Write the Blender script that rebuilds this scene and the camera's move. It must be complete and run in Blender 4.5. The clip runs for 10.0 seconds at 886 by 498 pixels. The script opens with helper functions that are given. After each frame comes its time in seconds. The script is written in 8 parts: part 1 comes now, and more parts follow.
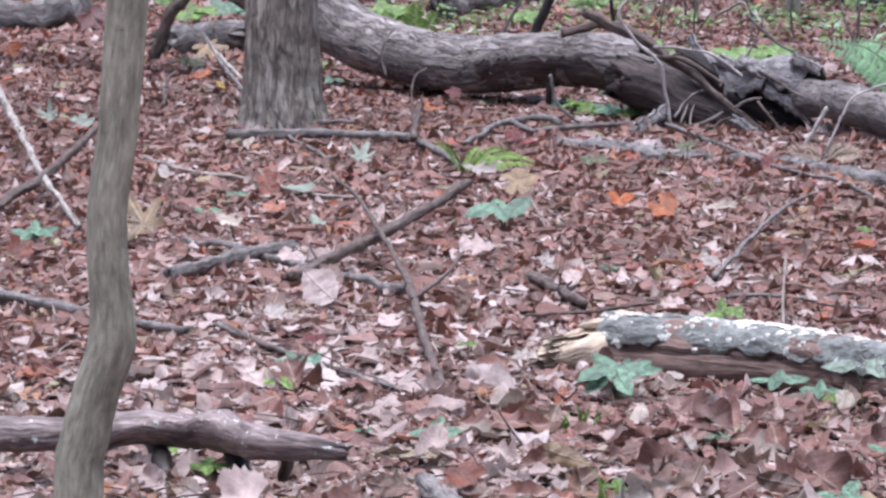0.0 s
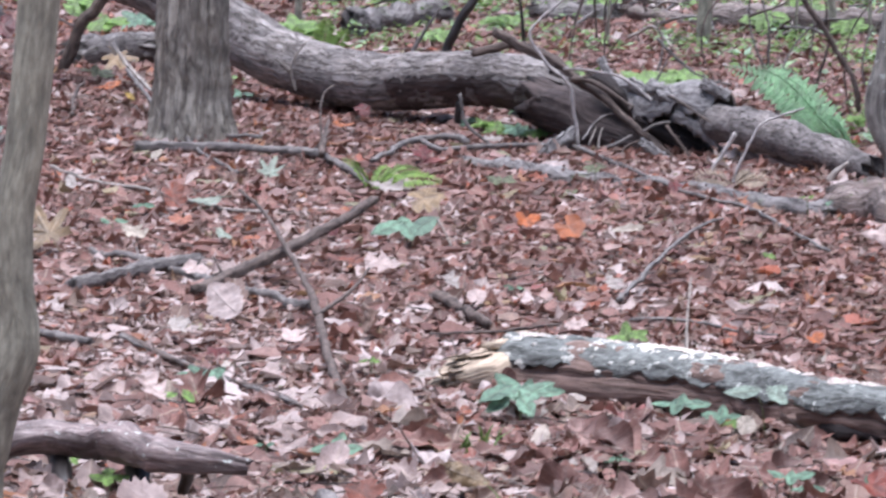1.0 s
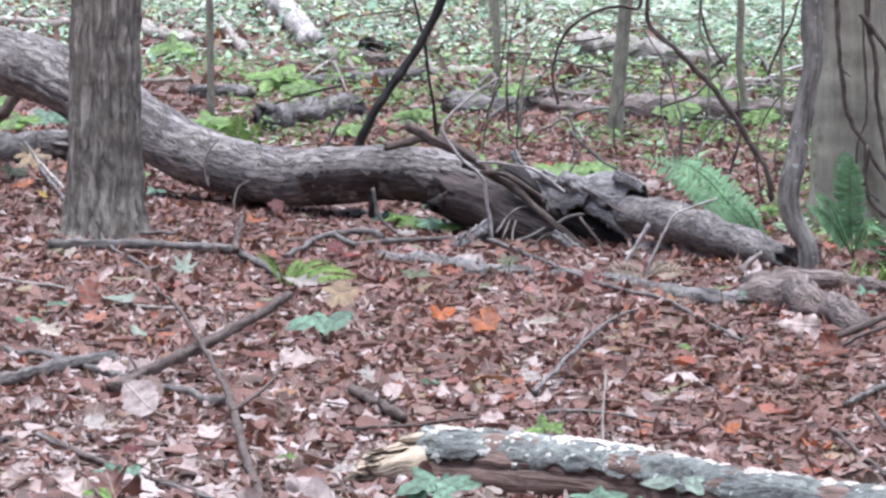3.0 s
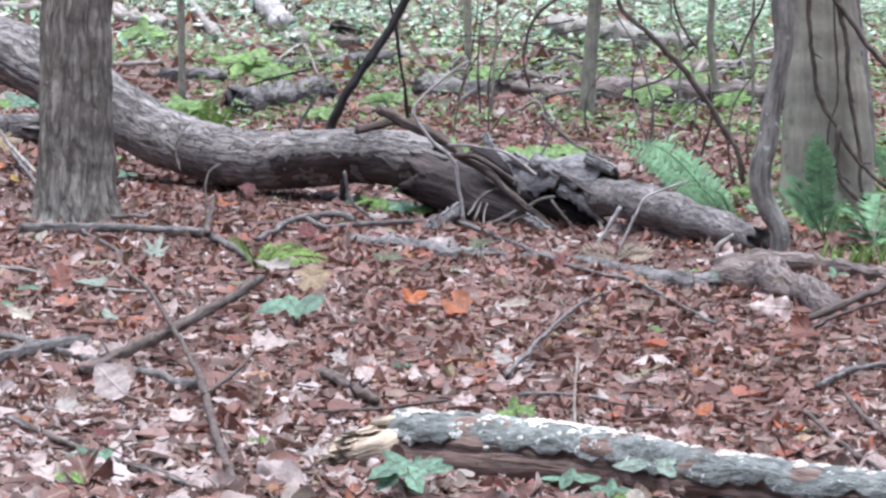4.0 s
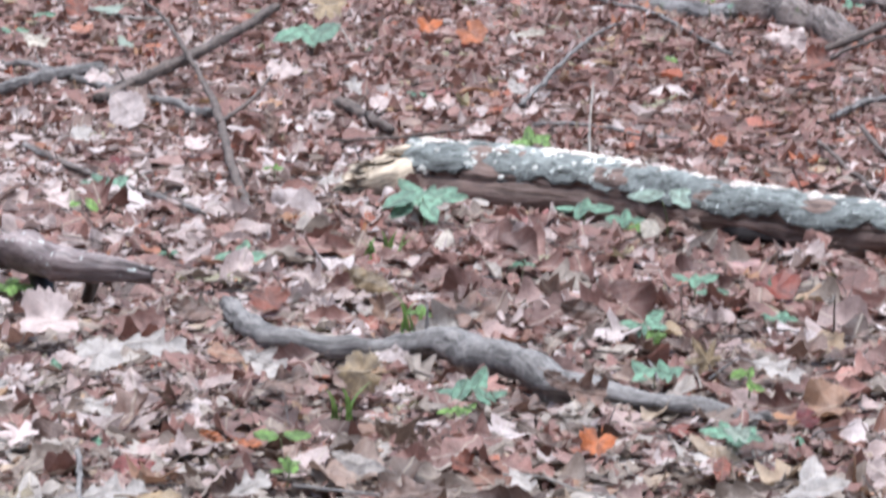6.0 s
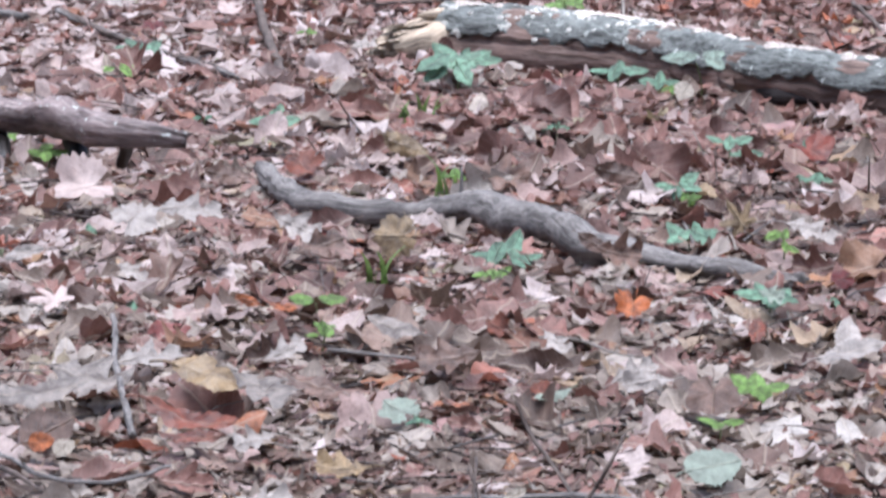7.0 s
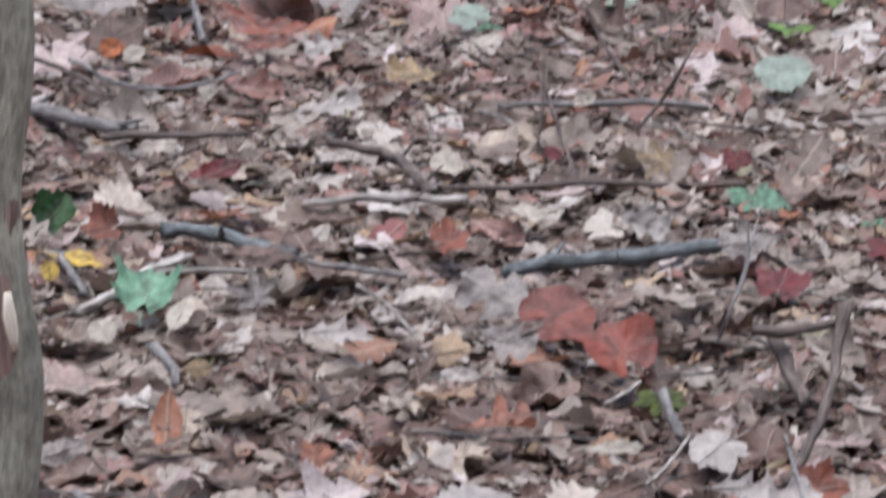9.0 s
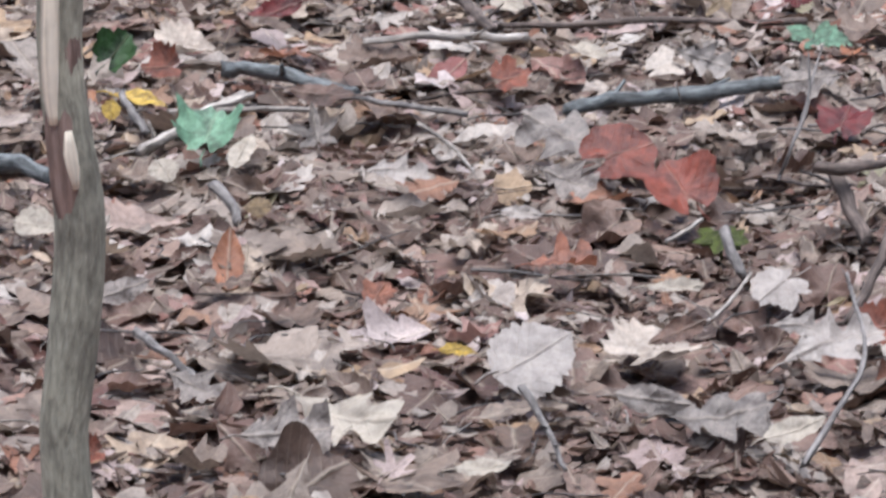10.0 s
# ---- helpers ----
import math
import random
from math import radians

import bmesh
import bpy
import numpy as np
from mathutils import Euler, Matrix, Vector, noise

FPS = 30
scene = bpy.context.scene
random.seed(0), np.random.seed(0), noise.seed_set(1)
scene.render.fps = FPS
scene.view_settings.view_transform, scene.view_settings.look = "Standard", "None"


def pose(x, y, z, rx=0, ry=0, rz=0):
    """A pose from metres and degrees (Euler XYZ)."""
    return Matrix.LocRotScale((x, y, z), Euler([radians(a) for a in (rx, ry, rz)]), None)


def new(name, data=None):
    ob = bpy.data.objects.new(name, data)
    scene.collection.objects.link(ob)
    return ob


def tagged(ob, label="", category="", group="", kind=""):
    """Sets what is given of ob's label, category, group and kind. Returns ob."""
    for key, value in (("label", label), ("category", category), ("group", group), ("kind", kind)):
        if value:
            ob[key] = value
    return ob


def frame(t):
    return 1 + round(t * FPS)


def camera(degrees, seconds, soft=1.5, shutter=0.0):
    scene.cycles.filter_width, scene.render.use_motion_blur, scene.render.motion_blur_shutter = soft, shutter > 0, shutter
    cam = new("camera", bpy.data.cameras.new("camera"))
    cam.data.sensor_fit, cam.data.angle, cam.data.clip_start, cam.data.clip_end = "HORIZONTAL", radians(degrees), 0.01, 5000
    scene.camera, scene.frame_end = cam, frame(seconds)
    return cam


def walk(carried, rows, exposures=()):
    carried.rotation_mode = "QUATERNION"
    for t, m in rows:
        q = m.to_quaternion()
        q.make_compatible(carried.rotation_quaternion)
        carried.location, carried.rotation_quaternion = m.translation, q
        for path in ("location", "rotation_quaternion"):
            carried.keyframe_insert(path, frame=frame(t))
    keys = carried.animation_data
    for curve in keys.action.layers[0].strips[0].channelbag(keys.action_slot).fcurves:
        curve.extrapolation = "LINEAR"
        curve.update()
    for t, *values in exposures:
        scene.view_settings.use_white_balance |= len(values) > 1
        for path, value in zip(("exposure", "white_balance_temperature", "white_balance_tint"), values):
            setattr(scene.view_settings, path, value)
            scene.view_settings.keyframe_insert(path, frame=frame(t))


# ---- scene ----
# The camera stands still at eye height with a long lens and only turns.
cam = camera(8.5, 10.0, soft=2.6, shutter=0.5)
EYE = 1.63
PATH = [
    (0.0, 83.6998, 0.5964, -0.0658),
    (0.5, 83.6452, -0.2829, -0.1999),
    (1.0, 83.8721, -0.8327, -0.8226),
    (1.5, 84.2317, -0.8619, -1.0864),
    (2.0, 84.9130, -0.5382, -1.3754),
    (2.5, 84.8680, -0.3140, -1.5683),
    (4.0, 84.6206, -0.1538, -1.9897),
    (4.5, 84.5654, -0.0105, -2.1000),
    (5.0, 84.2560, -0.1800, -2.1267),
    (5.5, 83.1101, -0.3097, -1.9923),
    (5.7, 82.6300, -0.4377, -1.8510),
    (6.8, 80.9235, -0.1863, -1.5597),
    (7.0, 80.7043, -0.0683, -1.5315),
    (7.5, 79.7242, -0.2395, -1.3308),
    (8.0, 78.8317, -0.2767, -1.1396),
    (8.5, 78.1977, -0.2567, -1.0073),
    (9.0, 76.9192, 0.0724, -0.8695),
    (9.5, 75.9636, 0.2429, -0.5687),
    (10.0, 75.3650, 0.3417, -0.3315),
]
walk(cam, [(t, pose(0, 0, EYE, rx, ry, rz)) for t, rx, ry, rz in PATH], ((0.0, 1.18, 5700.0, 18.0), (1.5, 1.23, 5700.0, 15.0), (4.5, 1.28, 5650.0, 9.5), (5.5, 1.31, 5650.0, 7.5), (7.0, 1.17, 5600.0, 13.0), (9.0, 0.88, 5750.0, 12.0), (9.5, 0.89, 5820.0, 11.0), (10.0, 1.06, 5830.0, 11.0)))

# ---- light: an overcast sky over the wood ----
SUN_EL, SUN_AZ = 86.0, 190.0
world = bpy.data.worlds.new("overcast_sky")
scene.world = world
world.use_nodes = True
wn, wl = world.node_tree.nodes, world.node_tree.links
sky = wn.new("ShaderNodeTexSky")
sky.sky_type, sky.sun_disc = "NISHITA", False
sky.sun_elevation, sky.sun_rotation = radians(SUN_EL), radians(SUN_AZ)
sky.air_density, sky.dust_density, sky.ozone_density = 1.0, 4.0, 1.0
wl.new(sky.outputs["Color"], wn["Background"].inputs["Color"])
wn["Background"].inputs["Strength"].default_value = 0.075
lamp = bpy.data.lights.new("sun", "SUN")
lamp.energy, lamp.angle, lamp.color = 2.9, radians(60), (1.0, 0.98, 0.96)
sun = new("sun", lamp)
sun.rotation_euler = Euler((radians(SUN_EL - 90), 0, radians(-SUN_AZ)))


# ---- materials ----
def node_mat(name):
    m = bpy.data.materials.new(name)
    m.use_nodes = True
    return m, m.node_tree.nodes, m.node_tree.links, m.node_tree.nodes["Principled BSDF"]


def noise_tex(n, l, scale, vec=None, detail=4.0, rough=0.6):
    t = n.new("ShaderNodeTexNoise")
    t.inputs["Scale"].default_value, t.inputs["Detail"].default_value, t.inputs["Roughness"].default_value = scale, detail, rough
    if vec is not None:
        l.new(vec, t.inputs["Vector"])
    return t


def ramp(n, l, fac, stops, constant=False):
    r = n.new("ShaderNodeValToRGB")
    e = r.color_ramp.elements
    while len(e) < len(stops):
        e.new(0.5)
    for k, (p, c) in enumerate(stops):
        e[k].position, e[k].color = p, (*c, 1)
    if constant:
        r.color_ramp.interpolation = "CONSTANT"
    l.new(fac, r.inputs["Fac"])
    return r


def mix(n, l, kind, fac, a, b):
    m = n.new("ShaderNodeMix")
    m.data_type, m.blend_type = "RGBA", kind
    for sock, v in ((m.inputs[0], fac), (m.inputs[6], a), (m.inputs[7], b)):
        if hasattr(v, "links"):
            l.new(v, sock)
        else:
            sock.default_value = v if isinstance(v, float) else (*v, 1)
    return m.outputs[2]


def bump(n, l, p, height, strength, distance):
    b = n.new("ShaderNodeBump")
    b.inputs["Strength"].default_value, b.inputs["Distance"].default_value = strength, distance
    l.new(height, b.inputs["Height"])
    l.new(b.outputs["Normal"], p.inputs["Normal"])


def bark(name, dark, mid, pale, stretch=6.0, scale=60.0, depth=0.004, moss=0.0, lichen=0.0, rough=0.85, plates=0.0, edge=0.075, bent=1.9, blot=7.0, deep=0.16, cracked=0.7):
    """Bark over a map of metres round (u) and along (v) the stem: furrows along it, blotches, some moss and lichen."""
    m, n, l, p = node_mat(name)
    uv = n.new("ShaderNodeUVMap")
    mp = n.new("ShaderNodeMapping")
    mp.inputs["Scale"].default_value = (1.0, 1.0 / stretch, 1.0)
    l.new(uv.outputs["UV"], mp.inputs["Vector"])
    co = n.new("ShaderNodeTexCoord")
    fine = noise_tex(n, l, scale * 2.5, mp.outputs["Vector"], 6.0, 0.7)

    def fissures(k, lo, hi):
        t = noise_tex(n, l, scale * k, mp.outputs["Vector"], 5.0, 0.6)
        return ramp(n, l, t.outputs["Fac"], [(lo, (0.22, 0.2, 0.19)), (hi, (1, 1, 1))]).outputs["Color"]

    crack = mix(n, l, "MULTIPLY", 1.0, fissures(0.7, 0.36, 0.5), fissures(1.7, 0.3, 0.5))
    if plates:
        warp = noise_tex(n, l, plates * 2.2, mp.outputs["Vector"], 4.0, 0.6)
        add = n.new("ShaderNodeVectorMath")
        add.operation = "MULTIPLY_ADD"
        l.new(warp.outputs["Color"], add.inputs[0])
        add.inputs[1].default_value = (bent / plates,) * 3
        l.new(mp.outputs["Vector"], add.inputs[2])
        vor = n.new("ShaderNodeTexVoronoi")
        vor.feature = "DISTANCE_TO_EDGE"
        vor.inputs["Scale"].default_value = plates
        l.new(add.outputs[0], vor.inputs["Vector"])
        edge = ramp(n, l, vor.outputs["Distance"], [(0.0, (deep, deep * 0.9, deep * 0.82)), (edge, (1, 1, 1))]).outputs["Color"]
        crack = mix(n, l, "MULTIPLY", 1.0, edge, fissures(1.7, 0.25, 0.5))
    base = ramp(n, l, fine.outputs["Fac"], [(0.25, dark), (0.5, mid), (0.78, pale)])
    col = mix(n, l, "MULTIPLY", cracked, base.outputs["Color"], crack)
    blotch = noise_tex(n, l, blot, co.outputs["Object"], 5.0, 0.65)
    shade = ramp(n, l, blotch.outputs["Fac"], [(0.3, (0.52, 0.5, 0.5)), (0.5, (0.95, 0.94, 0.93)), (0.68, (1.25, 1.22, 1.19))])
    col = mix(n, l, "MULTIPLY", 1.0, col, shade.outputs["Color"])
    if moss:
        mn = noise_tex(n, l, 11.0, co.outputs["Object"], 6.0, 0.7)
        mr = ramp(n, l, mn.outputs["Fac"], [(0.62 - 0.2 * moss, (0, 0, 0)), (0.72 - 0.1 * moss, (1, 1, 1))])
        col = mix(n, l, "MIX", mr.outputs["Color"], col, (0.10, 0.13, 0.05))
    if lichen:
        ln = noise_tex(n, l, 38.0, co.outputs["Object"], 4.0, 0.6)
        lr = ramp(n, l, ln.outputs["Fac"], [(0.66 - 0.14 * lichen, (0, 0, 0)), (0.69 - 0.14 * lichen, (1, 1, 1))])
        col = mix(n, l, "MIX", lr.outputs["Color"], col, (0.50, 0.52, 0.47))
    l.new(col, p.inputs["Base Color"])
    p.inputs["Roughness"].default_value = rough
    h = mix(n, l, "ADD", 0.35, crack, fine.outputs["Color"])
    bump(n, l, p, h, 0.9, depth)
    return m


BARK_FURROWED = bark("furrowed_bark", (0.22, 0.198, 0.165), (0.36, 0.33, 0.28), (0.52, 0.485, 0.42), 7.0, 60.0, 0.012, plates=34.0, edge=0.18, bent=1.1, deep=0.36, blot=9.0, cracked=0.68)
BARK_SMOOTH = bark("smooth_bark", (0.225, 0.21, 0.165), (0.31, 0.292, 0.23), (0.40, 0.38, 0.305), 12.0, 16.0, 0.0015, moss=0.14, blot=6.0, cracked=0.15)
BARK_SAPLING = bark("sapling_bark", (0.185, 0.178, 0.135), (0.315, 0.305, 0.235), (0.46, 0.445, 0.355), 5.0, 110.0, 0.0014, blot=14.0, cracked=0.45)
BARK_LOG = bark("log_bark", (0.145, 0.122, 0.107), (0.31, 0.278, 0.258), (0.53, 0.50, 0.48), 5.0, 30.0, 0.014, plates=20.0, edge=0.10, bent=2.4, deep=0.28, blot=5.0)
BARK_TOP = bark("brown_log_bark", (0.10, 0.085, 0.078), (0.21, 0.186, 0.174), (0.40, 0.375, 0.36), 4.0, 50.0, 0.006, plates=30.0, edge=0.06, bent=1.5)
BARK_OLD = bark("old_log_bark", (0.14, 0.125, 0.117), (0.225, 0.206, 0.196), (0.315, 0.295, 0.285), 4.5, 44.0, 0.008, moss=0.15, plates=26.0)
BARK_MOSSY = bark("mossy_log_bark", (0.18, 0.16, 0.135), (0.35, 0.32, 0.285), (0.52, 0.49, 0.45), 5.0, 40.0, 0.005, moss=0.25)
BARK_STEM = bark("grey_stem_bark", (0.17, 0.16, 0.14), (0.28, 0.265, 0.235), (0.40, 0.385, 0.35), 7.0, 46.0, 0.003, moss=0.05, blot=16.0, lichen=0.12)
BARK_ROTTEN = bark("rotten_brown_log", (0.085, 0.06, 0.052), (0.21, 0.165, 0.147), (0.44, 0.39, 0.36), 9.0, 40.0, 0.008, moss=0.12, plates=22.0, blot=6.0)
BARK_PLATE = bark("torn_grey_bark", (0.165, 0.152, 0.146), (0.28, 0.265, 0.257), (0.42, 0.405, 0.397), 2.0, 40.0, 0.006, blot=14.0, cracked=0.5)
BARK_FAR = bark("weathered_log_bark", (0.085, 0.064, 0.056), (0.21, 0.17, 0.15), (0.50, 0.455, 0.42), 9.0, 30.0, 0.010, moss=0.1, blot=9.0)
BARK_PALE = bark("bare_pale_wood", (0.24, 0.205, 0.175), (0.37, 0.33, 0.29), (0.54, 0.50, 0.455), 10.0, 70.0, 0.0015, blot=32.0)
BARK_WHITE = bark("bleached_bare_wood", (0.36, 0.325, 0.305), (0.50, 0.465, 0.44), (0.64, 0.61, 0.585), 10.0, 70.0, 0.001, blot=32.0)
SCAR_WOOD = bark("bare_cream_wood", (0.70, 0.60, 0.45), (0.80, 0.71, 0.56), (0.86, 0.79, 0.66), 20.0, 60.0, 0.0005)
BARK_GREY = bark("weathered_grey_bark", (0.105, 0.094, 0.086), (0.19, 0.172, 0.16), (0.33, 0.308, 0.29), 6.0, 90.0, 0.0015, blot=32.0)
BARK_BLUE = bark("bluish_lichened_bark", (0.075, 0.082, 0.082), (0.145, 0.156, 0.156), (0.26, 0.275, 0.27), 4.0, 90.0, 0.002, blot=30.0)
BARK_DARK = bark("dark_brown_bark", (0.06, 0.045, 0.038), (0.12, 0.09, 0.075), (0.20, 0.16, 0.14), 6.0, 90.0, 0.0015, blot=32.0)
BARK_BLACK = bark("wet_black_bark", (0.012, 0.009, 0.008), (0.026, 0.02, 0.018), (0.05, 0.04, 0.035), 6.0, 90.0, 0.001, rough=0.5)
BARK_LICHEN = bark("lichened_bark", (0.12, 0.127, 0.118), (0.195, 0.208, 0.193), (0.31, 0.328, 0.305), 3.0, 60.0, 0.004, lichen=0.2, blot=10.0)
BARK_RED = bark("reddish_wet_bark", (0.095, 0.066, 0.06), (0.21, 0.158, 0.147), (0.43, 0.38, 0.36), 5.0, 50.0, 0.003, rough=0.55, lichen=0.2, blot=11.0)
# Near-black: rotten wood, with the shade of hollows put into its colour.
WOOD_DARK = bark("rotten_wood_and_hollow_shade", (0.012, 0.009, 0.008), (0.03, 0.022, 0.02), (0.075, 0.057, 0.05), 12.0, 60.0, 0.006)
WOOD_RED = bark("red_rotten_wood", (0.13, 0.085, 0.07), (0.23, 0.155, 0.125), (0.36, 0.27, 0.23), 14.0, 80.0, 0.004)
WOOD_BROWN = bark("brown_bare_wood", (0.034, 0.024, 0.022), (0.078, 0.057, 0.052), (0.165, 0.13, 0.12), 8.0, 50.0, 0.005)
WOOD_FRESH = bark("splintered_pale_wood", (0.40, 0.30, 0.21), (0.56, 0.45, 0.33), (0.74, 0.63, 0.48), 16.0, 120.0, 0.003)
LICHEN_CREAM = bark("cream_lichen", (0.44, 0.38, 0.33), (0.58, 0.51, 0.45), (0.68, 0.62, 0.55), 1.0, 150.0, 0.001)
LICHEN_WHITE = bark("white_lichen", (0.50, 0.50, 0.45), (0.62, 0.61, 0.55), (0.74, 0.73, 0.66), 1.0, 150.0, 0.001)


def leaf_mat(name, stops, per_object=False, gloss=0.5, vein=0.4, mottle=0.9):
    """A leaf: a colour for each leaf from the stops, mottled, with a paler midrib and side veins on the map of the blade."""
    m, n, l, p = node_mat(name)
    if per_object:
        rnd = n.new("ShaderNodeObjectInfo").outputs["Random"]
    else:
        rnd = n.new("ShaderNodeNewGeometry").outputs["Random Per Island"]
    base = ramp(n, l, rnd, stops)
    co = n.new("ShaderNodeTexCoord")
    mott = noise_tex(n, l, 5.0 if per_object else 45.0, co.outputs["Object"], 6.0, 0.7)
    mr = ramp(n, l, mott.outputs["Fac"], [(0.28, (0.34, 0.29, 0.26) if per_object else (0.55, 0.5, 0.47)), (0.5, (0.9, 0.88, 0.86)), (0.75, (1.35, 1.32, 1.27) if per_object else (1.2, 1.18, 1.15))])
    col = mix(n, l, "MULTIPLY", mottle, base.outputs["Color"], mr.outputs["Color"])
    spot = noise_tex(n, l, 2.3 if per_object else 14.0, co.outputs["Object"], 3.0, 0.6)
    sp = ramp(n, l, spot.outputs["Fac"], [(0.36, (0.45, 0.4, 0.38)), (0.52, (1.0, 1.0, 1.0)), (0.7, (1.25, 1.22, 1.2))])
    col = mix(n, l, "MULTIPLY", mottle * 0.83, col, sp.outputs["Color"])
    fine = noise_tex(n, l, 26.0 if per_object else 230.0, co.outputs["Object"], 5.0, 0.7)
    fr = ramp(n, l, fine.outputs["Fac"], [(0.36, (0.62, 0.58, 0.55)), (0.5, (1.0, 1.0, 1.0)), (0.66, (1.2, 1.19, 1.17))])
    col = mix(n, l, "MULTIPLY", mottle * 0.8, col, fr.outputs["Color"])
    uv = n.new("ShaderNodeUVMap")
    sep = n.new("ShaderNodeSeparateXYZ")
    l.new(uv.outputs["UV"], sep.inputs[0])
    ab = n.new("ShaderNodeMath")
    ab.operation = "ABSOLUTE"
    l.new(sep.outputs["Y"], ab.inputs[0])
    rib = ramp(n, l, ab.outputs[0], [(0.0, (1, 1, 1)), (0.035, (0, 0, 0))])
    side = n.new("ShaderNodeMath")
    side.operation = "MULTIPLY_ADD"
    l.new(ab.outputs[0], side.inputs[0])
    side.inputs[1].default_value = -0.8
    l.new(sep.outputs["X"], side.inputs[2])
    sn = n.new("ShaderNodeMath")
    sn.operation = "PINGPONG"
    l.new(side.outputs[0], sn.inputs[0])
    sn.inputs[1].default_value = 0.07
    sr = ramp(n, l, sn.outputs[0], [(0.0, (0.26, 0.26, 0.26)), (0.014, (0, 0, 0))])
    lines = mix(n, l, "ADD", 1.0, rib.outputs["Color"], sr.outputs["Color"])
    pale = mix(n, l, "MIX", vein, col, (0.55, 0.46, 0.36))
    col = mix(n, l, "MIX", lines, col, pale)
    l.new(col, p.inputs["Base Color"])
    p.inputs["Roughness"].default_value = gloss
    p.inputs["Specular IOR Level"].default_value = 0.5
    h = mix(n, l, "ADD", 0.5, mott.outputs["Color"], lines)
    h = mix(n, l, "ADD", 0.45, h, fine.outputs["Color"])
    bump(n, l, p, h, 0.85, 0.004)
    return m


def see_through(m, share=0.3):
    """Lets light through a blade."""
    n, l = m.node_tree.nodes, m.node_tree.links
    p, o = n["Principled BSDF"], n["Material Output"]
    t = n.new("ShaderNodeBsdfTranslucent")
    l.new(p.inputs["Base Color"].links[0].from_socket, t.inputs["Color"])
    s = n.new("ShaderNodeMixShader")
    s.inputs[0].default_value = share
    l.new(p.outputs[0], s.inputs[1])
    l.new(t.outputs[0], s.inputs[2])
    l.new(s.outputs[0], o.inputs["Surface"])
    return m


NEAR_STOPS = [(0.0, (0.085, 0.05, 0.035)), (0.14, (0.13, 0.084, 0.061)), (0.30, (0.19, 0.136, 0.104)), (0.48, (0.26, 0.205, 0.163)), (0.66, (0.35, 0.292, 0.246)),
              (0.80, (0.44, 0.39, 0.345)), (0.86, (0.24, 0.10, 0.06)), (0.91, (0.36, 0.25, 0.15)), (1.0, (0.53, 0.485, 0.44))]
FAR_STOPS = [(0.0, (0.125, 0.06, 0.047)), (0.2, (0.175, 0.085, 0.066)), (0.42, (0.22, 0.108, 0.085)), (0.60, (0.27, 0.132, 0.102)), (0.78, (0.31, 0.185, 0.155)),
             (0.87, (0.42, 0.31, 0.28)), (0.90, (0.36, 0.10, 0.05)), (0.93, (0.36, 0.17, 0.08)), (0.955, (0.31, 0.31, 0.19)), (0.975, (0.24, 0.045, 0.035)), (1.0, (0.52, 0.43, 0.40))]
LITTER_NEAR = see_through(leaf_mat("dry_leaves_grey_brown", NEAR_STOPS, mottle=0.72), 0.22)
LITTER_FAR = see_through(leaf_mat("dry_leaves_russet", FAR_STOPS, mottle=0.72), 0.22)
LITTER_DARK = see_through(leaf_mat("dry_leaves_dark_brown", [(0.0, (0.085, 0.048, 0.035)), (0.4, (0.14, 0.08, 0.059)), (0.75, (0.195, 0.118, 0.09)), (1.0, (0.29, 0.20, 0.155))], mottle=0.72), 0.22)
LITTER_PALE = see_through(leaf_mat("dry_leaves_pinkish_white", [(0.0, (0.34, 0.25, 0.225)), (0.5, (0.47, 0.375, 0.345)), (1.0, (0.59, 0.505, 0.48))], mottle=0.72), 0.22)
LEAF_NEAR_ONE = see_through(leaf_mat("dry_leaf_grey_brown", NEAR_STOPS, per_object=True, mottle=0.72), 0.22)


def one_leaf(name, c, gloss=0.42, mottle=0.9):
    a, b = [v * 0.82 for v in c], [min(1, v * 1.12) for v in c]
    return see_through(leaf_mat(name, [(0.0, a), (1.0, b)], per_object=True, gloss=gloss, vein=0.16, mottle=mottle), 0.2)


LEAF_ORANGE = one_leaf("orange_leaf", (0.40, 0.12, 0.035))
LEAF_RED = one_leaf("red_leaf", (0.115, 0.012, 0.011))
LEAF_REDBIG = one_leaf("red_orange_leaf", (0.215, 0.050, 0.028))
LEAF_RUSSET = one_leaf("russet_leaf", (0.20, 0.06, 0.033))
LEAF_SALMON = one_leaf("salmon_leaf", (0.34, 0.14, 0.085))
LEAF_YELLOW = one_leaf("yellow_leaf", (0.46, 0.31, 0.05))
LEAF_CREAM = one_leaf("cream_leaf", (0.47, 0.41, 0.33), mottle=0.45)
LEAF_PALE = one_leaf("pale_leaf", (0.38, 0.335, 0.30), mottle=0.45)
LEAF_PINKISH = one_leaf("pinkish_leaf", (0.55, 0.43, 0.39), mottle=0.4)
LEAF_BLUSH = one_leaf("pale_pink_leaf", (0.60, 0.49, 0.45), mottle=0.4)
LEAF_MINT = one_leaf("pale_green_leaf", (0.28, 0.33, 0.26), mottle=0.45)
LEAF_TAN = one_leaf("tan_leaf", (0.27, 0.19, 0.10))
LEAF_BROWN = one_leaf("brown_leaf", (0.16, 0.095, 0.07))
LEAF_GREY = one_leaf("grey_leaf", (0.26, 0.225, 0.20))


def green_mat(name, c, per_object=True):
    a, b = [v * 0.75 for v in c], [v * 1.2 for v in c]
    return see_through(leaf_mat(name, [(0.0, a), (1.0, b)], per_object=per_object, gloss=0.38, vein=0.15))


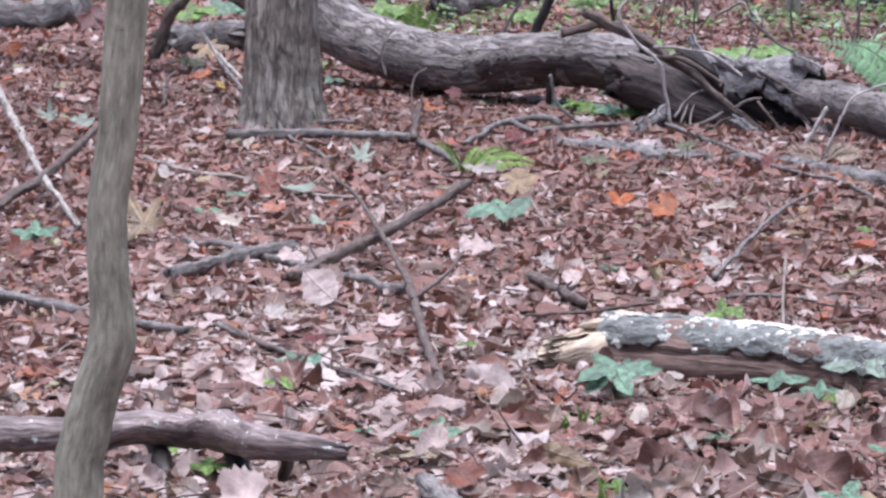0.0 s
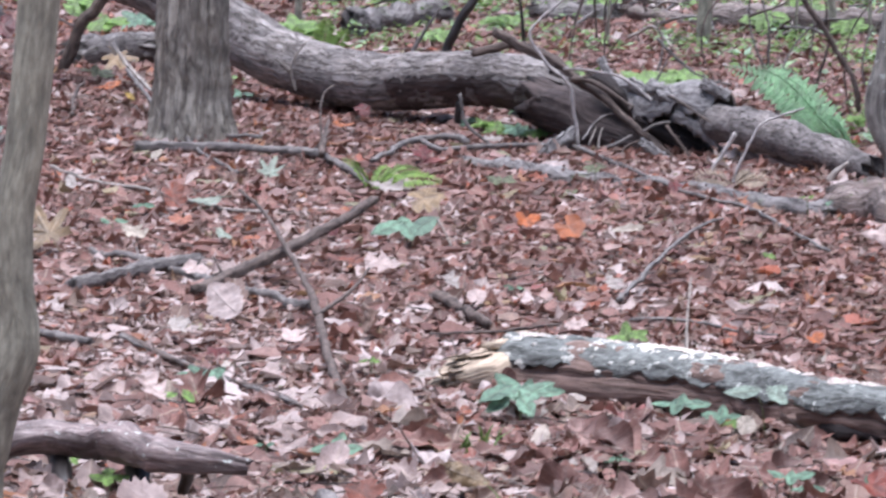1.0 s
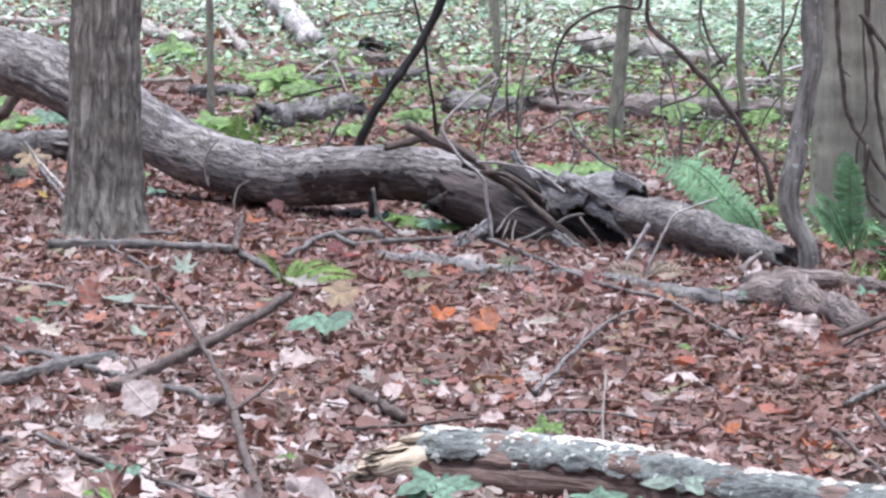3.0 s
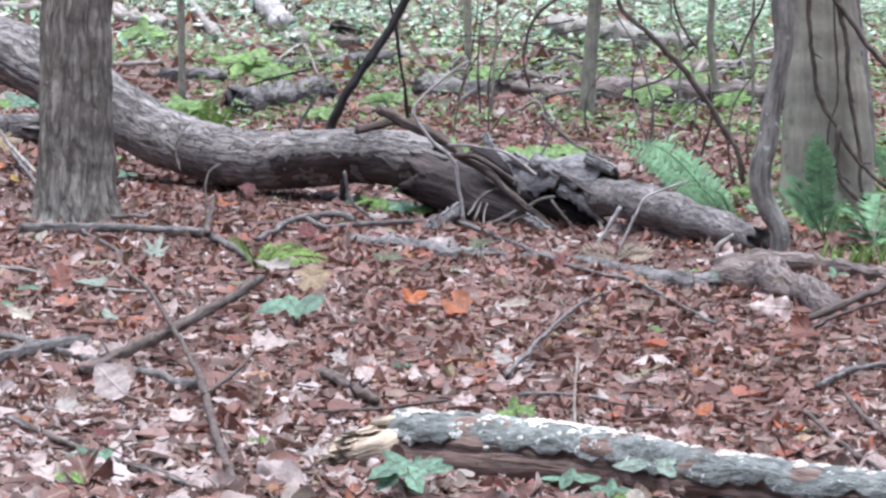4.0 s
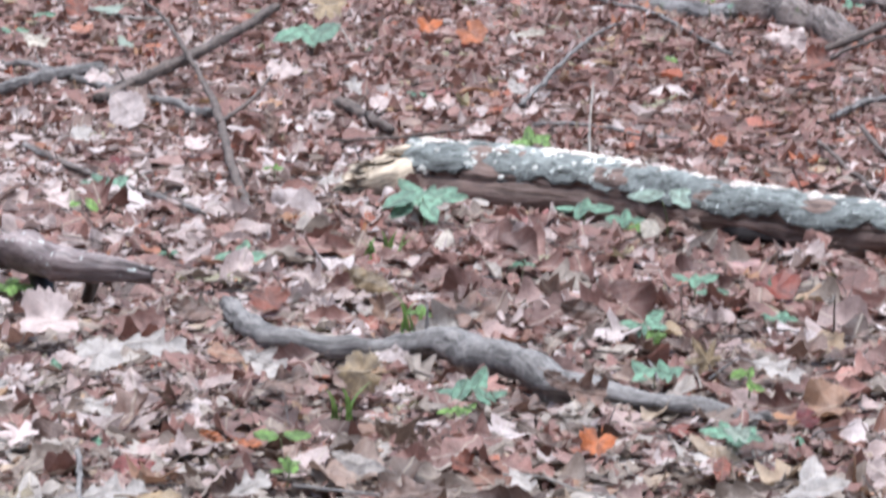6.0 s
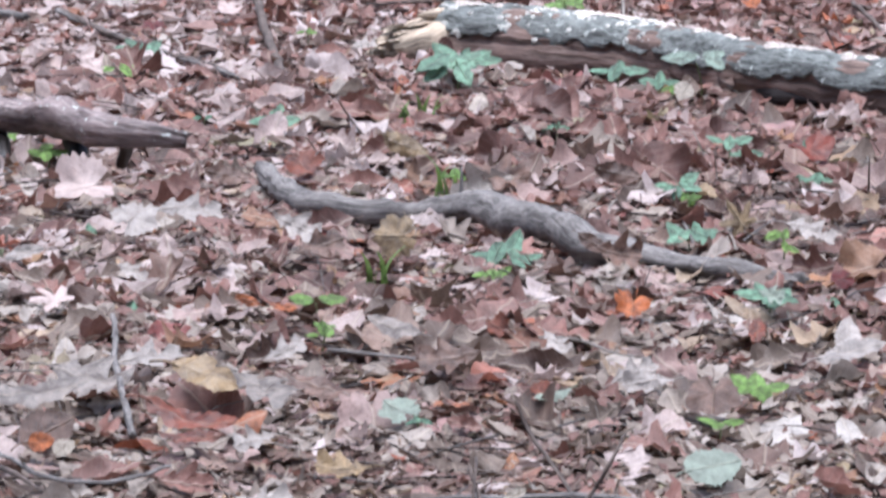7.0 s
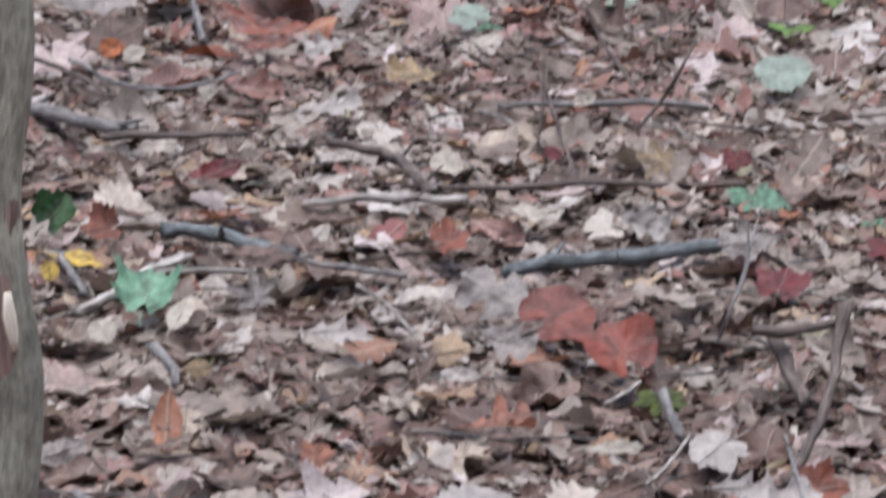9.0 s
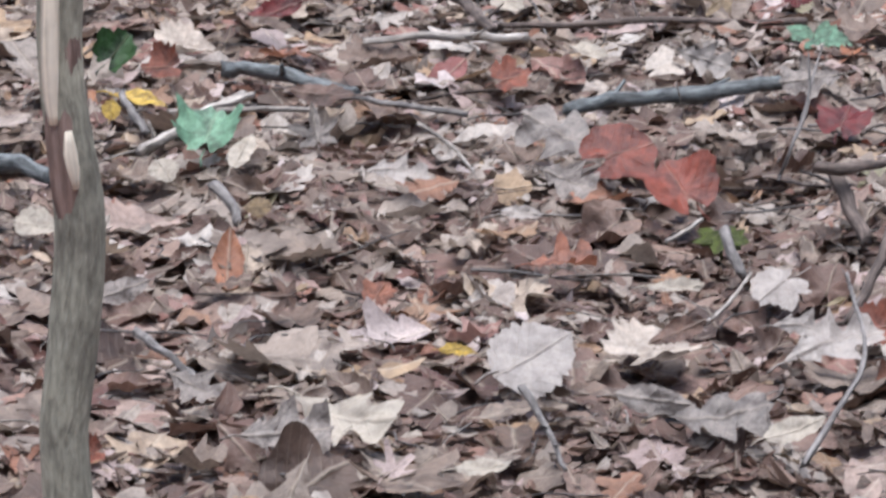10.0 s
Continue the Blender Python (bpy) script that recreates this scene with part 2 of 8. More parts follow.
GREEN_TEAL = green_mat("blue_green_leaf", (0.18, 0.325, 0.215))
GREEN_FRESH = green_mat("fresh_green_leaf", (0.20, 0.35, 0.08))
GREEN_DULL = green_mat("dull_green_leaf", (0.17, 0.20, 0.11))
GREEN_PALE = green_mat("pale_blue_green_leaf", (0.30, 0.40, 0.32))
GREEN_DARK = green_mat("dark_green_leaf", (0.04, 0.09, 0.03))
GREEN_FERN = green_mat("fern_green", (0.22, 0.43, 0.21), False)
DRY_FERN = green_mat("dry_fern", (0.50, 0.42, 0.32), False)
GREEN_FERN_YELLOW = green_mat("yellow_fern_green", (0.25, 0.42, 0.08), False)
# Sky glints and shaded gaps are painted into the pale and dark stops.
GREEN_STUFF = see_through(leaf_mat("undergrowth_green_sky_glints", [(0.0, (0.05, 0.10, 0.045)), (0.2, (0.16, 0.31, 0.17)), (0.45, (0.42, 0.64, 0.47)), (0.62, (0.52, 0.68, 0.34)), (0.8, (0.66, 0.80, 0.64)), (1.0, (0.84, 0.90, 0.80))], gloss=0.26, vein=0.1))
GREEN_HERB = see_through(leaf_mat("herb_green", [(0.0, (0.09, 0.17, 0.035)), (0.4, (0.22, 0.37, 0.10)), (0.7, (0.34, 0.51, 0.19)), (1.0, (0.42, 0.62, 0.42))], gloss=0.27, vein=0.1))
# Base colour lifted to carry the clearing's stronger light and sky sheen.
GREEN_SKYLIT = see_through(leaf_mat("shrub_green_lifted_by_light", [(0.0, (0.30, 0.47, 0.26)), (0.4, (0.54, 0.73, 0.54)), (1.0, (0.76, 0.85, 0.72))], gloss=0.26, vein=0.1))
MOSS = green_mat("moss", (0.10, 0.13, 0.02))
STEM_GREEN = green_mat("green_stem", (0.16, 0.20, 0.08))


def humus_mat():
    m, n, l, p = node_mat("leaf_mould")
    co = n.new("ShaderNodeTexCoord")
    v = n.new("ShaderNodeTexVoronoi")
    v.inputs["Scale"].default_value = 16.0
    w = noise_tex(n, l, 9.0, co.outputs["Object"], 3.0)
    add = n.new("ShaderNodeVectorMath")
    add.operation = "MULTIPLY_ADD"
    l.new(w.outputs["Color"], add.inputs[0])
    add.inputs[1].default_value = (0.09, 0.09, 0.09)
    l.new(co.outputs["Object"], add.inputs[2])
    l.new(add.outputs[0], v.inputs["Vector"])
    sep = n.new("ShaderNodeSeparateColor")
    l.new(v.outputs["Color"], sep.inputs[0])
    base = ramp(n, l, sep.outputs[0], [(0.0, (0.10, 0.064, 0.05)), (0.4, (0.19, 0.118, 0.093)), (0.75, (0.28, 0.18, 0.145)), (1.0, (0.38, 0.29, 0.24))])
    f = noise_tex(n, l, 60.0, co.outputs["Object"], 6.0, 0.7)
    fr = ramp(n, l, f.outputs["Fac"], [(0.3, (0.45, 0.42, 0.4)), (0.7, (1.2, 1.2, 1.2))])
    col = mix(n, l, "MULTIPLY", 0.9, base.outputs["Color"], fr.outputs["Color"])
    l.new(col, p.inputs["Base Color"])
    p.inputs["Roughness"].default_value = 0.8
    h = mix(n, l, "ADD", 0.5, v.outputs["Distance"], f.outputs["Color"])
    bump(n, l, p, h, 0.8, 0.02)
    return m


HUMUS = humus_mat()


# Dim mottled green of the added ring wall, which stays out of view.
def woods_wall_mat():
    m, n, l, p = node_mat("unseen_woods_wall")
    co = n.new("ShaderNodeTexCoord")
    f = noise_tex(n, l, 0.6, co.outputs["Object"], 8.0, 0.7)
    r = ramp(n, l, f.outputs["Fac"], [(0.3, (0.015, 0.025, 0.008)), (0.55, (0.05, 0.09, 0.03)), (0.75, (0.11, 0.16, 0.06))])
    l.new(r.outputs["Color"], p.inputs["Base Color"])
    p.inputs["Roughness"].default_value = 0.9
    return m


WOODS_WALL = woods_wall_mat()


# ---- building blocks ----
def mesh_of(name, verts, faces, material, uvs=None, smooth=True):
    me = bpy.data.meshes.new(name)
    me.from_pydata([tuple(v) for v in verts], [], faces)
    me.materials.append(material)
    if uvs is not None:
        layer = me.uv_layers.new(name="UVMap")
        idx = np.empty(len(me.loops), dtype=np.int32)
        me.loops.foreach_get("vertex_index", idx)
        layer.data.foreach_set("uv", np.asarray(uvs, dtype=np.float32)[idx].ravel())
    me.polygons.foreach_set("use_smooth", np.full(len(me.polygons), smooth))
    me.update()
    return me


def thing(name, base, label, category, group="", kind=""):
    e = new(name)
    e.location = base
    e.empty_display_size = 0.05
    return tagged(e, label, category, group, kind)


def part(name, geo, material, parent, label=""):
    """A mesh (vertices in the world, faces, map) as a part of parent, which stands unturned."""
    verts, faces, uvs = geo
    o = Vector((0, 0, 0))
    p = parent
    while p is not None:
        o += p.location
        p = p.parent
    ob = new(name, mesh_of(name, [(v[0] - o.x, v[1] - o.y, v[2] - o.z) for v in verts], faces, material, uvs))
    ob.parent = parent
    return tagged(ob, label)


def smooth_path(pts, radii, step):
    """Catmull-Rom points along a way, about step apart, with the radius at each."""
    P = [Vector(p) for p in pts]
    P = [P[0] * 2 - P[1]] + P + [P[-1] * 2 - P[-2]]
    R = [radii[0]] + list(radii) + [radii[-1]]
    out, rad = [], []
    for i in range(1, len(P) - 2):
        k = max(2, int((P[i + 1] - P[i]).length / step) + 1)
        for j in range(k):
            t = j / k
            a, b, c, d = P[i - 1], P[i], P[i + 1], P[i + 2]
            out.append(0.5 * ((2 * b) + (c - a) * t + (2 * a - 5 * b + 4 * c - d) * t * t + (3 * b - a - 3 * c + d) * t ** 3))
            rad.append(R[i] + (R[i + 1] - R[i]) * t)
    out.append(P[-2])
    rad.append(R[-2])
    return out, rad


def tube(pts, radii, seg=10, step=0.03, rough=0.08, furrow=0.0, wiggle=0.0, seed=0, jag=0.0, ends=True):
    """A stem along a way: uneven section, ridges along it, knots; jag breaks its two ends into splinters."""
    C, R = smooth_path(pts, radii, step)
    n = len(C)
    off = Vector((seed * 3.7, seed * 1.3, seed * 7.1))
    up, verts, uvs, s = None, [], [], 0.0
    girth = 2 * math.pi * max(sum(R) / len(R), 0.004)
    for i, c in enumerate(C):
        t = (C[min(i + 1, n - 1)] - C[max(i - 1, 0)]).normalized()
        if up is None:
            up = t.orthogonal().normalized()
        up = (up - t * up.dot(t)).normalized()
        side = t.cross(up)
        if i:
            s += (c - C[i - 1]).length
        r = R[i]
        if wiggle:
            c = c + (noise.noise_vector(c * 9.0 + off) + 0.6 * noise.noise_vector(c * 31.0 + off)) * wiggle * r
        knot = 1 + (rough * 1.2 * noise.noise(Vector((s * 14.0, seed * 2.1, 0.0))) if seg < 50 else 0.0)
        for k in range(seg + 1):
            a = 2 * math.pi * (k % seg) / seg
            ca, sa = math.cos(a), math.sin(a)
            q = Vector((ca * 1.1, sa * 1.1, s * (5.0 if seg < 50 else 1.2))) + off
            m = knot + rough * noise.noise(q)
            if furrow:
                q = 75.0 if furrow < 1 or r < 0.08 else 40.0
                f = noise.noise(Vector((ca * r * q, sa * r * q, s * 2.4 + 0.5 * noise.noise(Vector((ca, sa, s * 2.0))))) + off)
                m += furrow * (0.075 * (1 - abs(f) * 3.0) + 0.03 * noise.noise(Vector((ca * r * 110, sa * r * 110, s * 14)) + off))
            end = 0.0
            if jag and (i < 2 or i > n - 3):
                end = jag * noise.noise(Vector((ca * 3.1, sa * 3.1, i)) + off) * r * 2
            verts.append(c + (up * ca + side * sa) * r * m + t * end)
            uvs.append((girth * k / seg, s))
    w = seg + 1
    faces = [(i * w + k, i * w + k + 1, (i + 1) * w + k + 1, (i + 1) * w + k) for i in range(n - 1) for k in range(seg)]
    if ends:
        for i, sgn in ((0, -1), (n - 1, 1)):
            t = (C[1] - C[0] if i == 0 else C[-1] - C[-2]).normalized()
            verts.append(C[i] + t * sgn * R[i] * 0.25)
            uvs.append((0.0, s))
            z = len(verts) - 1
            for k in range(seg):
                a, b = i * w + k, i * w + k + 1
                faces.append((z, b, a) if i == 0 else (z, a, b))
    return verts, faces, uvs


COUNT = [0]


def stick(name, pts, r0, r1, material, label, category, radii=None):
    """A loose stick or branch: one uneven tapering stem with small knots and stubs."""
    COUNT[0] += 1
    if category == "stick" and pts[0][1] < 12.4:
        pts = [(x, y, z + 0.010) for x, y, z in pts]
    n = len(pts)
    R = [r0 + (r1 - r0) * i / (n - 1) for i in range(n)]
    if radii:
        R = [r0 * 0.5 * k for k in radii]
    length = sum((Vector(pts[i + 1]) - Vector(pts[i])).length for i in range(n - 1))
    big = max(R) > 0.012
    v, f, u = tube(pts, R, 24 if big else 8, max(length / 60, 0.012), 0.26 if big else 0.24, 0.8 if big else 0.0, 0.5 if big else 0.95, COUNT[0], 0.9)
    base = Vector(pts[0])
    ob = new(name, mesh_of(name, [p - base for p in v], f, material, u))
    ob.location = base
    rng = random.Random(COUNT[0])
    for _ in range(rng.randint(1, 2) if length > 0.15 and category != "log" else 0):
        k = rng.randint(0, n - 2)
        a = Vector(pts[k]).lerp(Vector(pts[k + 1]), rng.random())
        d = (Vector(pts[k + 1]) - Vector(pts[k])).normalized()
        q = (d + Vector((rng.uniform(-1, 1), rng.uniform(-1, 1), rng.uniform(0.0, 1.0)))).normalized()
        r = max(r0, r1) * (0.3 if big else 0.45)
        part("side_twig", tube([a, a + q * r * 5, a + q * r * rng.uniform(8, 16)], [r, r * 0.7, r * 0.4], 6, 0.02, 0.1, 0, 0.2, COUNT[0] + 50), material, ob)
    return tagged(ob, label, category, {"log": "fallen logs", "vine": "vines"}.get(category, "fallen sticks"))


def tree(name, pts, radii, material, label, category, furrow=0.3, top=5.0, seg=64):
    """A standing trunk that goes on upward to a tapered top with a few bare limbs."""
    COUNT[0] += 1
    rng = random.Random(COUNT[0] + 900)
    P, R = [Vector(p) for p in pts], list(radii)
    d = (P[-1] - P[max(0, len(P) - 3)]).normalized()
    d = Vector((d.x * 0.6, d.y, max(d.z, 0.8))).normalized()
    z0, r0 = P[-1].z, R[-1]
    hop = (P[-1] - P[-2]).length
    while P[-1].z < top:
        hop *= 1.35
        P.append(P[-1] + d * hop)
        R.append(max(r0 * (1 - 0.75 * (P[-1].z - z0) / (top - z0)), r0 * 0.15))
    t = thing(name, P[0], label, category, "standing stems")
    fine = 0.02 if radii[0] > 0.05 else 0.03
    split = min(len(pts) + 2, len(P) - 1)
    part("trunk", tube(P[:split], R[:split], seg, fine, 0.05, furrow, 0.05, COUNT[0]), material, t)
    part("upper_trunk", tube(P[split - 1:], R[split - 1:], max(10, seg // 3), 0.15, 0.05, furrow * 0.5, 0.05, COUNT[0]), material, t)
    for j in range(2):
        k = min(split + j, len(P) - 1)
        a = rng.uniform(0, 6.28)
        q = Vector((math.cos(a), math.sin(a), 0.9))
        ln = (top - z0) * 0.25
        part("limb", tube([P[k], P[k] + q * ln * 0.5, P[k] + q * ln + Vector((0, 0, ln * 0.3))], [R[k] * 0.6, R[k] * 0.4, 0.006], 8, 0.1, 0.08), material, t)
    big = radii[0] > 0.1
    pv, pf, pu = blade("ovate", rng, 1, 3, 0.4)
    V, F, U = [], [], []
    for _ in range(900 if big else 90):
        d = Vector((rng.gauss(0, 1), rng.gauss(0, 1), rng.gauss(0, 0.6))).normalized() * (0.35 + 0.65 * rng.random() ** 0.6)
        c = P[-1] + d * (top * (0.26 if big else 0.16)) + Vector((0, 0, 0.05 * top))
        m, s = Euler((rng.uniform(-0.7, 0.7), rng.uniform(-0.7, 0.7), rng.uniform(0, 6.28))).to_matrix(), rng.uniform(0.07, 0.14)
        o = len(V)
        V += [c + m @ Vector(p) * s for p in pv]
        F += [tuple(int(k) + o for k in q) for q in pf]
        U += [tuple(q) for q in pu]
    part("crown", (V, F, U), GREEN_HERB, t, "sparse green leaves")
    return t


def blade(kind, rng, cols=2, rows=8, curl=1.0, stalk=True):
    """A leaf blade of length 1 along x: vertices, triangles, map. Oak: lobed; maple: five points; oval; round."""
    V, U, F = [], [], []
    if kind in ("maple", "broad", "blunt"):
        m = 40 if rows > 7 else 26
        low, lobes = (0.19, ((0.0, 0.62, 0.42), (0.95, 0.55, 0.40), (1.95, 0.38, 0.40))) if kind == "maple" else (0.36, ((0.0, 0.58, 0.75), (1.0, 0.55, 0.72), (2.05, 0.44, 0.65)))
        if kind == "blunt":
            low, lobes = 0.40, ((0.0, 0.56, 1.0), (1.05, 0.54, 0.95), (2.1, 0.46, 0.8))
        star = []
        for k in range(m // 2 + 1):
            a = math.pi * 2 * k / m
            r = max([low] + [low + (ln - low) * max(0.0, 1 - abs(a - at) / wide) ** 0.85 for at, ln, wide in lobes])
            star.append(r * (0.35 if a > 2.95 else 1.0) * ((1.05 if k % 2 else 0.95) if kind != "blunt" else 1.0))
        V.append((0.38, 0.0))
        for ring in (0.55, 1.0):
            for k in range(m):
                a = math.pi * 2 * k / m
                r = star[k if k <= m // 2 else m - k]
                r *= ring * (0.86 + 0.26 * rng.random() if kind != "blunt" else 0.95 + 0.1 * rng.random())
                V.append((0.38 + r * math.cos(a), r * math.sin(a) * 1.05))
        for k in range(m):
            k2 = (k + 1) % m
            F.append((0, 1 + k, 1 + k2))
            F.append((1 + k, 1 + m + k, 1 + m + k2))
            F.append((1 + k, 1 + m + k2, 1 + k2))
    elif kind == "shard":
        m, asp, big = 15, rng.uniform(0.35, 0.9), rng.uniform(0, 6.28)
        V.append((0.45, 0.0))
        for k in range(m):
            q = math.pi * 2 * k / m
            r = 0.43 + 0.09 * math.sin(2 * q + big) + 0.06 * math.sin(5 * q + 3 * big) + rng.uniform(-0.10, 0.07)
            V.append((0.45 + r * math.cos(q), r * asp * math.sin(q)))
        F += [(0, 1 + k, 1 + (k + 1) % m) for k in range(m)]
    else:
        wd = {"oak": 0.33, "oval": 0.22, "round": 0.44, "ovate": 0.30, "pinna": 0.13}[kind] * (0.85 + 0.3 * rng.random())
        half = cols
        for i in range(rows + 1):
            s = i / rows
            w = wd * math.sin(math.pi * (s ** (0.85 if kind != "oak" else 1.15))) ** 0.7 if 0 < s < 1 else 0.012
            fwd = 0.0
            if kind == "oak" and 0 < i < rows:
                lobe = 0.5 + 0.5 * math.cos(2 * math.pi * (3.0 * s - 0.45))
                w *= 0.45 + 0.75 * lobe ** 0.8
                fwd = 0.10 * lobe
            w *= 0.86 + 0.26 * rng.random()
            for k in range(-half, half + 1):
                q = k / half
                V.append((s + fwd * abs(q) + 0.015 * rng.uniform(-1, 1), w * q))
        wv = 2 * half + 1
        for i in range(rows):
            for k in range(2 * half):
                a = i * wv + k
                F.append((a, a + wv, a + wv + 1))
                F.append((a, a + wv + 1, a + 1))
    b1, b2, tw = rng.uniform(-0.35, 0.75) * curl, rng.uniform(-1.0, 2.4) * curl, rng.uniform(-0.8, 0.8) * curl
    ph = rng.uniform(0, 6.28)
    roll, bend = max(0.3, rng.uniform(-1.2, 3.4) * curl) * rng.choice((1, 1, -1)), rng.uniform(-2, 2)
    out = []
    for x, y in V:
        z = b1 * (x - 0.45) ** 2 + b2 * y * y + tw * (x - 0.5) * y + 0.05 * curl * math.sin(9 * x + ph) * (abs(y) * 3) + 0.045 * curl * math.sin(13 * y + 6 * x + ph) + 0.02 * curl * math.sin(23 * x - 11 * y + 2 * ph)
        c = 0.05 * curl * noise.noise(Vector((x * 4.5, y * 4.5, ph * 7))) + 0.035 * curl * noise.noise(Vector((x * 11, y * 11, ph * 5)))
        ya = y + 0.04 * bend * (x - 0.5)
        out.append((x - 0.45, math.sin(roll * ya) / roll, z + c + (1 - math.cos(roll * ya)) / roll))
        U.append((x, y))
    # petiole
    if stalk and rows != 2 and kind not in ("pinna", "shard"):
        o = len(out)
        x0 = min(v[0] for v in out)
        out += [(x0 + 0.06, 0.008, 0.002), (x0 + 0.06, -0.008, 0.002), (x0 - 0.16, 0.004, 0.01 + 0.05 * rng.random()), (x0 - 0.16, -0.004, 0.01)]
        U += [(0, 0)] * 4
        F += [(o, o + 2, o + 3), (o, o + 3, o + 1)]
    return np.array(out), np.array(F), np.array(U)


def blade_mesh(name, kind, material, seed, curl=1.0, cols=3, rows=10, stalk=True):
    v, f, u = blade(kind, random.Random(seed), cols, rows, curl, stalk)
    return mesh_of(name, v, [tuple(int(i) for i in q) for q in f], material, u)


def height(x, y):
    """The ground's slight swells."""
    far = max(0.0, 1 - max(abs(x - 1) / 14, abs(y - 14) / 26))
    deep = min(1.0, max(0.0, (13.2 - y) / 1.2))
    return -0.024 - 0.014 * deep + far * (0.010 * noise.noise(Vector((x * 0.9, y * 0.9, 0.3))) + 0.006 * noise.noise(Vector((x * 3.1, y * 3.1, 4.0))))


BLADES = {}


def fallen_leaf(kind, at, size, yaw, tilt, material, label):
    """One leaf that lies on the litter, tipped towards the open side by tilt degrees."""
    COUNT[0] += 1
    key = (kind, material.name, COUNT[0] % 3)
    if key not in BLADES:
        me = blade_mesh("leaf", kind, material, len(BLADES) + 11, 0.3 if kind == "round" else 0.6, 4, 24, False)
        x0 = min(v.co.x for v in me.vertices)
        z0 = [v.co.z for v in me.vertices if v.co.x < x0 + 0.08 and abs(v.co.y) < 0.06]
        z0 = sum(z0) / max(1, len(z0))
        st = tube([(x0 + 0.10, 0, z0), (x0 - 0.06, 0.012, z0 + 0.015), (x0 - 0.20, -0.02, z0 - 0.01)], [0.009, 0.011, 0.014], 6, 0.05, 0.1, 0, 0, COUNT[0])
        BLADES[key] = me, mesh_of("stalk", st[0], st[1], material, st[2])
    ob = new("fallen_leaf", BLADES[key][0])
    new("stalk", BLADES[key][1]).parent = ob
    s = size * (0.8 if kind in ("broad", "maple", "blunt") and size < 0.12 else 0.95)
    lift = 0.5 * s * math.sin(radians(tilt)) * 0.6
    ob.matrix_basis = pose(at[0], at[1], at[2] + lift, tilt, 0, 0) @ pose(0, 0, 0, 0, 0, yaw) @ Matrix.Diagonal((s, s, s, 1))
    return tagged(ob, label, "leaf", "leaves that stand out")


def seedling(at, width, high, count, leaf, material, label):
    """A low plant: thin stem, and leaves that spread from its top in a whorl."""
    COUNT[0] += 1
    rng = random.Random(COUNT[0])
    base = Vector((at[0], at[1], -0.012))
    name = "moss_tuft" if material is MOSS else "seedling"
    t = thing(name, base, label, "moss" if material is MOSS else "plant", "low plants in the litter")
    h = high * 0.75
    topv = base + Vector((rng.uniform(-0.1, 0.1) * high, 0, h))
    part("stem", tube([base - Vector((0, 0, 0.01)), (base + topv) / 2 + Vector((0.05 * high, 0, 0)), topv], [0.0018, 0.0015, 0.0012], 5, 0.02, 0.1), STEM_GREEN, t)
    key = ("plant", leaf, material.name)
    if key not in BLADES:
        BLADES[key] = [blade_mesh("leaf", leaf, material, 31 + j, 0.28, 2, 7) for j in range(3)]
    a0 = rng.uniform(0, 6.28)
    for j in range(count):
        a = a0 + j * 6.283 / count + rng.uniform(-0.4, 0.4)
        s = width * rng.uniform(0.42, 0.58) if count <= 5 else width * rng.uniform(0.28, 0.45)
        ring = 0.29 * width * (1 if count <= 5 else rng.uniform(0.3, 1.0))
        lv = new("leaf", rng.choice(BLADES[key]))
        lv.parent = t
        z = h * (1 if count <= 4 else rng.uniform(0.45, 1.05))
        lv.matrix_basis = pose(math.cos(a) * ring, math.sin(a) * ring, z + 0.1 * s, rng.uniform(15, 48), rng.uniform(-8, 8), 0) @ pose(0, 0, 0, 0, 0, math.degrees(a)) @ pose(0, 0, 0, 0, rng.uniform(-10, 12), 0) @ Matrix.Diagonal((s, s, s, 1))
    return t


def grass_tuft(at, width, high, count, material, label):
    COUNT[0] += 1
    rng = random.Random(COUNT[0])
    base = Vector((at[0], at[1], -0.012))
    t = thing("grass_tuft", base, label, "grass", "grass tufts")
    for j in range(count):
        a = rng.uniform(0, 6.28)
        o = base + Vector((rng.uniform(-0.4, 0.4) * width, rng.uniform(-0.3, 0.3) * width, 0))
        lean = Vector((math.cos(a), math.sin(a), 0)) * high * rng.uniform(0.15, 0.6)
        hh = high * rng.uniform(0.6, 1.05)
        w = 0.0055
        V, U = [], []
        sd = Vector((-math.sin(a), math.cos(a), 0))
        for i in range(6):
            s = i / 5
            c = o + Vector((0, 0, hh * s * (1 - 0.25 * s))) + lean * s * s
            q = w * (1 - s) ** 0.6 + 0.0004
            V += [c - sd * q, c + Vector((0, 0, 0.001)), c + sd * q]
            U += [(s, -0.1), (s, 0.0), (s, 0.1)]
        F = []
        for i in range(5):
            for k in range(2):
                b = i * 3 + k
                F.append((b, b + 1, b + 4, b + 3))
        part("blade", (V, F, U), material, t)
    return t


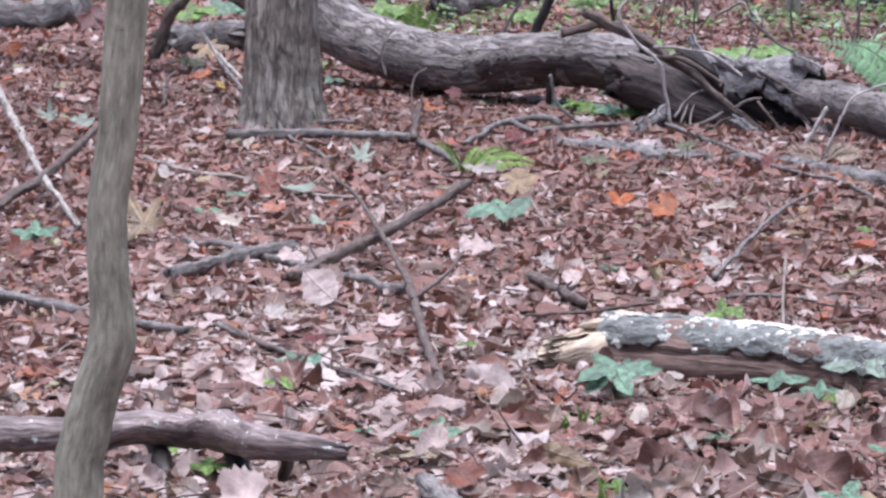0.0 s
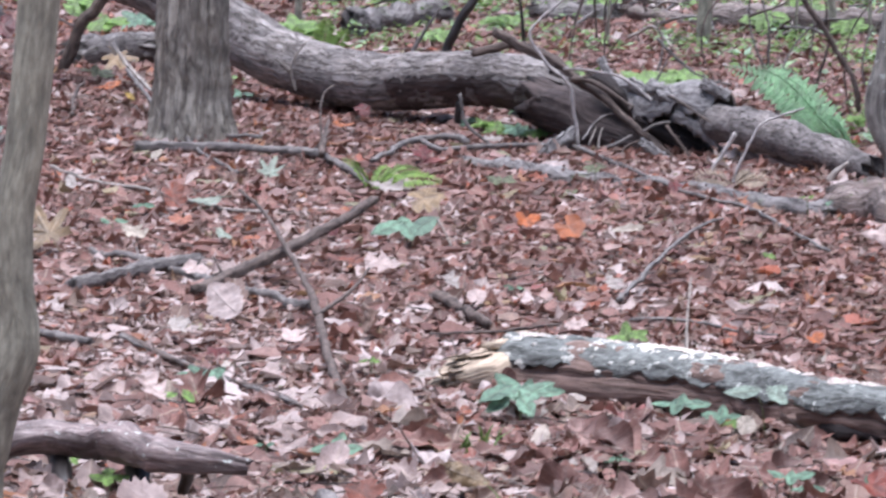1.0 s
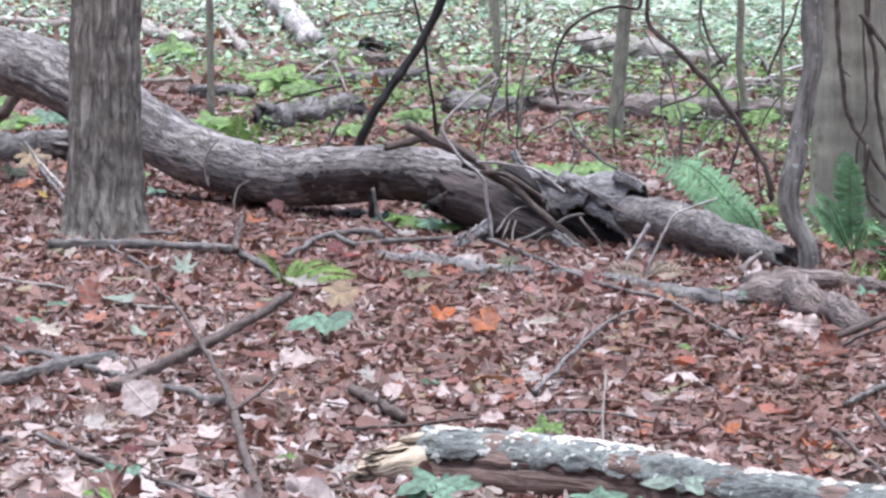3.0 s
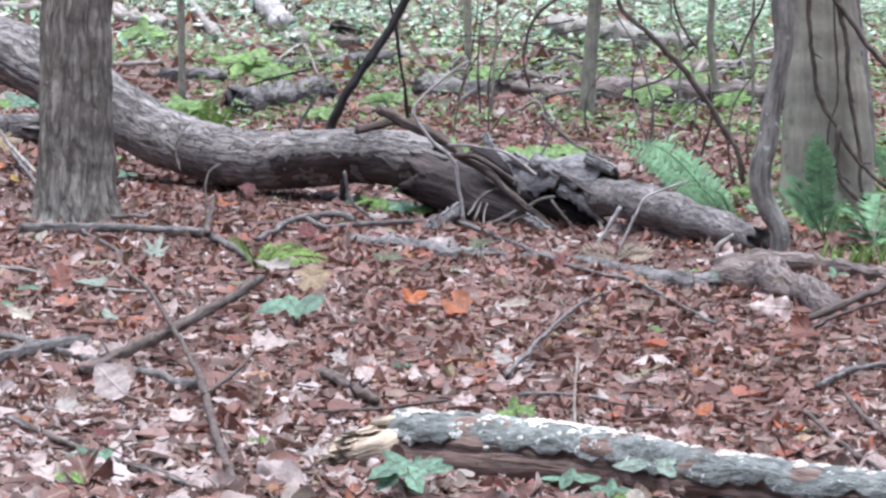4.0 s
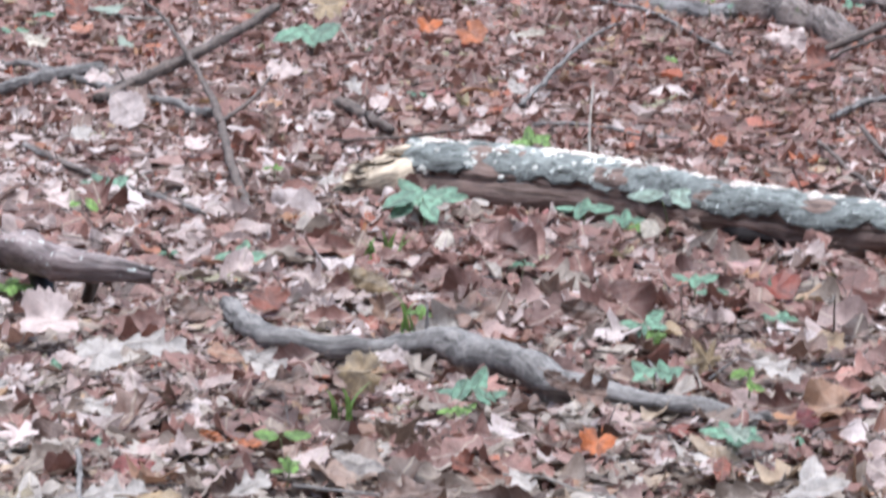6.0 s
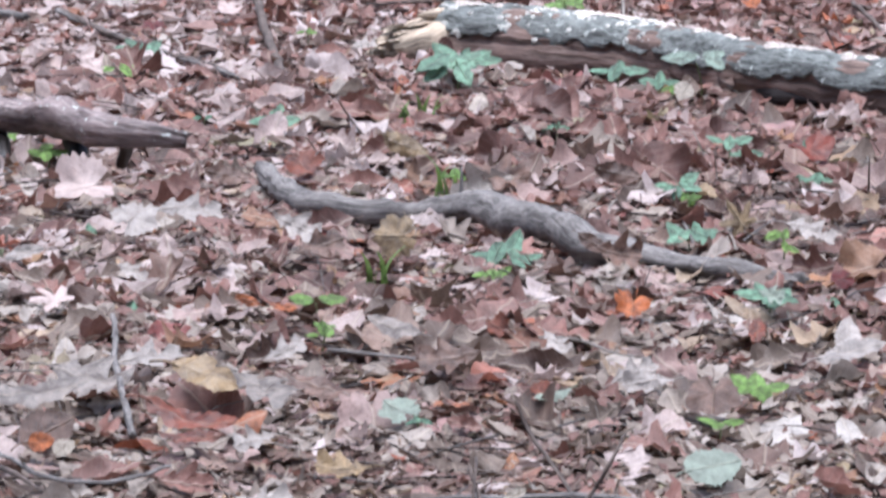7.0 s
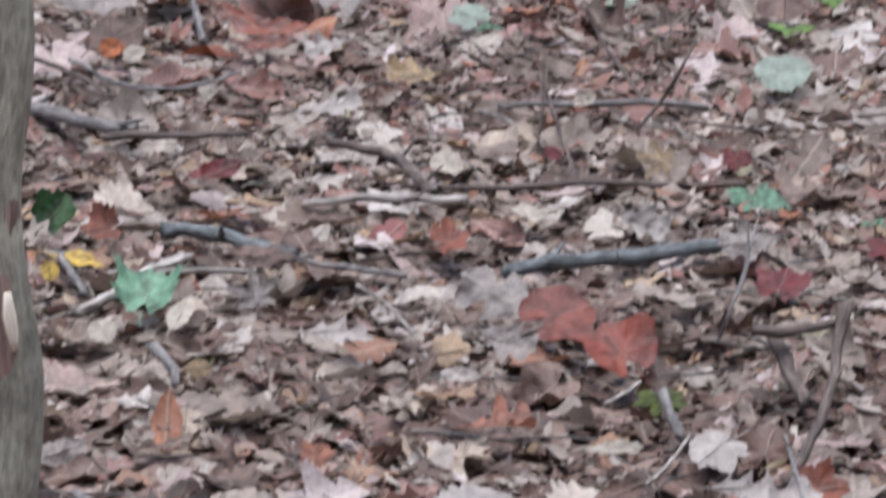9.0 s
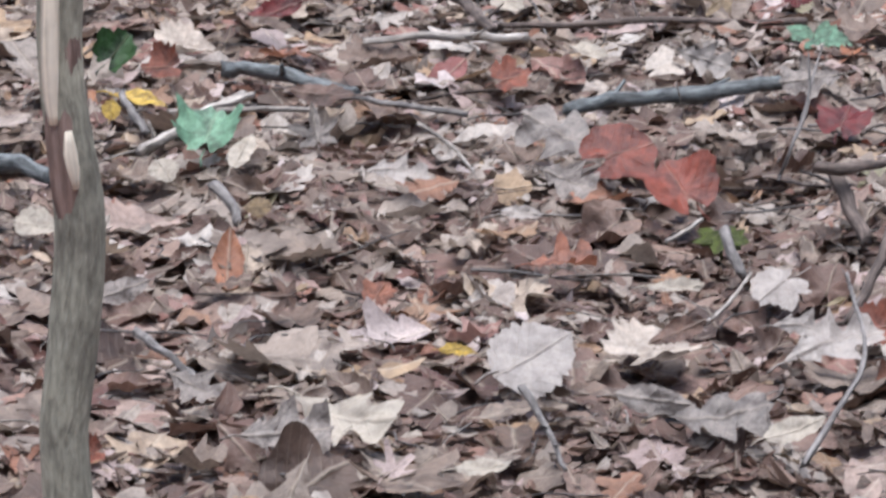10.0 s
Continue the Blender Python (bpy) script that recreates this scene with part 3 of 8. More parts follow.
def fern(at, tips, label, wide=1.0):
    """Fronds that arch from one root to their tips, each with two rows of narrow leaflets that shorten to the tip."""
    COUNT[0] += 1
    rng = random.Random(COUNT[0])
    base = Vector(at)
    t = thing("fern", base, label, "fern", "ferns")
    mat = DRY_FERN if "dry fern" in label else GREEN_FERN_YELLOW if "yellow" in label else GREEN_FERN
    pv, pf, pu = blade("pinna", rng, 1, 5, 0.5)
    for tip in tips:
        tip = Vector(tip)
        mid = base.lerp(tip, 0.55) + Vector((0, 0, 0.12 * (tip - base).length + 0.03 * min(1.0, (tip - base).length / 0.4)))
        ctrl, n = [base, mid, tip], 26
        V, F, U = tube(ctrl, [0.003, 0.002, 0.0008], 5, 0.02, 0.05)
        L = (mid - base).length + (tip - mid).length
        for i in range(4, n):
            s = i / (n - 1)
            c = base * (1 - s) ** 2 + mid * 2 * s * (1 - s) + tip * s * s
            d = ((mid - base) * (1 - s) + (tip - mid) * s).normalized()
            sd = d.cross(Vector((0, -0.66, 0.75)))
            if sd.length < 0.1:
                sd = Vector((1, 0, 0))
            sd.normalize()
            ln = L * wide * (0.24 if L < 0.45 else 0.19) * math.sin(math.pi * min(1, s * 0.9 + 0.12)) ** 0.8 + 0.012
            for sg in (-1, 1):
                x = (sd * sg + d * 0.35 + Vector((0, 0, rng.uniform(-0.25, 0.15)))).normalized()
                z = x.cross(d).normalized()
                if z.z < 0:
                    z = -z
                y = z.cross(x)
                o = len(V)
                for (a, b, e), q in zip(pv, pu):
                    V.append(c + (x * (a + 0.45) + y * b * (0.6 if mat is DRY_FERN else 1.0) + z * e) * ln)
                    U.append((q[0], q[1]))
                F += [tuple(int(k) + o for k in q) for q in pf]
        part("frond", (V, F, U), mat, t)
    return t


# ---- things, by place ----

# standing trees and saplings
tree("oak_tree", [(-0.489, 18.280, -0.050), (-0.488, 18.280, 0.026), (-0.488, 18.280, 0.096), (-0.486, 18.280, 0.226), (-0.486, 18.280, 0.452), (-0.485, 18.280, 0.660)], [0.1500, 0.1290, 0.1161, 0.1074, 0.1031, 0.1014], BARK_FURROWED, "grey-brown standing tree trunk with deeply furrowed bark", "tree", furrow=1.5, top=6.5, seg=120)
tree("beech_tree", [(1.848, 18.497, -0.050), (1.846, 18.497, 0.062), (1.843, 18.497, 0.204), (1.837, 18.497, 0.416), (1.830, 18.497, 0.645)], [0.1595, 0.1508, 0.1403, 0.1245, 0.1034], BARK_SMOOTH, "smooth grey-green beech trunk hung with vines", "tree", furrow=0.1, top=7.5)
tree("beech_tree", [(2.105, 19.899, -0.050), (2.100, 19.899, 0.152), (2.080, 19.899, 0.380), (2.056, 19.899, 0.570)], [0.0509, 0.0472, 0.0415, 0.0377], BARK_STEM, "slim brownish trunk standing close behind the beech", "tree", furrow=0.4, top=5.0)
tree("crooked_sapling", [(1.585, 17.245, -0.050), (1.583, 17.245, 0.053), (1.556, 17.245, 0.111), (1.528, 17.245, 0.177), (1.526, 17.245, 0.243), (1.547, 17.245, 0.325), (1.558, 17.245, 0.416), (1.575, 17.245, 0.514), (1.591, 17.245, 0.597), (1.588, 17.245, 0.712)], [0.0294, 0.0294, 0.0294, 0.0311, 0.0327, 0.0311, 0.0278, 0.0262, 0.0278, 0.0327], BARK_STEM, "pale grey crooked sapling trunk with an S bend above its base", "sapling", furrow=0.15, top=4.5)
tree("sapling", [(-0.206, 23.244, -0.050), (-0.209, 23.244, 0.199), (-0.211, 23.244, 0.398), (-0.214, 23.244, 0.530)], [0.0154, 0.0143, 0.0143, 0.0143], BARK_SAPLING, "thin straight grey sapling stem behind the fallen log", "sapling", furrow=0.1, top=3.2, seg=14)
tree("sapling", [(1.012, 25.914, -0.050), (1.013, 25.914, 0.168), (1.005, 25.914, 0.414)], [0.0184, 0.0172, 0.0160], BARK_SAPLING, "thin straight sapling stem among green undergrowth", "sapling", furrow=0.1, top=3.2, seg=14)
tree("sapling", [(1.344, 22.734, -0.050), (1.351, 22.734, 0.134), (1.370, 22.734, 0.373), (1.387, 22.734, 0.567)], [0.0323, 0.0269, 0.0259, 0.0259], BARK_SAPLING, "slim brown leaning sapling trunk in the undergrowth", "sapling", furrow=0.1, top=3.2, seg=14)
tree("sapling", [(1.881, 23.159, -0.050), (1.871, 23.159, 0.110), (1.851, 23.159, 0.243), (1.855, 23.159, 0.419), (1.855, 23.159, 0.551)], [0.0165, 0.0154, 0.0143, 0.0143, 0.0143], BARK_SAPLING, "thin wavy sapling stem among green undergrowth", "sapling", furrow=0.1, top=3.2, seg=14)
tree("sapling", [(2.007, 22.987, -0.050), (2.002, 22.987, 0.210), (1.999, 22.987, 0.298), (2.005, 22.987, 0.429), (2.006, 22.987, 0.560)], [0.0076, 0.0065, 0.0065, 0.0065, 0.0065], BARK_SAPLING, "very thin dark sapling stem", "sapling", furrow=0.1, top=3.2, seg=14)
tree("sapling", [(1.716, 22.956, -0.050), (1.716, 22.956, 0.276), (1.685, 22.956, 0.363), (1.681, 22.956, 0.472), (1.695, 22.956, 0.559)], [0.0065, 0.0054, 0.0054, 0.0054, 0.0054], BARK_SAPLING, "very thin dark sapling stem", "sapling", furrow=0.1, top=3.2, seg=14)
tree("sapling", [(0.974, 22.576, -0.050), (0.977, 22.576, 0.142), (0.988, 22.576, 0.250)], [0.0064, 0.0053, 0.0032], BARK_SAPLING, "thin pale bare stem", "sapling", furrow=0.1, top=3.2, seg=14)
tree("sapling", [(0.227, 32.326, -0.050), (0.220, 32.326, 0.104)], [0.0184, 0.0184], BARK_SAPLING, "thin pale distant sapling stem", "sapling", furrow=0.1, top=3.2, seg=14)
tree("sapling", [(1.095, 28.880, -0.050), (1.106, 28.880, 0.274)], [0.0137, 0.0123], BARK_SAPLING, "thin pale distant sapling stem", "sapling", furrow=0.1, top=3.2, seg=14)
near_sapling = tree("slim_sapling", [(-0.290, 4.600, -0.030), (-0.285, 4.600, 0.224), (-0.287, 4.600, 0.281), (-0.275, 4.600, 0.376), (-0.269, 4.600, 0.450), (-0.276, 4.600, 0.515), (-0.282, 4.600, 0.579), (-0.281, 4.600, 0.634), (-0.270, 4.600, 0.736), (-0.286, 4.600, 0.930), (-0.281, 4.600, 0.975), (-0.270, 4.600, 1.015), (-0.257, 4.600, 1.055), (-0.260, 4.600, 1.099), (-0.261, 4.600, 1.152), (-0.252, 4.600, 1.213), (-0.247, 4.600, 1.266), (-0.242, 4.600, 1.318)], [0.022, 0.0205, 0.0195, 0.0205, 0.0205, 0.019, 0.0185, 0.0185, 0.0185, 0.019, 0.0185, 0.018, 0.019, 0.0165, 0.016, 0.016, 0.016, 0.016], BARK_SAPLING, "slim grey-green sapling stem with a bark scar and a kink", "sapling", furrow=0.12, top=2.6, seg=22)
SCAR = [(-0.284, 4.584, 0.679), (-0.288, 4.583, 0.647), (-0.289, 4.583, 0.611), (-0.289, 4.583, 0.570), (-0.287, 4.584, 0.537)]
SCAR_LOW = [(-0.276, 4.580, 0.532), (-0.275, 4.580, 0.514), (-0.273, 4.580, 0.501), (-0.271, 4.580, 0.485)]
SCAR_BROWN = [(-0.276, 4.592, 0.654), (-0.277, 4.592, 0.599), (-0.280, 4.592, 0.535), (-0.278, 4.592, 0.485), (-0.273, 4.592, 0.434)]

# the big fallen trunk
LOG_PATH = [(-1.631, 21.127, 0.491), (-1.375, 20.865, 0.469), (-1.023, 20.496, 0.431), (-0.761, 20.213, 0.386), (-0.564, 19.995, 0.310), (-0.390, 19.799, 0.222), (-0.257, 19.647, 0.162), (-0.126, 19.495, 0.123), (0.003, 19.342, 0.109), (0.185, 19.125, 0.116), (0.363, 18.907, 0.150), (0.536, 18.690, 0.152), (0.638, 18.559, 0.140), (0.720, 18.455, 0.112)]
LOG_RADII = [0.1101, 0.1108, 0.1107, 0.1102, 0.1061, 0.1032, 0.0968, 0.0905, 0.0900, 0.0905, 0.0890, 0.0850, 0.0790, 0.0660]
LOG_TOP_PATH = [(1.049, 18.015, 0.105), (1.120, 17.917, 0.099), (1.191, 17.819, 0.094), (1.314, 17.645, 0.068), (1.420, 17.493, 0.043), (1.538, 17.319, 0.013)]
LOG_TOP_RADII = [0.0393, 0.0526, 0.0591, 0.0569, 0.0514, 0.0394]
LOG_WOOD_PATH = [(0.581, 18.430, 0.120), (0.683, 18.330, 0.088), (0.784, 18.240, 0.044), (0.892, 18.150, -0.002), (0.992, 18.070, -0.040), (1.050, 18.020, -0.062)]
LOG_WOOD_RADII = [0.0740, 0.0760, 0.0680, 0.0520, 0.0380, 0.0220]
LOG_DARK_PATH = [(0.728, 18.250, 0.208), (0.790, 18.190, 0.180), (0.850, 18.150, 0.140), (0.916, 18.100, 0.095), (0.989, 18.060, 0.050), (1.052, 18.030, 0.015), (1.104, 18.000, -0.014)]
LOG_DARK_RADII = [0.0220, 0.0300, 0.0340, 0.0360, 0.0360, 0.0340, 0.0240]
LOG_BARK_PATH = [(0.764, 18.270, 0.158), (0.835, 18.210, 0.134), (0.910, 18.150, 0.111), (0.976, 18.090, 0.113), (1.050, 18.030, 0.128), (1.125, 17.970, 0.119)]
LOG_BARK_RADII = [0.0700, 0.0760, 0.0740, 0.0760, 0.0880, 0.0640]
TONGUES = [
    ((0.906, 18.050, 0.206), (1.045, 17.970, 0.126), 0.070),
    ((0.982, 17.990, 0.123), (1.098, 17.930, 0.048), 0.052),
]
SLABS = [
    ((0.765, 18.255, 0.262), (0.810, 18.195, 0.180), 0.040, BARK_PLATE, "upright grey bark shard"),
    ((0.580, 17.950, 0.000), (0.672, 18.050, 0.045), 0.060, BARK_PLATE, "grey bark plate"),
    ((0.882, 17.990, 0.035), (0.979, 17.930, -0.043), 0.045, BARK_PLATE, "grey bark plate"),
    ((1.060, 17.950, 0.215), (1.140, 17.900, 0.180), 0.050, BARK_PLATE, "jagged grey bark"),
    ((0.850, 18.130, 0.195), (0.985, 18.010, 0.150), 0.060, BARK_PLATE, "torn grey bark plate"),
    ((1.000, 17.990, 0.120), (1.110, 17.900, 0.040), 0.050, BARK_PLATE, "torn grey bark plate hanging down"),
    ((1.182, 17.810, 0.003), (1.430, 17.455, -0.019), 0.057, WOOD_RED, "flat red-brown wood board"),
    ((0.619, 18.451, 0.206), (0.703, 18.362, 0.183), 0.024, WOOD_BROWN, "splintered brown wood"),
]

# other logs and heavy branches
stick("log", [(0.729, 23.963, 0.032), (0.882, 23.905, 0.028), (1.067, 23.981, 0.025)], 0.0477, 0.0409, BARK_OLD, "dark decaying log lying among leaves", "log")
stick("log", [(1.413, 23.736, 0.033), (1.690, 23.430, 0.037), (1.899, 23.253, 0.040), (2.116, 23.201, 0.043), (2.330, 23.180, 0.043)], 0.0495, 0.0610, BARK_FAR, "thick grey-brown fallen log in the undergrowth", "log")
stick("log", [(1.117, 24.840, 0.015), (1.293, 24.814, 0.012), (1.469, 24.683, 0.010)], 0.0306, 0.0257, BARK_ROTTEN, "reddish rotten log with a broken end", "log")
stick("log", [(1.100, 23.949, 0.016), (1.266, 23.859, 0.013), (1.417, 23.640, 0.011)], 0.0318, 0.0269, BARK_FAR, "grey log piece lying end to end with another", "log")
stick("log", [(0.737, 26.482, 0.014), (0.895, 26.331, 0.011), (1.028, 26.220, 0.009)], 0.0301, 0.0249, BARK_PALE, "pale barkless fallen log", "log")
stick("log", [(1.019, 25.985, 0.000), (1.379, 26.006, 0.002), (1.868, 25.918, 0.002), (2.341, 25.830, 0.002)], 0.0123, 0.0159, BARK_PALE, "long thin pale fallen stem among brush", "log")
stick("log", [(1.500, 27.400, 0.060), (1.687, 26.892, 0.066), (1.857, 26.736, 0.062), (2.037, 26.583, 0.035)], 0.0700, 0.0480, BARK_MOSSY, "thick pale mossy log far off in the herbs", "log")
stick("branch", [(1.984, 24.887, 0.000), (2.243, 25.979, 0.030), (2.384, 26.301, 0.050)], 0.0094, 0.0080, BARK_WHITE, "pale dead branch slanting out of the herbs", "branch")
stick("log", [(1.578, 25.226, 0.008), (1.951, 25.394, 0.008), (2.275, 25.228, 0.008)], 0.0191, 0.0215, BARK_FAR, "slender grey fallen log", "log")
stick("log", [(0.276, 27.500, 0.023), (0.407, 27.165, 0.019), (0.546, 27.005, 0.015)], 0.0391, 0.0307, BARK_FAR, "pale grey log half hidden by herbs", "log")
stick("log", [(-1.456, 31.233, 0.008), (-1.216, 31.139, 0.006), (-1.003, 30.934, 0.005)], 0.0237, 0.0205, BARK_PALE, "pale thin fallen log beyond the big trunk", "log")
stick("log", [(-0.005, 22.720, 0.047), (0.167, 23.237, 0.043), (0.373, 23.714, 0.039)], 0.0511, 0.0416, BARK_OLD, "broken grey log with a snapped end", "log")
stick("log", [(0.145, 25.432, 0.024), (0.377, 25.604, 0.027), (0.673, 25.786, 0.030)], 0.0221, 0.0299, BARK_OLD, "slender grey fallen log", "log")
stick("log", [(-0.191, 35.778, 0.085), (0.042, 31.706, 0.075), (0.230, 27.997, 0.055)], 0.0480, 0.0500, BARK_WHITE, "pale barkless fallen log lying aslant", "log")
stick("log", [(-0.610, 29.201, 0.040), (-0.479, 28.810, 0.035), (-0.323, 28.338, 0.030)], 0.0426, 0.0302, BARK_PALE, "short pale log in the undergrowth", "log")
stick("log", [(-0.304, 24.698, 0.029), (-0.176, 24.815, 0.027), (-0.046, 24.645, 0.025)], 0.0287, 0.0238, BARK_OLD, "short dark log under green leaves", "log")
stick("log", [(-1.449, 30.268, 0.027), (-1.181, 29.989, 0.027), (-0.934, 29.816, 0.027)], 0.0263, 0.0259, BARK_PALE, "pale thin fallen log beyond the big trunk", "log")
stick("log", [(-1.469, 31.929, 0.018), (-0.972, 30.584, 0.020)], 0.0153, 0.0176, BARK_OLD, "thin fallen log beyond the big trunk", "log")
stick("log", [(-0.643, 30.097, 0.014), (-0.415, 30.047, 0.013), (-0.190, 30.532, 0.012)], 0.0101, 0.0073, BARK_OLD, "thin fallen branch in the undergrowth", "log")
stick("log", [(-0.283, 31.812, 0.016), (-0.178, 29.498, 0.022), (-0.087, 27.540, 0.027)], 0.0122, 0.0266, BARK_PALE, "pale slanting fallen branch", "log")
stick("log", [(-0.522, 25.604, 0.015), (-0.325, 25.760, 0.014)], 0.0110, 0.0099, BARK_PALE, "short pale stick among dry leaves", "log")
stick("log", [(-0.978, 21.221, 0.046), (-0.831, 21.338, 0.048), (-0.688, 21.296, 0.049)], 0.0499, 0.0543, BARK_OLD, "rotten grey log behind the standing tree", "log")
stick("log", [(-1.800, 22.584, 0.060), (-1.538, 22.517, 0.053), (-1.371, 22.942, 0.047)], 0.0670, 0.0517, BARK_OLD, "rotten brown log half sunk in leaves", "log")
stick("log", [(1.287, 16.331, -0.007), (1.357, 16.228, 0.022), (1.433, 16.125, 0.029), (1.508, 15.862, 0.027), (1.554, 15.626, 0.018), (1.605, 15.545, -0.009)], 0.0464, 0.0381, BARK_ROTTEN, "cracked grey rotten log piece on leaf litter", "log", radii=[0.8, 2.0, 2.3, 1.5, 2.0, 0.9])
stick("log", [(1.361, 16.665, -0.005), (1.444, 16.614, 0.022), (1.559, 16.654, 0.024), (1.653, 16.633, 0.016), (1.733, 16.486, 0.011), (1.882, 16.399, 0.000)], 0.0358, 0.0175, BARK_ROTTEN, "flat grey decaying log", "log")
stick("log", [(0.338, 17.620, -0.014), (0.498, 17.380, -0.006), (0.653, 17.110, -0.004), (0.815, 17.070, -0.012), (0.974, 16.993, -0.018), (1.111, 16.618, -0.010), (1.214, 16.298, 0.000), (1.338, 16.193, 0.002)], 0.0300, 0.0320, BARK_OLD, "long low grey rotten log sunk in leaves", "log")
LICHEN_PATH = [(0.239, 12.42, 0.045), (0.342, 12.497, 0.048), (0.494, 12.396, 0.048), (0.643, 12.286, 0.048), (0.787, 12.133, 0.046), (0.92, 11.906, 0.046), (1.046, 11.779, 0.044), (1.17, 11.653, 0.043), (1.317, 11.571, 0.041)]
LICHEN_RADII = [0.0608, 0.0645, 0.0657, 0.0652, 0.0628, 0.0617, 0.0596, 0.0575, 0.054]
PROPPED_PATH = [(-0.976, 10.996, 0.078), (-0.829, 11.000, 0.078), (-0.704, 11.021, 0.076), (-0.569, 11.070, 0.078), (-0.472, 11.033, 0.080), (-0.374, 10.923, 0.080), (-0.278, 10.845, 0.071), (-0.185, 10.853, 0.058)]
PROPPED_RADII = [0.0331, 0.0330, 0.0309, 0.0332, 0.0353, 0.0349, 0.0261, 0.0135]
PROP_STUBS = [
    ((-0.549, 11.124, 0.050), (-0.522, 10.979, -0.005), 0.0189),
    ((-0.397, 11.038, 0.050), (-0.380, 10.898, -0.005), 0.0200),
    ((-0.296, 10.920, 0.050), (-0.305, 10.964, -0.005), 0.0144),
]
stick("fallen_branch", [(-0.042, 10.728, 0.020), (-0.003, 10.509, 0.020), (0.056, 10.342, 0.018), (0.135, 10.268, 0.014), (0.214, 10.294, 0.012), (0.293, 10.286, 0.020), (0.360, 10.214, 0.026), (0.423, 10.080, 0.028), (0.484, 9.931, 0.024), (0.554, 9.820, 0.016), (0.643, 9.739, 0.012), (0.740, 9.661, 0.010), (0.845, 9.573, 0.006)], 0.0177, 0.0093, BARK_GREY, "curved weathered grey branch lying in leaves", "branch", radii=[1.8, 2.4, 2.6, 2.4, 2.1, 3.0, 3.7, 3.9, 3.7, 3.0, 2.0, 1.8, 1.5])

# sticks and twigs on the ground
stick("stick", [(-0.359, 14.001, 0.020), (-0.270, 14.214, 0.039), (-0.137, 14.550, 0.068), (-0.027, 14.876, 0.096), (0.063, 15.288, 0.115)], 0.0176, 0.0110, BARK_DARK, "dark brown broken stick propped above the leaves", "stick")
stick("stick", [(-0.658, 14.137, 0.019), (-0.571, 14.309, 0.020), (-0.469, 14.535, 0.020), (-0.372, 14.629, 0.021)], 0.0164, 0.0184, BARK_GREY, "thick grey stick on dry leaves", "stick")
stick("stick", [(-0.652, 14.943, 0.013), (-0.472, 14.623, 0.013), (-0.297, 14.220, 0.014), (-0.199, 13.989, 0.014), (-0.098, 13.765, 0.014)], 0.0086, 0.0106, BARK_GREY, "long thin grey stick on dry leaves", "stick")
stick("stick", [(-0.502, 13.187, 0.011), (-0.405, 12.885, 0.010), (-0.287, 12.567, 0.010), (-0.164, 12.264, 0.010), (-0.046, 11.932, 0.009)], 0.0057, 0.0040, BARK_GREY, "long thin twig on dry leaves", "stick")
stick("stick", [(-0.639, 17.776, 0.018), (-0.471, 17.819, 0.017), (-0.285, 17.788, 0.016), (-0.115, 17.683, 0.015), (-0.031, 17.367, 0.014), (0.050, 16.825, 0.012)], 0.0154, 0.0081, BARK_GREY, "long weathered stick before the standing tree", "stick")
stick("stick", [(-0.089, 17.422, 0.035), (-0.078, 17.562, 0.063), (-0.065, 17.926, 0.090)], 0.0117, 0.0051, BARK_DARK, "short upright broken twig", "stick")
stick("stick", [(0.069, 17.464, 0.013), (0.192, 18.144, 0.013), (0.298, 18.253, 0.014), (0.365, 18.128, 0.014)], 0.0084, 0.0104, BARK_GREY, "curved grey twig on dry leaves", "stick")
stick("stick", [(0.211, 18.227, 0.013), (0.275, 17.883, 0.013), (0.378, 17.958, 0.012), (0.517, 18.032, 0.012), (0.657, 18.088, 0.012), (0.731, 17.804, 0.011), (0.826, 17.295, 0.011), (0.954, 16.647, 0.011), (1.088, 16.276, 0.010), (1.158, 15.745, 0.010), (1.231, 15.150, 0.009)], 0.0087, 0.0044, BARK_GREY, "very long thin curved twig", "stick")
stick("stick", [(0.208, 13.923, 0.027), (0.263, 13.765, 0.016), (0.317, 13.465, 0.014)], 0.0134, 0.0104, BARK_DARK, "short dark brown stick on dry leaves", "stick")
stick("stick", [(0.184, 13.300, 0.009), (0.281, 13.349, 0.009), (0.345, 13.379, 0.009), (0.464, 13.482, 0.009), (0.556, 13.522, 0.009)], 0.0038, 0.0039, BARK_DARK, "thin dark twig on dry leaves", "stick")
stick("stick", [(0.643, 14.013, 0.012), (0.703, 14.284, 0.031), (0.780, 14.703, 0.041), (0.885, 15.319, 0.040), (0.983, 15.588, 0.049)], 0.0074, 0.0037, BARK_GREY, "thin grey twig propped above leaves", "stick")
stick("stick", [(0.746, 13.054, 0.009), (0.753, 13.125, 0.079), (0.766, 13.236, 0.148)], 0.0038, 0.0025, BARK_PALE, "thin upright dry stem", "stick")
stick("stick", [(0.650, 13.601, 0.010), (0.731, 13.667, 0.009), (0.819, 13.600, 0.009), (0.886, 13.426, 0.009), (0.971, 13.361, 0.009)], 0.0046, 0.0032, BARK_GREY, "thin twig on dry leaves", "stick")
stick("stick", [(1.451, 15.175, 0.015), (1.527, 15.210, 0.034), (1.636, 15.416, 0.054), (1.818, 15.845, 0.073)], 0.0110, 0.0092, BARK_DARK, "dark curved stick among dry leaves", "stick")
stick("stick", [(1.477, 15.071, 0.011), (1.574, 15.239, 0.031), (1.795, 15.641, 0.041)], 0.0065, 0.0060, BARK_DARK, "thin dark stick among dry leaves", "stick")
stick("stick", [(1.355, 13.754, 0.012), (1.487, 14.124, 0.012), (1.636, 14.243, 0.012)], 0.0080, 0.0069, BARK_GREY, "thin grey stick on leaves", "stick")
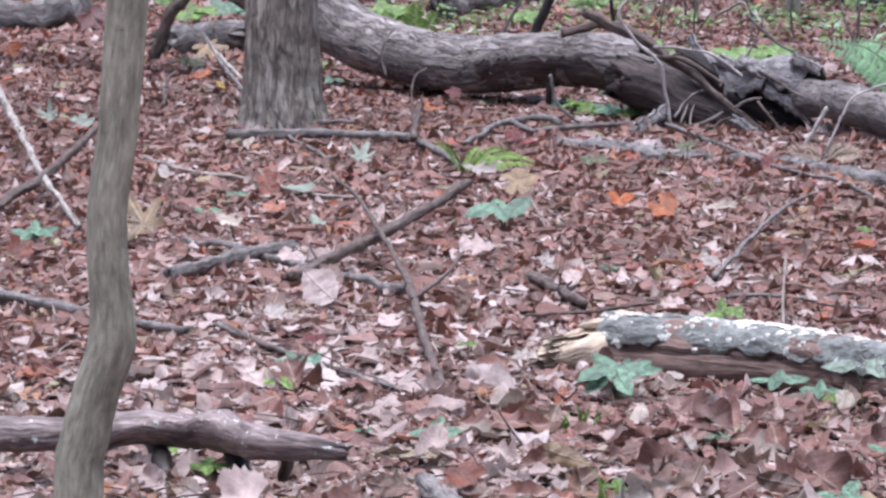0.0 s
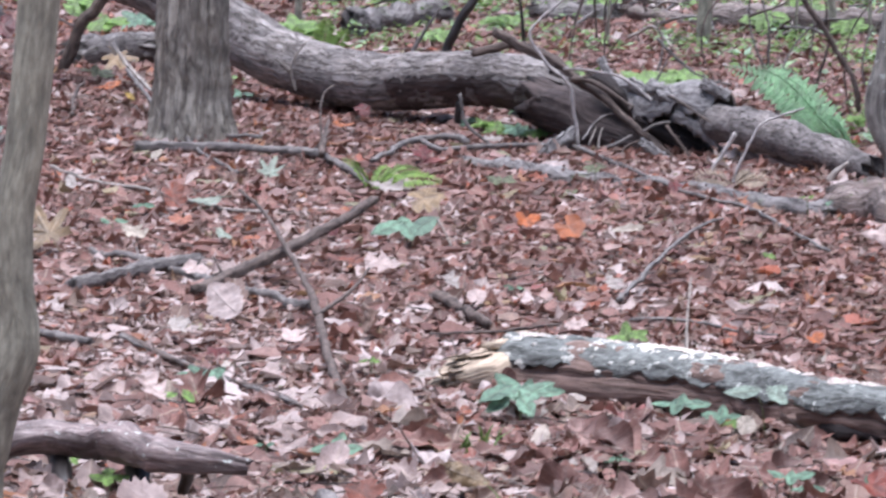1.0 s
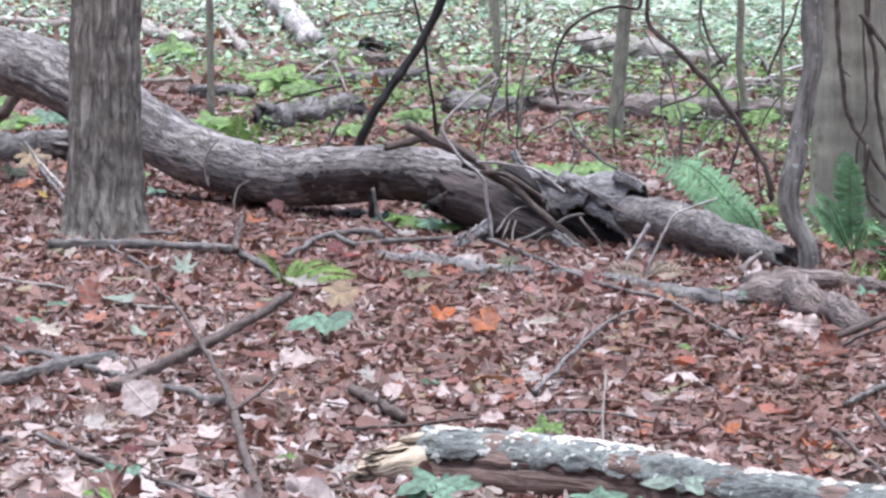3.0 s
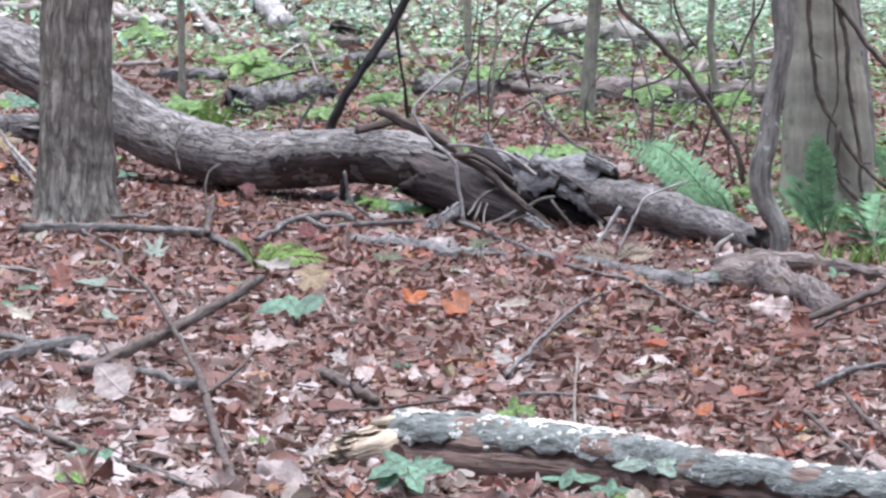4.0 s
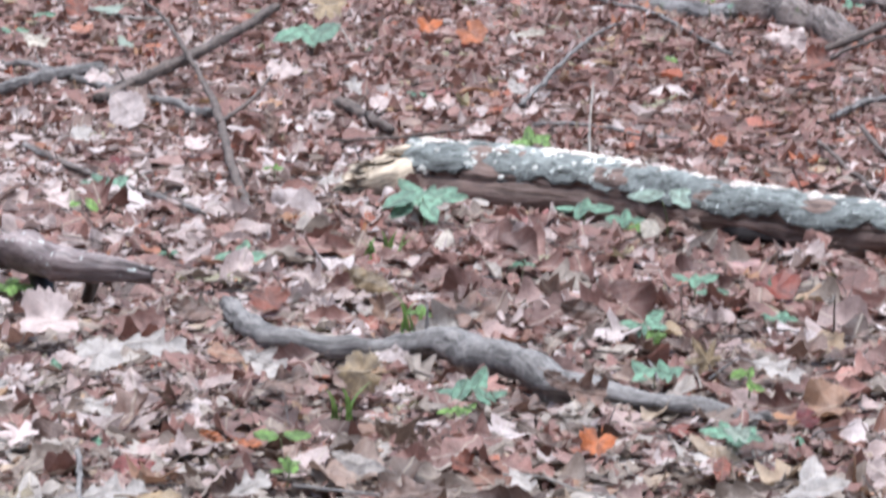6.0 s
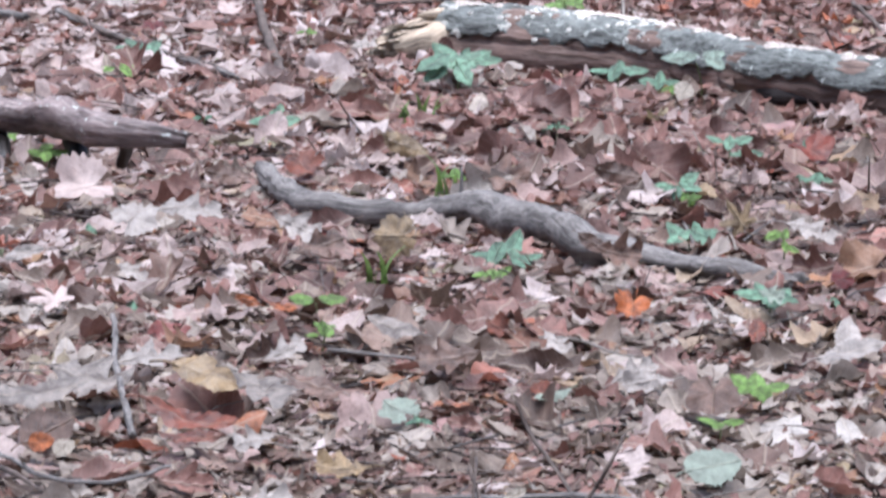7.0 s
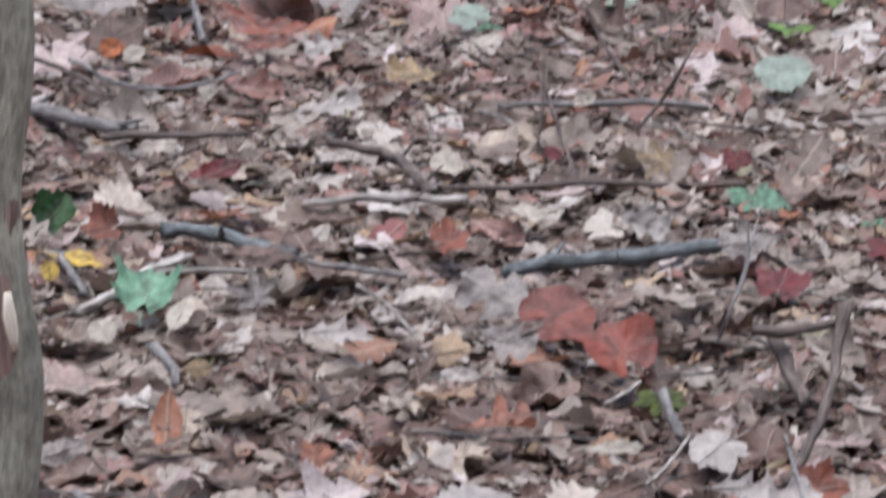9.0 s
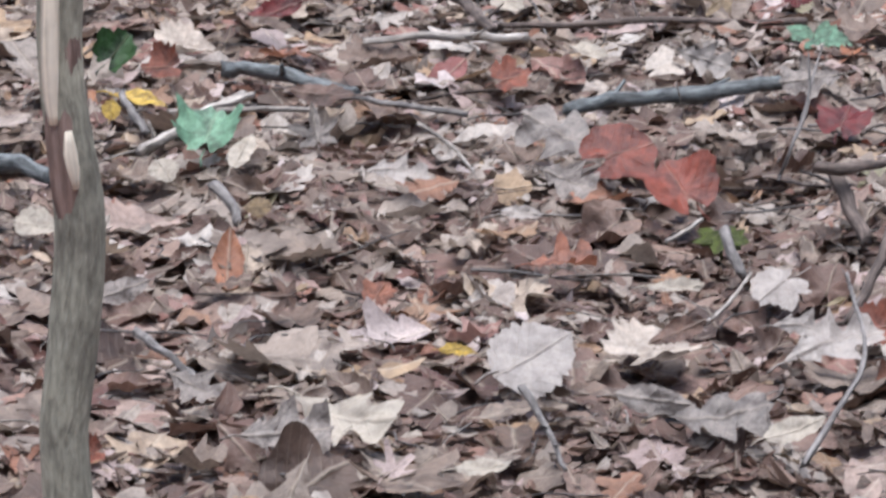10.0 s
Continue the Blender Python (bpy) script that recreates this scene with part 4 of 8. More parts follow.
stick("stick", [(1.385, 13.399, 0.031), (1.413, 12.940, 0.010), (1.432, 12.460, 0.010)], 0.0058, 0.0048, BARK_DARK, "thin dark twig among dry leaves", "stick")
stick("stick", [(1.264, 13.138, 0.031), (1.296, 12.893, 0.010), (1.325, 12.462, 0.010), (1.355, 12.190, 0.010)], 0.0057, 0.0047, BARK_DARK, "thin dark twig among dry leaves", "stick")
stick("stick", [(-0.270, 17.911, 0.041), (-0.450, 18.352, 0.011), (-0.568, 18.516, 0.041), (-0.728, 19.288, 0.131)], 0.0060, 0.0065, BARK_GREY, "thin grey twig leaning by the standing tree", "stick")
stick("stick", [(-0.579, 18.864, 0.011), (-0.454, 17.781, 0.010), (-0.322, 17.067, 0.010)], 0.0063, 0.0049, BARK_GREY, "thin grey twig on dry leaves", "stick")
stick("stick", [(-1.392, 18.515, 0.116), (-1.207, 17.096, 0.084), (-1.094, 16.234, 0.053), (-0.938, 15.291, 0.012)], 0.0125, 0.0074, BARK_PALE, "pale leaning twig among dry leaves", "stick")
stick("stick", [(-1.199, 15.665, 0.017), (-1.106, 16.073, 0.046), (-1.057, 16.513, 0.065), (-1.000, 17.183, 0.094)], 0.0136, 0.0099, BARK_DARK, "dark stick propped above leaves", "stick")
stick("stick", [(-1.078, 13.869, 0.016), (-0.942, 13.620, 0.015), (-0.815, 13.443, 0.014), (-0.661, 13.175, 0.013), (-0.569, 13.072, 0.012)], 0.0121, 0.0076, BARK_GREY, "grey stick on dry leaves", "stick")
stick("stick", [(-0.864, 17.219, 0.012), (-0.739, 16.782, 0.012), (-0.555, 16.518, 0.012), (-0.340, 16.029, 0.012), (-0.217, 15.941, 0.010)], 0.0048, 0.0045, BARK_PALE, "thin grey twig on dry leaves", "stick")
stick("stick", [(-0.885, 18.937, 0.013), (-0.892, 19.236, 0.051), (-0.873, 19.504, 0.070)], 0.0082, 0.0047, BARK_DARK, "small dark bent twig", "stick")
stick("stick", [(-0.807, 20.223, 0.142), (-0.724, 19.755, 0.091), (-0.648, 19.438, 0.050)], 0.0078, 0.0056, BARK_PALE, "pale leaning twig by the tree", "stick")
stick("stick", [(-0.499, 13.195, 0.011), (-0.368, 12.759, 0.011), (-0.241, 12.449, 0.010), (-0.143, 12.242, 0.010), (-0.060, 11.923, 0.009)], 0.0063, 0.0040, BARK_DARK, "long thin dark twig on dry leaves", "stick")
stick("stick", [(-0.394, 8.104, 0.009), (-0.342, 7.967, 0.009), (-0.286, 7.909, 0.008), (-0.218, 7.927, 0.008), (-0.159, 8.023, 0.008)], 0.0035, 0.0027, BARK_GREY, "thin curved twig on dry leaves", "stick")
stick("stick", [(-0.264, 9.030, 0.039), (-0.250, 8.699, 0.030), (-0.230, 8.437, 0.020), (-0.214, 8.233, 0.010)], 0.0044, 0.0056, BARK_GREY, "pale bent twig among dry leaves", "stick")
stick("stick", [(0.065, 8.892, 0.009), (0.133, 8.855, 0.008), (0.217, 8.808, 0.008)], 0.0034, 0.0026, BARK_GREY, "thin grey twig on dry leaves", "stick")
stick("stick", [(-0.466, 8.140, 0.009), (-0.406, 8.042, 0.009), (-0.355, 7.928, 0.009), (-0.304, 7.798, 0.008)], 0.0044, 0.0030, BARK_DARK, "thin dark twig on dry leaves", "stick")
stick("stick", [(-0.462, 7.802, 0.015), (-0.397, 7.704, 0.014), (-0.343, 7.658, 0.013), (-0.286, 7.633, 0.013)], 0.0115, 0.0082, BARK_GREY, "thick pale grey stick on dry leaves", "stick")
stick("stick", [(-0.325, 7.574, 0.010), (-0.244, 7.584, 0.010), (-0.142, 7.597, 0.009)], 0.0052, 0.0037, BARK_DARK, "thin dark stick on dry leaves", "stick")
stick("stick", [(-0.038, 7.517, 0.011), (0.013, 7.482, 0.011), (0.052, 7.431, 0.012), (0.076, 7.330, 0.012), (0.096, 7.232, 0.012)], 0.0066, 0.0071, BARK_DARK, "dark bent stick on dry leaves", "stick")
stick("stick", [(-0.065, 7.186, 0.010), (0.005, 7.198, 0.011), (0.075, 7.197, 0.011), (0.138, 7.190, 0.011)], 0.0056, 0.0063, BARK_PALE, "straight pale brown stick on dry leaves", "stick")
stick("stick", [(0.104, 7.273, 0.010), (0.182, 7.267, 0.010), (0.253, 7.280, 0.010), (0.345, 7.291, 0.010), (0.429, 7.275, 0.009), (0.486, 7.282, 0.009)], 0.0046, 0.0043, BARK_DARK, "long straight brown stick on dry leaves", "stick")
stick("stick", [(0.193, 7.757, 0.010), (0.277, 7.786, 0.010), (0.368, 7.793, 0.010), (0.464, 7.755, 0.010)], 0.0045, 0.0053, BARK_GREY, "grey stick on dry leaves", "stick")
stick("stick", [(-0.234, 7.032, 0.014), (-0.179, 6.997, 0.014), (-0.130, 6.945, 0.013), (-0.075, 6.888, 0.013)], 0.0120, 0.0095, BARK_BLUE, "bluish grey bark-covered stick", "stick")
stick("stick", [(-0.129, 6.860, 0.009), (-0.075, 6.875, 0.009), (-0.022, 6.840, 0.009), (0.058, 6.789, 0.009)], 0.0040, 0.0040, BARK_GREY, "thin grey stick on dry leaves", "stick")
stick("stick", [(0.170, 6.785, 0.013), (0.232, 6.844, 0.013), (0.300, 6.883, 0.013), (0.374, 6.896, 0.013), (0.464, 6.926, 0.013)], 0.0088, 0.0090, BARK_BLUE, "bluish grey bark-covered stick", "stick")
stick("stick", [(-0.259, 6.770, 0.010), (-0.228, 6.842, 0.010), (-0.196, 6.902, 0.010)], 0.0053, 0.0047, BARK_PALE, "short pale stick among dry leaves", "stick")
stick("stick", [(0.367, 7.611, 0.009), (0.405, 7.646, 0.048), (0.427, 7.637, 0.088), (0.447, 7.678, 0.117)], 0.0033, 0.0019, BARK_DARK, "thin reddish upright twig", "stick")
stick("stick", [(0.313, 7.961, 0.108), (0.339, 7.938, 0.058), (0.383, 7.802, 0.008)], 0.0031, 0.0027, BARK_DARK, "thin reddish leaning twig", "stick")
stick("stick", [(0.244, 7.695, 0.068), (0.262, 7.561, 0.028), (0.279, 7.314, 0.008)], 0.0030, 0.0025, BARK_DARK, "thin reddish leaning twig", "stick")
stick("stick", [(0.403, 6.468, 0.008), (0.434, 6.573, 0.048), (0.453, 6.672, 0.077), (0.469, 6.717, 0.107)], 0.0022, 0.0013, BARK_GREY, "thin bare upright seedling stem", "stick")
stick("stick", [(-0.349, 6.871, 0.020), (-0.332, 6.799, 0.010), (-0.312, 6.702, 0.010)], 0.0054, 0.0046, BARK_GREY, "short bluish grey twig", "stick")
stick("stick", [(-0.316, 6.618, 0.012), (-0.269, 6.744, 0.011), (-0.208, 6.903, 0.010)], 0.0072, 0.0054, BARK_PALE, "pale stick on dry leaves", "stick")
stick("stick", [(-0.292, 6.818, 0.009), (-0.212, 6.822, 0.009), (-0.119, 6.820, 0.009)], 0.0040, 0.0033, BARK_PALE, "thin pale stick among dry leaves", "stick")
stick("stick", [(-0.501, 6.584, 0.015), (-0.460, 6.545, 0.014), (-0.411, 6.480, 0.014)], 0.0111, 0.0096, BARK_BLUE, "thick bluish grey stick beside the sapling", "stick")
stick("stick", [(-0.289, 5.852, 0.010), (-0.250, 5.747, 0.009), (-0.201, 5.615, 0.009)], 0.0046, 0.0033, BARK_GREY, "thin grey stick on dry leaves", "stick")
stick("stick", [(0.000, 6.665, 0.028), (0.039, 6.637, 0.008), (0.064, 6.517, 0.008)], 0.0026, 0.0019, BARK_PALE, "thin curved stem among dry leaves", "stick")
stick("stick", [(0.450, 6.306, 0.063), (0.459, 6.262, 0.043), (0.478, 6.184, 0.012)], 0.0093, 0.0080, BARK_DARK, "dark crooked stub of a stick", "stick")
stick("stick", [(0.429, 6.271, 0.072), (0.465, 6.259, 0.072), (0.520, 6.338, 0.062)], 0.0062, 0.0060, BARK_DARK, "dark grey broken stick among dry leaves", "stick")
stick("stick", [(0.329, 6.164, 0.031), (0.335, 6.108, 0.021), (0.339, 6.053, 0.011)], 0.0067, 0.0060, BARK_GREY, "short grey stub of a twig", "stick")
stick("stick", [(0.293, 5.863, 0.008), (0.321, 5.951, 0.008), (0.350, 6.064, 0.008)], 0.0026, 0.0021, BARK_PALE, "pale thin stem among dry leaves", "stick")
stick("stick", [(0.267, 6.194, 0.008), (0.286, 6.231, 0.008), (0.308, 6.292, 0.008)], 0.0027, 0.0022, BARK_PALE, "pale thin stem among dry leaves", "stick")
stick("stick", [(0.359, 5.362, 0.009), (0.403, 5.467, 0.038), (0.433, 5.575, 0.058), (0.429, 5.762, 0.088)], 0.0032, 0.0023, BARK_GREY, "thin curved bare stem", "stick")
stick("stick", [(0.097, 5.564, 0.030), (0.118, 5.518, 0.009), (0.136, 5.352, 0.008)], 0.0044, 0.0021, BARK_GREY, "thin bent stem among dry leaves", "stick")
stick("stick", [(-0.224, 6.365, 0.032), (-0.205, 6.331, 0.021), (-0.198, 6.286, 0.010)], 0.0069, 0.0050, BARK_GREY, "short pale bent twig", "stick")
stick("stick", [(0.405, 6.480, 0.008), (0.414, 6.465, 0.038), (0.438, 6.500, 0.087), (0.440, 6.538, 0.137)], 0.0022, 0.0013, BARK_GREY, "thin seedling stem among dry leaves", "stick")

# forked twig
FORK_STEM = [(-0.283, 15.339, 0.130), (-0.212, 14.956, 0.110), (-0.156, 14.405, 0.090), (-0.105, 13.846, 0.070), (-0.070, 13.395, 0.050), (-0.042, 12.814, 0.020), (0.003, 12.049, 0.000)]
FORK_SIDE = [(-0.069, 13.287, 0.050), (-0.025, 13.473, 0.060), (0.014, 13.668, 0.070), (0.049, 13.900, 0.090)]
stick("stick", [(0.435, 5.857, 0.009), (0.459, 5.894, 0.035), (0.485, 5.952, 0.070), (0.502, 6.021, 0.116), (0.510, 6.049, 0.152)], 0.0041, 0.0072, BARK_DARK, "dark dead branch standing out of the leaves", "stick")

# leaning branches and vines
stick("branch_stub", [(0.345, 18.823, -0.030), (0.341, 18.823, 0.020), (0.345, 18.823, 0.075)], 0.0080, 0.0110, BARK_BLACK, "dark stub of branch under the fallen trunk", "branch")
stick("branch", [(0.316, 19.954, 0.143), (0.364, 19.954, 0.257), (0.430, 19.954, 0.361), (0.506, 19.954, 0.475), (0.563, 19.954, 0.570), (0.611, 19.954, 0.683)], 0.0161, 0.0123, BARK_BLACK, "dark wet branch leaning up behind the fallen trunk", "branch")
stick("branch", [(-0.850, 20.900, 0.330), (-0.870, 20.900, 0.262), (-0.905, 20.900, 0.210), (-0.959, 20.900, 0.140), (-1.000, 20.900, 0.020), (-1.010, 20.900, -0.040)], 0.0240, 0.0150, BARK_DARK, "dark broken branch that props the fallen trunk", "branch")
stick("twig", [(0.590, 20.213, 0.162), (0.561, 20.213, 0.364), (0.542, 20.213, 0.498), (0.526, 20.213, 0.556), (0.504, 20.213, 0.671)], 0.0057, 0.0048, BARK_BLACK, "thin dark twig rising behind the trunk", "twig")
stick("branch", [(0.711, 18.075, 0.501), (0.639, 18.075, 0.454), (0.562, 18.075, 0.386), (0.546, 18.075, 0.334), (0.596, 18.075, 0.260), (0.665, 18.075, 0.196), (0.682, 18.075, 0.101), (0.696, 18.075, -0.029)], 0.0035, 0.0068, BARK_WHITE, "pale bare branch draped over the fallen trunk", "branch")
stick("branch", [(0.436, 18.200, 0.341), (0.522, 18.180, 0.296), (0.616, 18.160, 0.259), (0.687, 18.130, 0.207), (0.758, 18.100, 0.162), (0.827, 18.050, 0.105), (0.904, 18.000, 0.048), (0.973, 17.960, -0.013), (1.022, 17.930, -0.054)], 0.0150, 0.0105, BARK_DARK, "long dark stick lying across the broken trunk", "branch")
stick("branch", [(0.679, 18.120, 0.211), (0.722, 18.100, 0.213), (0.785, 18.080, 0.178), (0.856, 18.050, 0.128)], 0.0090, 0.0060, BARK_DARK, "dark splintered stick in the broken trunk", "branch")
stick("branch", [(0.703, 17.980, 0.040), (0.733, 18.030, 0.075), (0.770, 18.060, 0.104), (0.814, 18.080, 0.115)], 0.0050, 0.0034, BARK_GREY, "thin grey stick leaning on the broken trunk", "branch")
stick("branch", [(0.762, 17.950, 0.008), (0.803, 17.980, 0.025), (0.854, 18.000, 0.050)], 0.0062, 0.0055, BARK_GREY, "thin grey stick leaning on the broken trunk", "branch")
stick("branch", [(0.885, 17.980, 0.068), (0.920, 17.980, 0.088), (0.967, 17.980, 0.096)], 0.0058, 0.0040, BARK_GREY, "thin grey stick caught in the broken trunk", "branch")
stick("twig", [(0.723, 17.990, 0.017), (0.734, 18.000, 0.048), (0.747, 18.050, 0.071)], 0.0034, 0.0024, BARK_PALE, "thin dead twig caught in the broken trunk", "twig")
stick("twig", [(0.754, 17.970, 0.012), (0.753, 17.990, 0.042), (0.764, 18.040, 0.070)], 0.0034, 0.0024, BARK_PALE, "thin dead twig caught in the broken trunk", "twig")
stick("twig", [(0.960, 17.950, 0.088), (0.989, 17.920, 0.044), (1.020, 17.900, 0.006), (1.051, 17.880, -0.024)], 0.0048, 0.0036, BARK_DARK, "dark thin stick caught in the broken trunk", "twig")
stick("twig", [(0.815, 17.930, -0.006), (0.837, 17.950, 0.024), (0.881, 17.970, 0.040)], 0.0036, 0.0024, BARK_DARK, "thin dead twig caught in the broken trunk", "twig")
stick("branch", [(0.940, 18.020, 0.182), (1.008, 17.950, 0.152), (1.075, 17.880, 0.111), (1.157, 17.830, 0.062), (1.212, 17.800, 0.015)], 0.0052, 0.0036, BARK_DARK, "dark thin branch lying over the torn bark", "branch")
stick("branch", [(0.377, 18.269, 0.277), (0.489, 18.269, 0.298), (0.594, 18.269, 0.273), (0.698, 18.269, 0.203)], 0.0139, 0.0104, BARK_DARK, "dark stick lying on the fallen trunk", "branch")
stick("branch", [(0.645, 18.010, 0.253), (0.748, 18.010, 0.244), (0.825, 18.010, 0.223), (0.911, 18.010, 0.157)], 0.0045, 0.0045, BARK_WHITE, "pale stick lying on the broken trunk", "branch")
stick("branch", [(1.041, 17.168, 0.021), (1.082, 17.168, 0.086), (1.114, 17.168, 0.135)], 0.0062, 0.0072, BARK_WHITE, "pale broken twig leaning upward", "branch")
stick("branch", [(1.094, 17.103, -0.039), (1.119, 17.103, 0.035), (1.159, 17.103, 0.124), (1.192, 17.103, 0.173), (1.306, 17.103, 0.214)], 0.0055, 0.0030, BARK_WHITE, "pale leaning twig with a bent tip", "branch")
stick("branch", [(1.380, 17.103, 0.001), (1.408, 17.103, 0.034), (1.437, 17.103, 0.058)], 0.0097, 0.0065, BARK_PALE, "short pale twig leaning on the trunk", "branch")
stick("branch", [(0.451, 18.140, -0.016), (0.399, 18.140, 0.027), (0.356, 18.140, 0.071), (0.334, 18.140, 0.157)], 0.0052, 0.0052, BARK_GREY, "thin grey twig leaning on the fallen trunk", "branch")
stick("branch", [(0.192, 19.824, 0.153), (0.249, 19.824, 0.238), (0.298, 19.824, 0.313)], 0.0075, 0.0038, BARK_GREY, "thin grey twig behind the trunk", "branch")
stick("vine", [(1.217, 18.917, 0.731), (1.223, 18.917, 0.623), (1.316, 18.917, 0.533), (1.407, 18.917, 0.443), (1.488, 18.917, 0.335), (1.556, 18.917, 0.235), (1.607, 18.917, 0.145), (1.625, 18.917, 0.063)], 0.0085, 0.0095, BARK_DARK, "dark curved vine stem hanging across the undergrowth", "vine")
stick("vine", [(1.359, 20.083, 0.807), (1.275, 20.083, 0.682), (1.262, 20.083, 0.615), (1.190, 20.083, 0.618), (1.095, 20.083, 0.591), (1.019, 20.083, 0.533), (0.986, 20.083, 0.460), (0.973, 20.083, 0.374), (0.993, 20.083, 0.288)], 0.0065, 0.0040, BARK_DARK, "thin arching vine among dry leaves", "vine")
stick("twig", [(1.490, 19.176, 0.472), (1.444, 19.176, 0.536), (1.416, 19.176, 0.609), (1.398, 19.176, 0.719)], 0.0045, 0.0036, BARK_DARK, "thin dark twig among dry leaves", "twig")
stick("twig", [(1.280, 19.176, 0.336), (1.390, 19.176, 0.381), (1.481, 19.176, 0.472)], 0.0045, 0.0036, BARK_DARK, "thin dark twig among dry leaves", "twig")
stick("twig", [(1.627, 19.176, 0.445), (1.663, 19.176, 0.536), (1.700, 19.176, 0.609), (1.736, 19.176, 0.718)], 0.0045, 0.0045, BARK_DARK, "thin dark twig among dry leaves", "twig")
stick("twig", [(0.955, 18.528, 0.310), (1.025, 18.528, 0.239), (1.114, 18.528, 0.185), (1.185, 18.528, 0.167)], 0.0053, 0.0035, BARK_GREY, "thin grey twig above the undergrowth", "twig")
stick("twig", [(1.473, 19.047, 0.053), (1.499, 19.047, 0.144), (1.526, 19.047, 0.253), (1.517, 19.047, 0.398)], 0.0045, 0.0036, BARK_DARK, "thin dark upright twig", "twig")
stick("vine", [(1.761, 18.337, 0.793), (1.767, 18.337, 0.653), (1.773, 18.337, 0.549), (1.784, 18.337, 0.470), (1.798, 18.337, 0.391), (1.828, 18.337, 0.330), (1.865, 18.337, 0.277), (1.897, 18.337, 0.216), (1.931, 18.337, 0.167), (1.979, 18.337, 0.124), (2.046, 18.337, 0.078)], 0.0085, 0.0060, BARK_DARK, "dark woody vine climbing the beech trunk", "vine")
stick("vine", [(1.865, 18.337, 0.277), (1.859, 18.337, 0.216), (1.861, 18.337, 0.154), (1.881, 18.337, 0.102), (1.923, 18.337, 0.061), (1.979, 18.337, 0.040), (2.102, 18.337, 0.026)], 0.0087, 0.0061, BARK_DARK, "dark looping vine at the foot of the beech", "vine")
stick("vine", [(1.855, 18.337, 0.758), (1.870, 18.337, 0.636), (1.888, 18.337, 0.548), (1.896, 18.337, 0.443), (1.907, 18.337, 0.347), (1.925, 18.337, 0.259), (1.936, 18.337, 0.181), (1.930, 18.337, 0.110), (1.948, 18.337, 0.054)], 0.0085, 0.0060, BARK_DARK, "dark thin vine on the beech trunk", "vine")
stick("vine", [(1.844, 18.337, 0.688), (1.905, 18.337, 0.601), (1.994, 18.337, 0.487), (2.100, 18.337, 0.390)], 0.0080, 0.0065, BARK_DARK, "dark stem leaning beside the beech", "vine")
stick("vine", [(1.845, 18.337, 0.688), (1.851, 18.337, 0.566), (1.861, 18.337, 0.443), (1.856, 18.337, 0.356), (1.837, 18.337, 0.286), (1.831, 18.337, 0.198)], 0.0043, 0.0035, BARK_DARK, "thin vine tendril on the beech", "vine")
stick("dead_branch", [(1.157, 24.683, 0.014), (1.264, 25.100, 0.034), (1.273, 24.015, 0.010)], 0.0097, 0.0034, BARK_GREY, "pale dead twig in the undergrowth", "branch")
stick("dead_branch", [(1.064, 22.762, 0.012), (1.143, 22.572, 0.064), (1.161, 21.495, 0.066)], 0.0078, 0.0031, BARK_PALE, "thin dead branch of a brush heap", "branch")
stick("dead_branch", [(1.606, 23.338, 0.012), (1.690, 23.164, 0.033), (1.700, 22.040, 0.100)], 0.0078, 0.0032, BARK_GREY, "thin dead branch of a brush heap", "branch")
stick("dead_branch", [(2.069, 26.139, 0.014), (2.218, 26.544, 0.068), (2.085, 24.193, 0.055)], 0.0100, 0.0035, BARK_GREY, "grey dead stick in the undergrowth", "branch")
stick("dead_branch", [(1.823, 24.652, 0.011), (2.005, 25.082, 0.031), (2.101, 24.579, 0.068)], 0.0063, 0.0035, BARK_OLD, "grey dead stick in the undergrowth", "branch")
stick("dead_branch", [(1.798, 23.415, 0.012), (1.862, 23.133, 0.064), (1.924, 22.952, 0.078)], 0.0075, 0.0033, BARK_GREY, "pale dead twig in the undergrowth", "branch")
stick("dead_branch", [(1.196, 25.695, 0.013), (1.359, 25.968, 0.055), (1.462, 25.468, 0.092)], 0.0092, 0.0037, BARK_GREY, "pale dead twig in the undergrowth", "branch")
stick("dead_branch", [(2.067, 24.694, 0.013), (2.172, 24.496, 0.039), (2.190, 23.396, 0.108)], 0.0081, 0.0034, BARK_GREY, "thin dead branch of a brush heap", "branch")
stick("dead_branch", [(0.870, 23.334, 0.011), (1.053, 24.268, 0.046), (1.159, 24.799, 0.027)], 0.0061, 0.0036, BARK_GREY, "thin dead branch of a brush heap", "branch")
stick("dead_branch", [(0.881, 24.328, 0.014), (0.920, 24.021, 0.060), (0.968, 24.196, 0.048)], 0.0098, 0.0035, BARK_GREY, "pale dead twig in the undergrowth", "branch")
stick("dead_branch", [(1.277, 27.339, 0.012), (1.305, 26.845, 0.068), (1.298, 25.854, 0.126)], 0.0071, 0.0037, BARK_GREY, "thin dead branch of a brush heap", "branch")
stick("dead_branch", [(1.644, 22.872, 0.013), (1.720, 22.862, 0.045), (1.812, 23.173, 0.025)], 0.0091, 0.0033, BARK_GREY, "grey dead stick in the undergrowth", "branch")
stick("dead_branch", [(2.092, 25.593, 0.011), (2.181, 24.969, 0.069), (2.222, 23.902, 0.106)], 0.0066, 0.0034, BARK_OLD, "pale dead twig in the undergrowth", "branch")
stick("dead_branch", [(1.692, 23.084, 0.011), (1.771, 22.975, 0.040), (1.804, 22.346, 0.045)], 0.0063, 0.0032, BARK_GREY, "pale dead twig in the undergrowth", "branch")
stick("dead_branch", [(1.303, 25.494, 0.014), (1.435, 25.851, 0.045), (1.527, 25.834, 0.051)], 0.0105, 0.0037, BARK_OLD, "pale dead twig in the undergrowth", "branch")
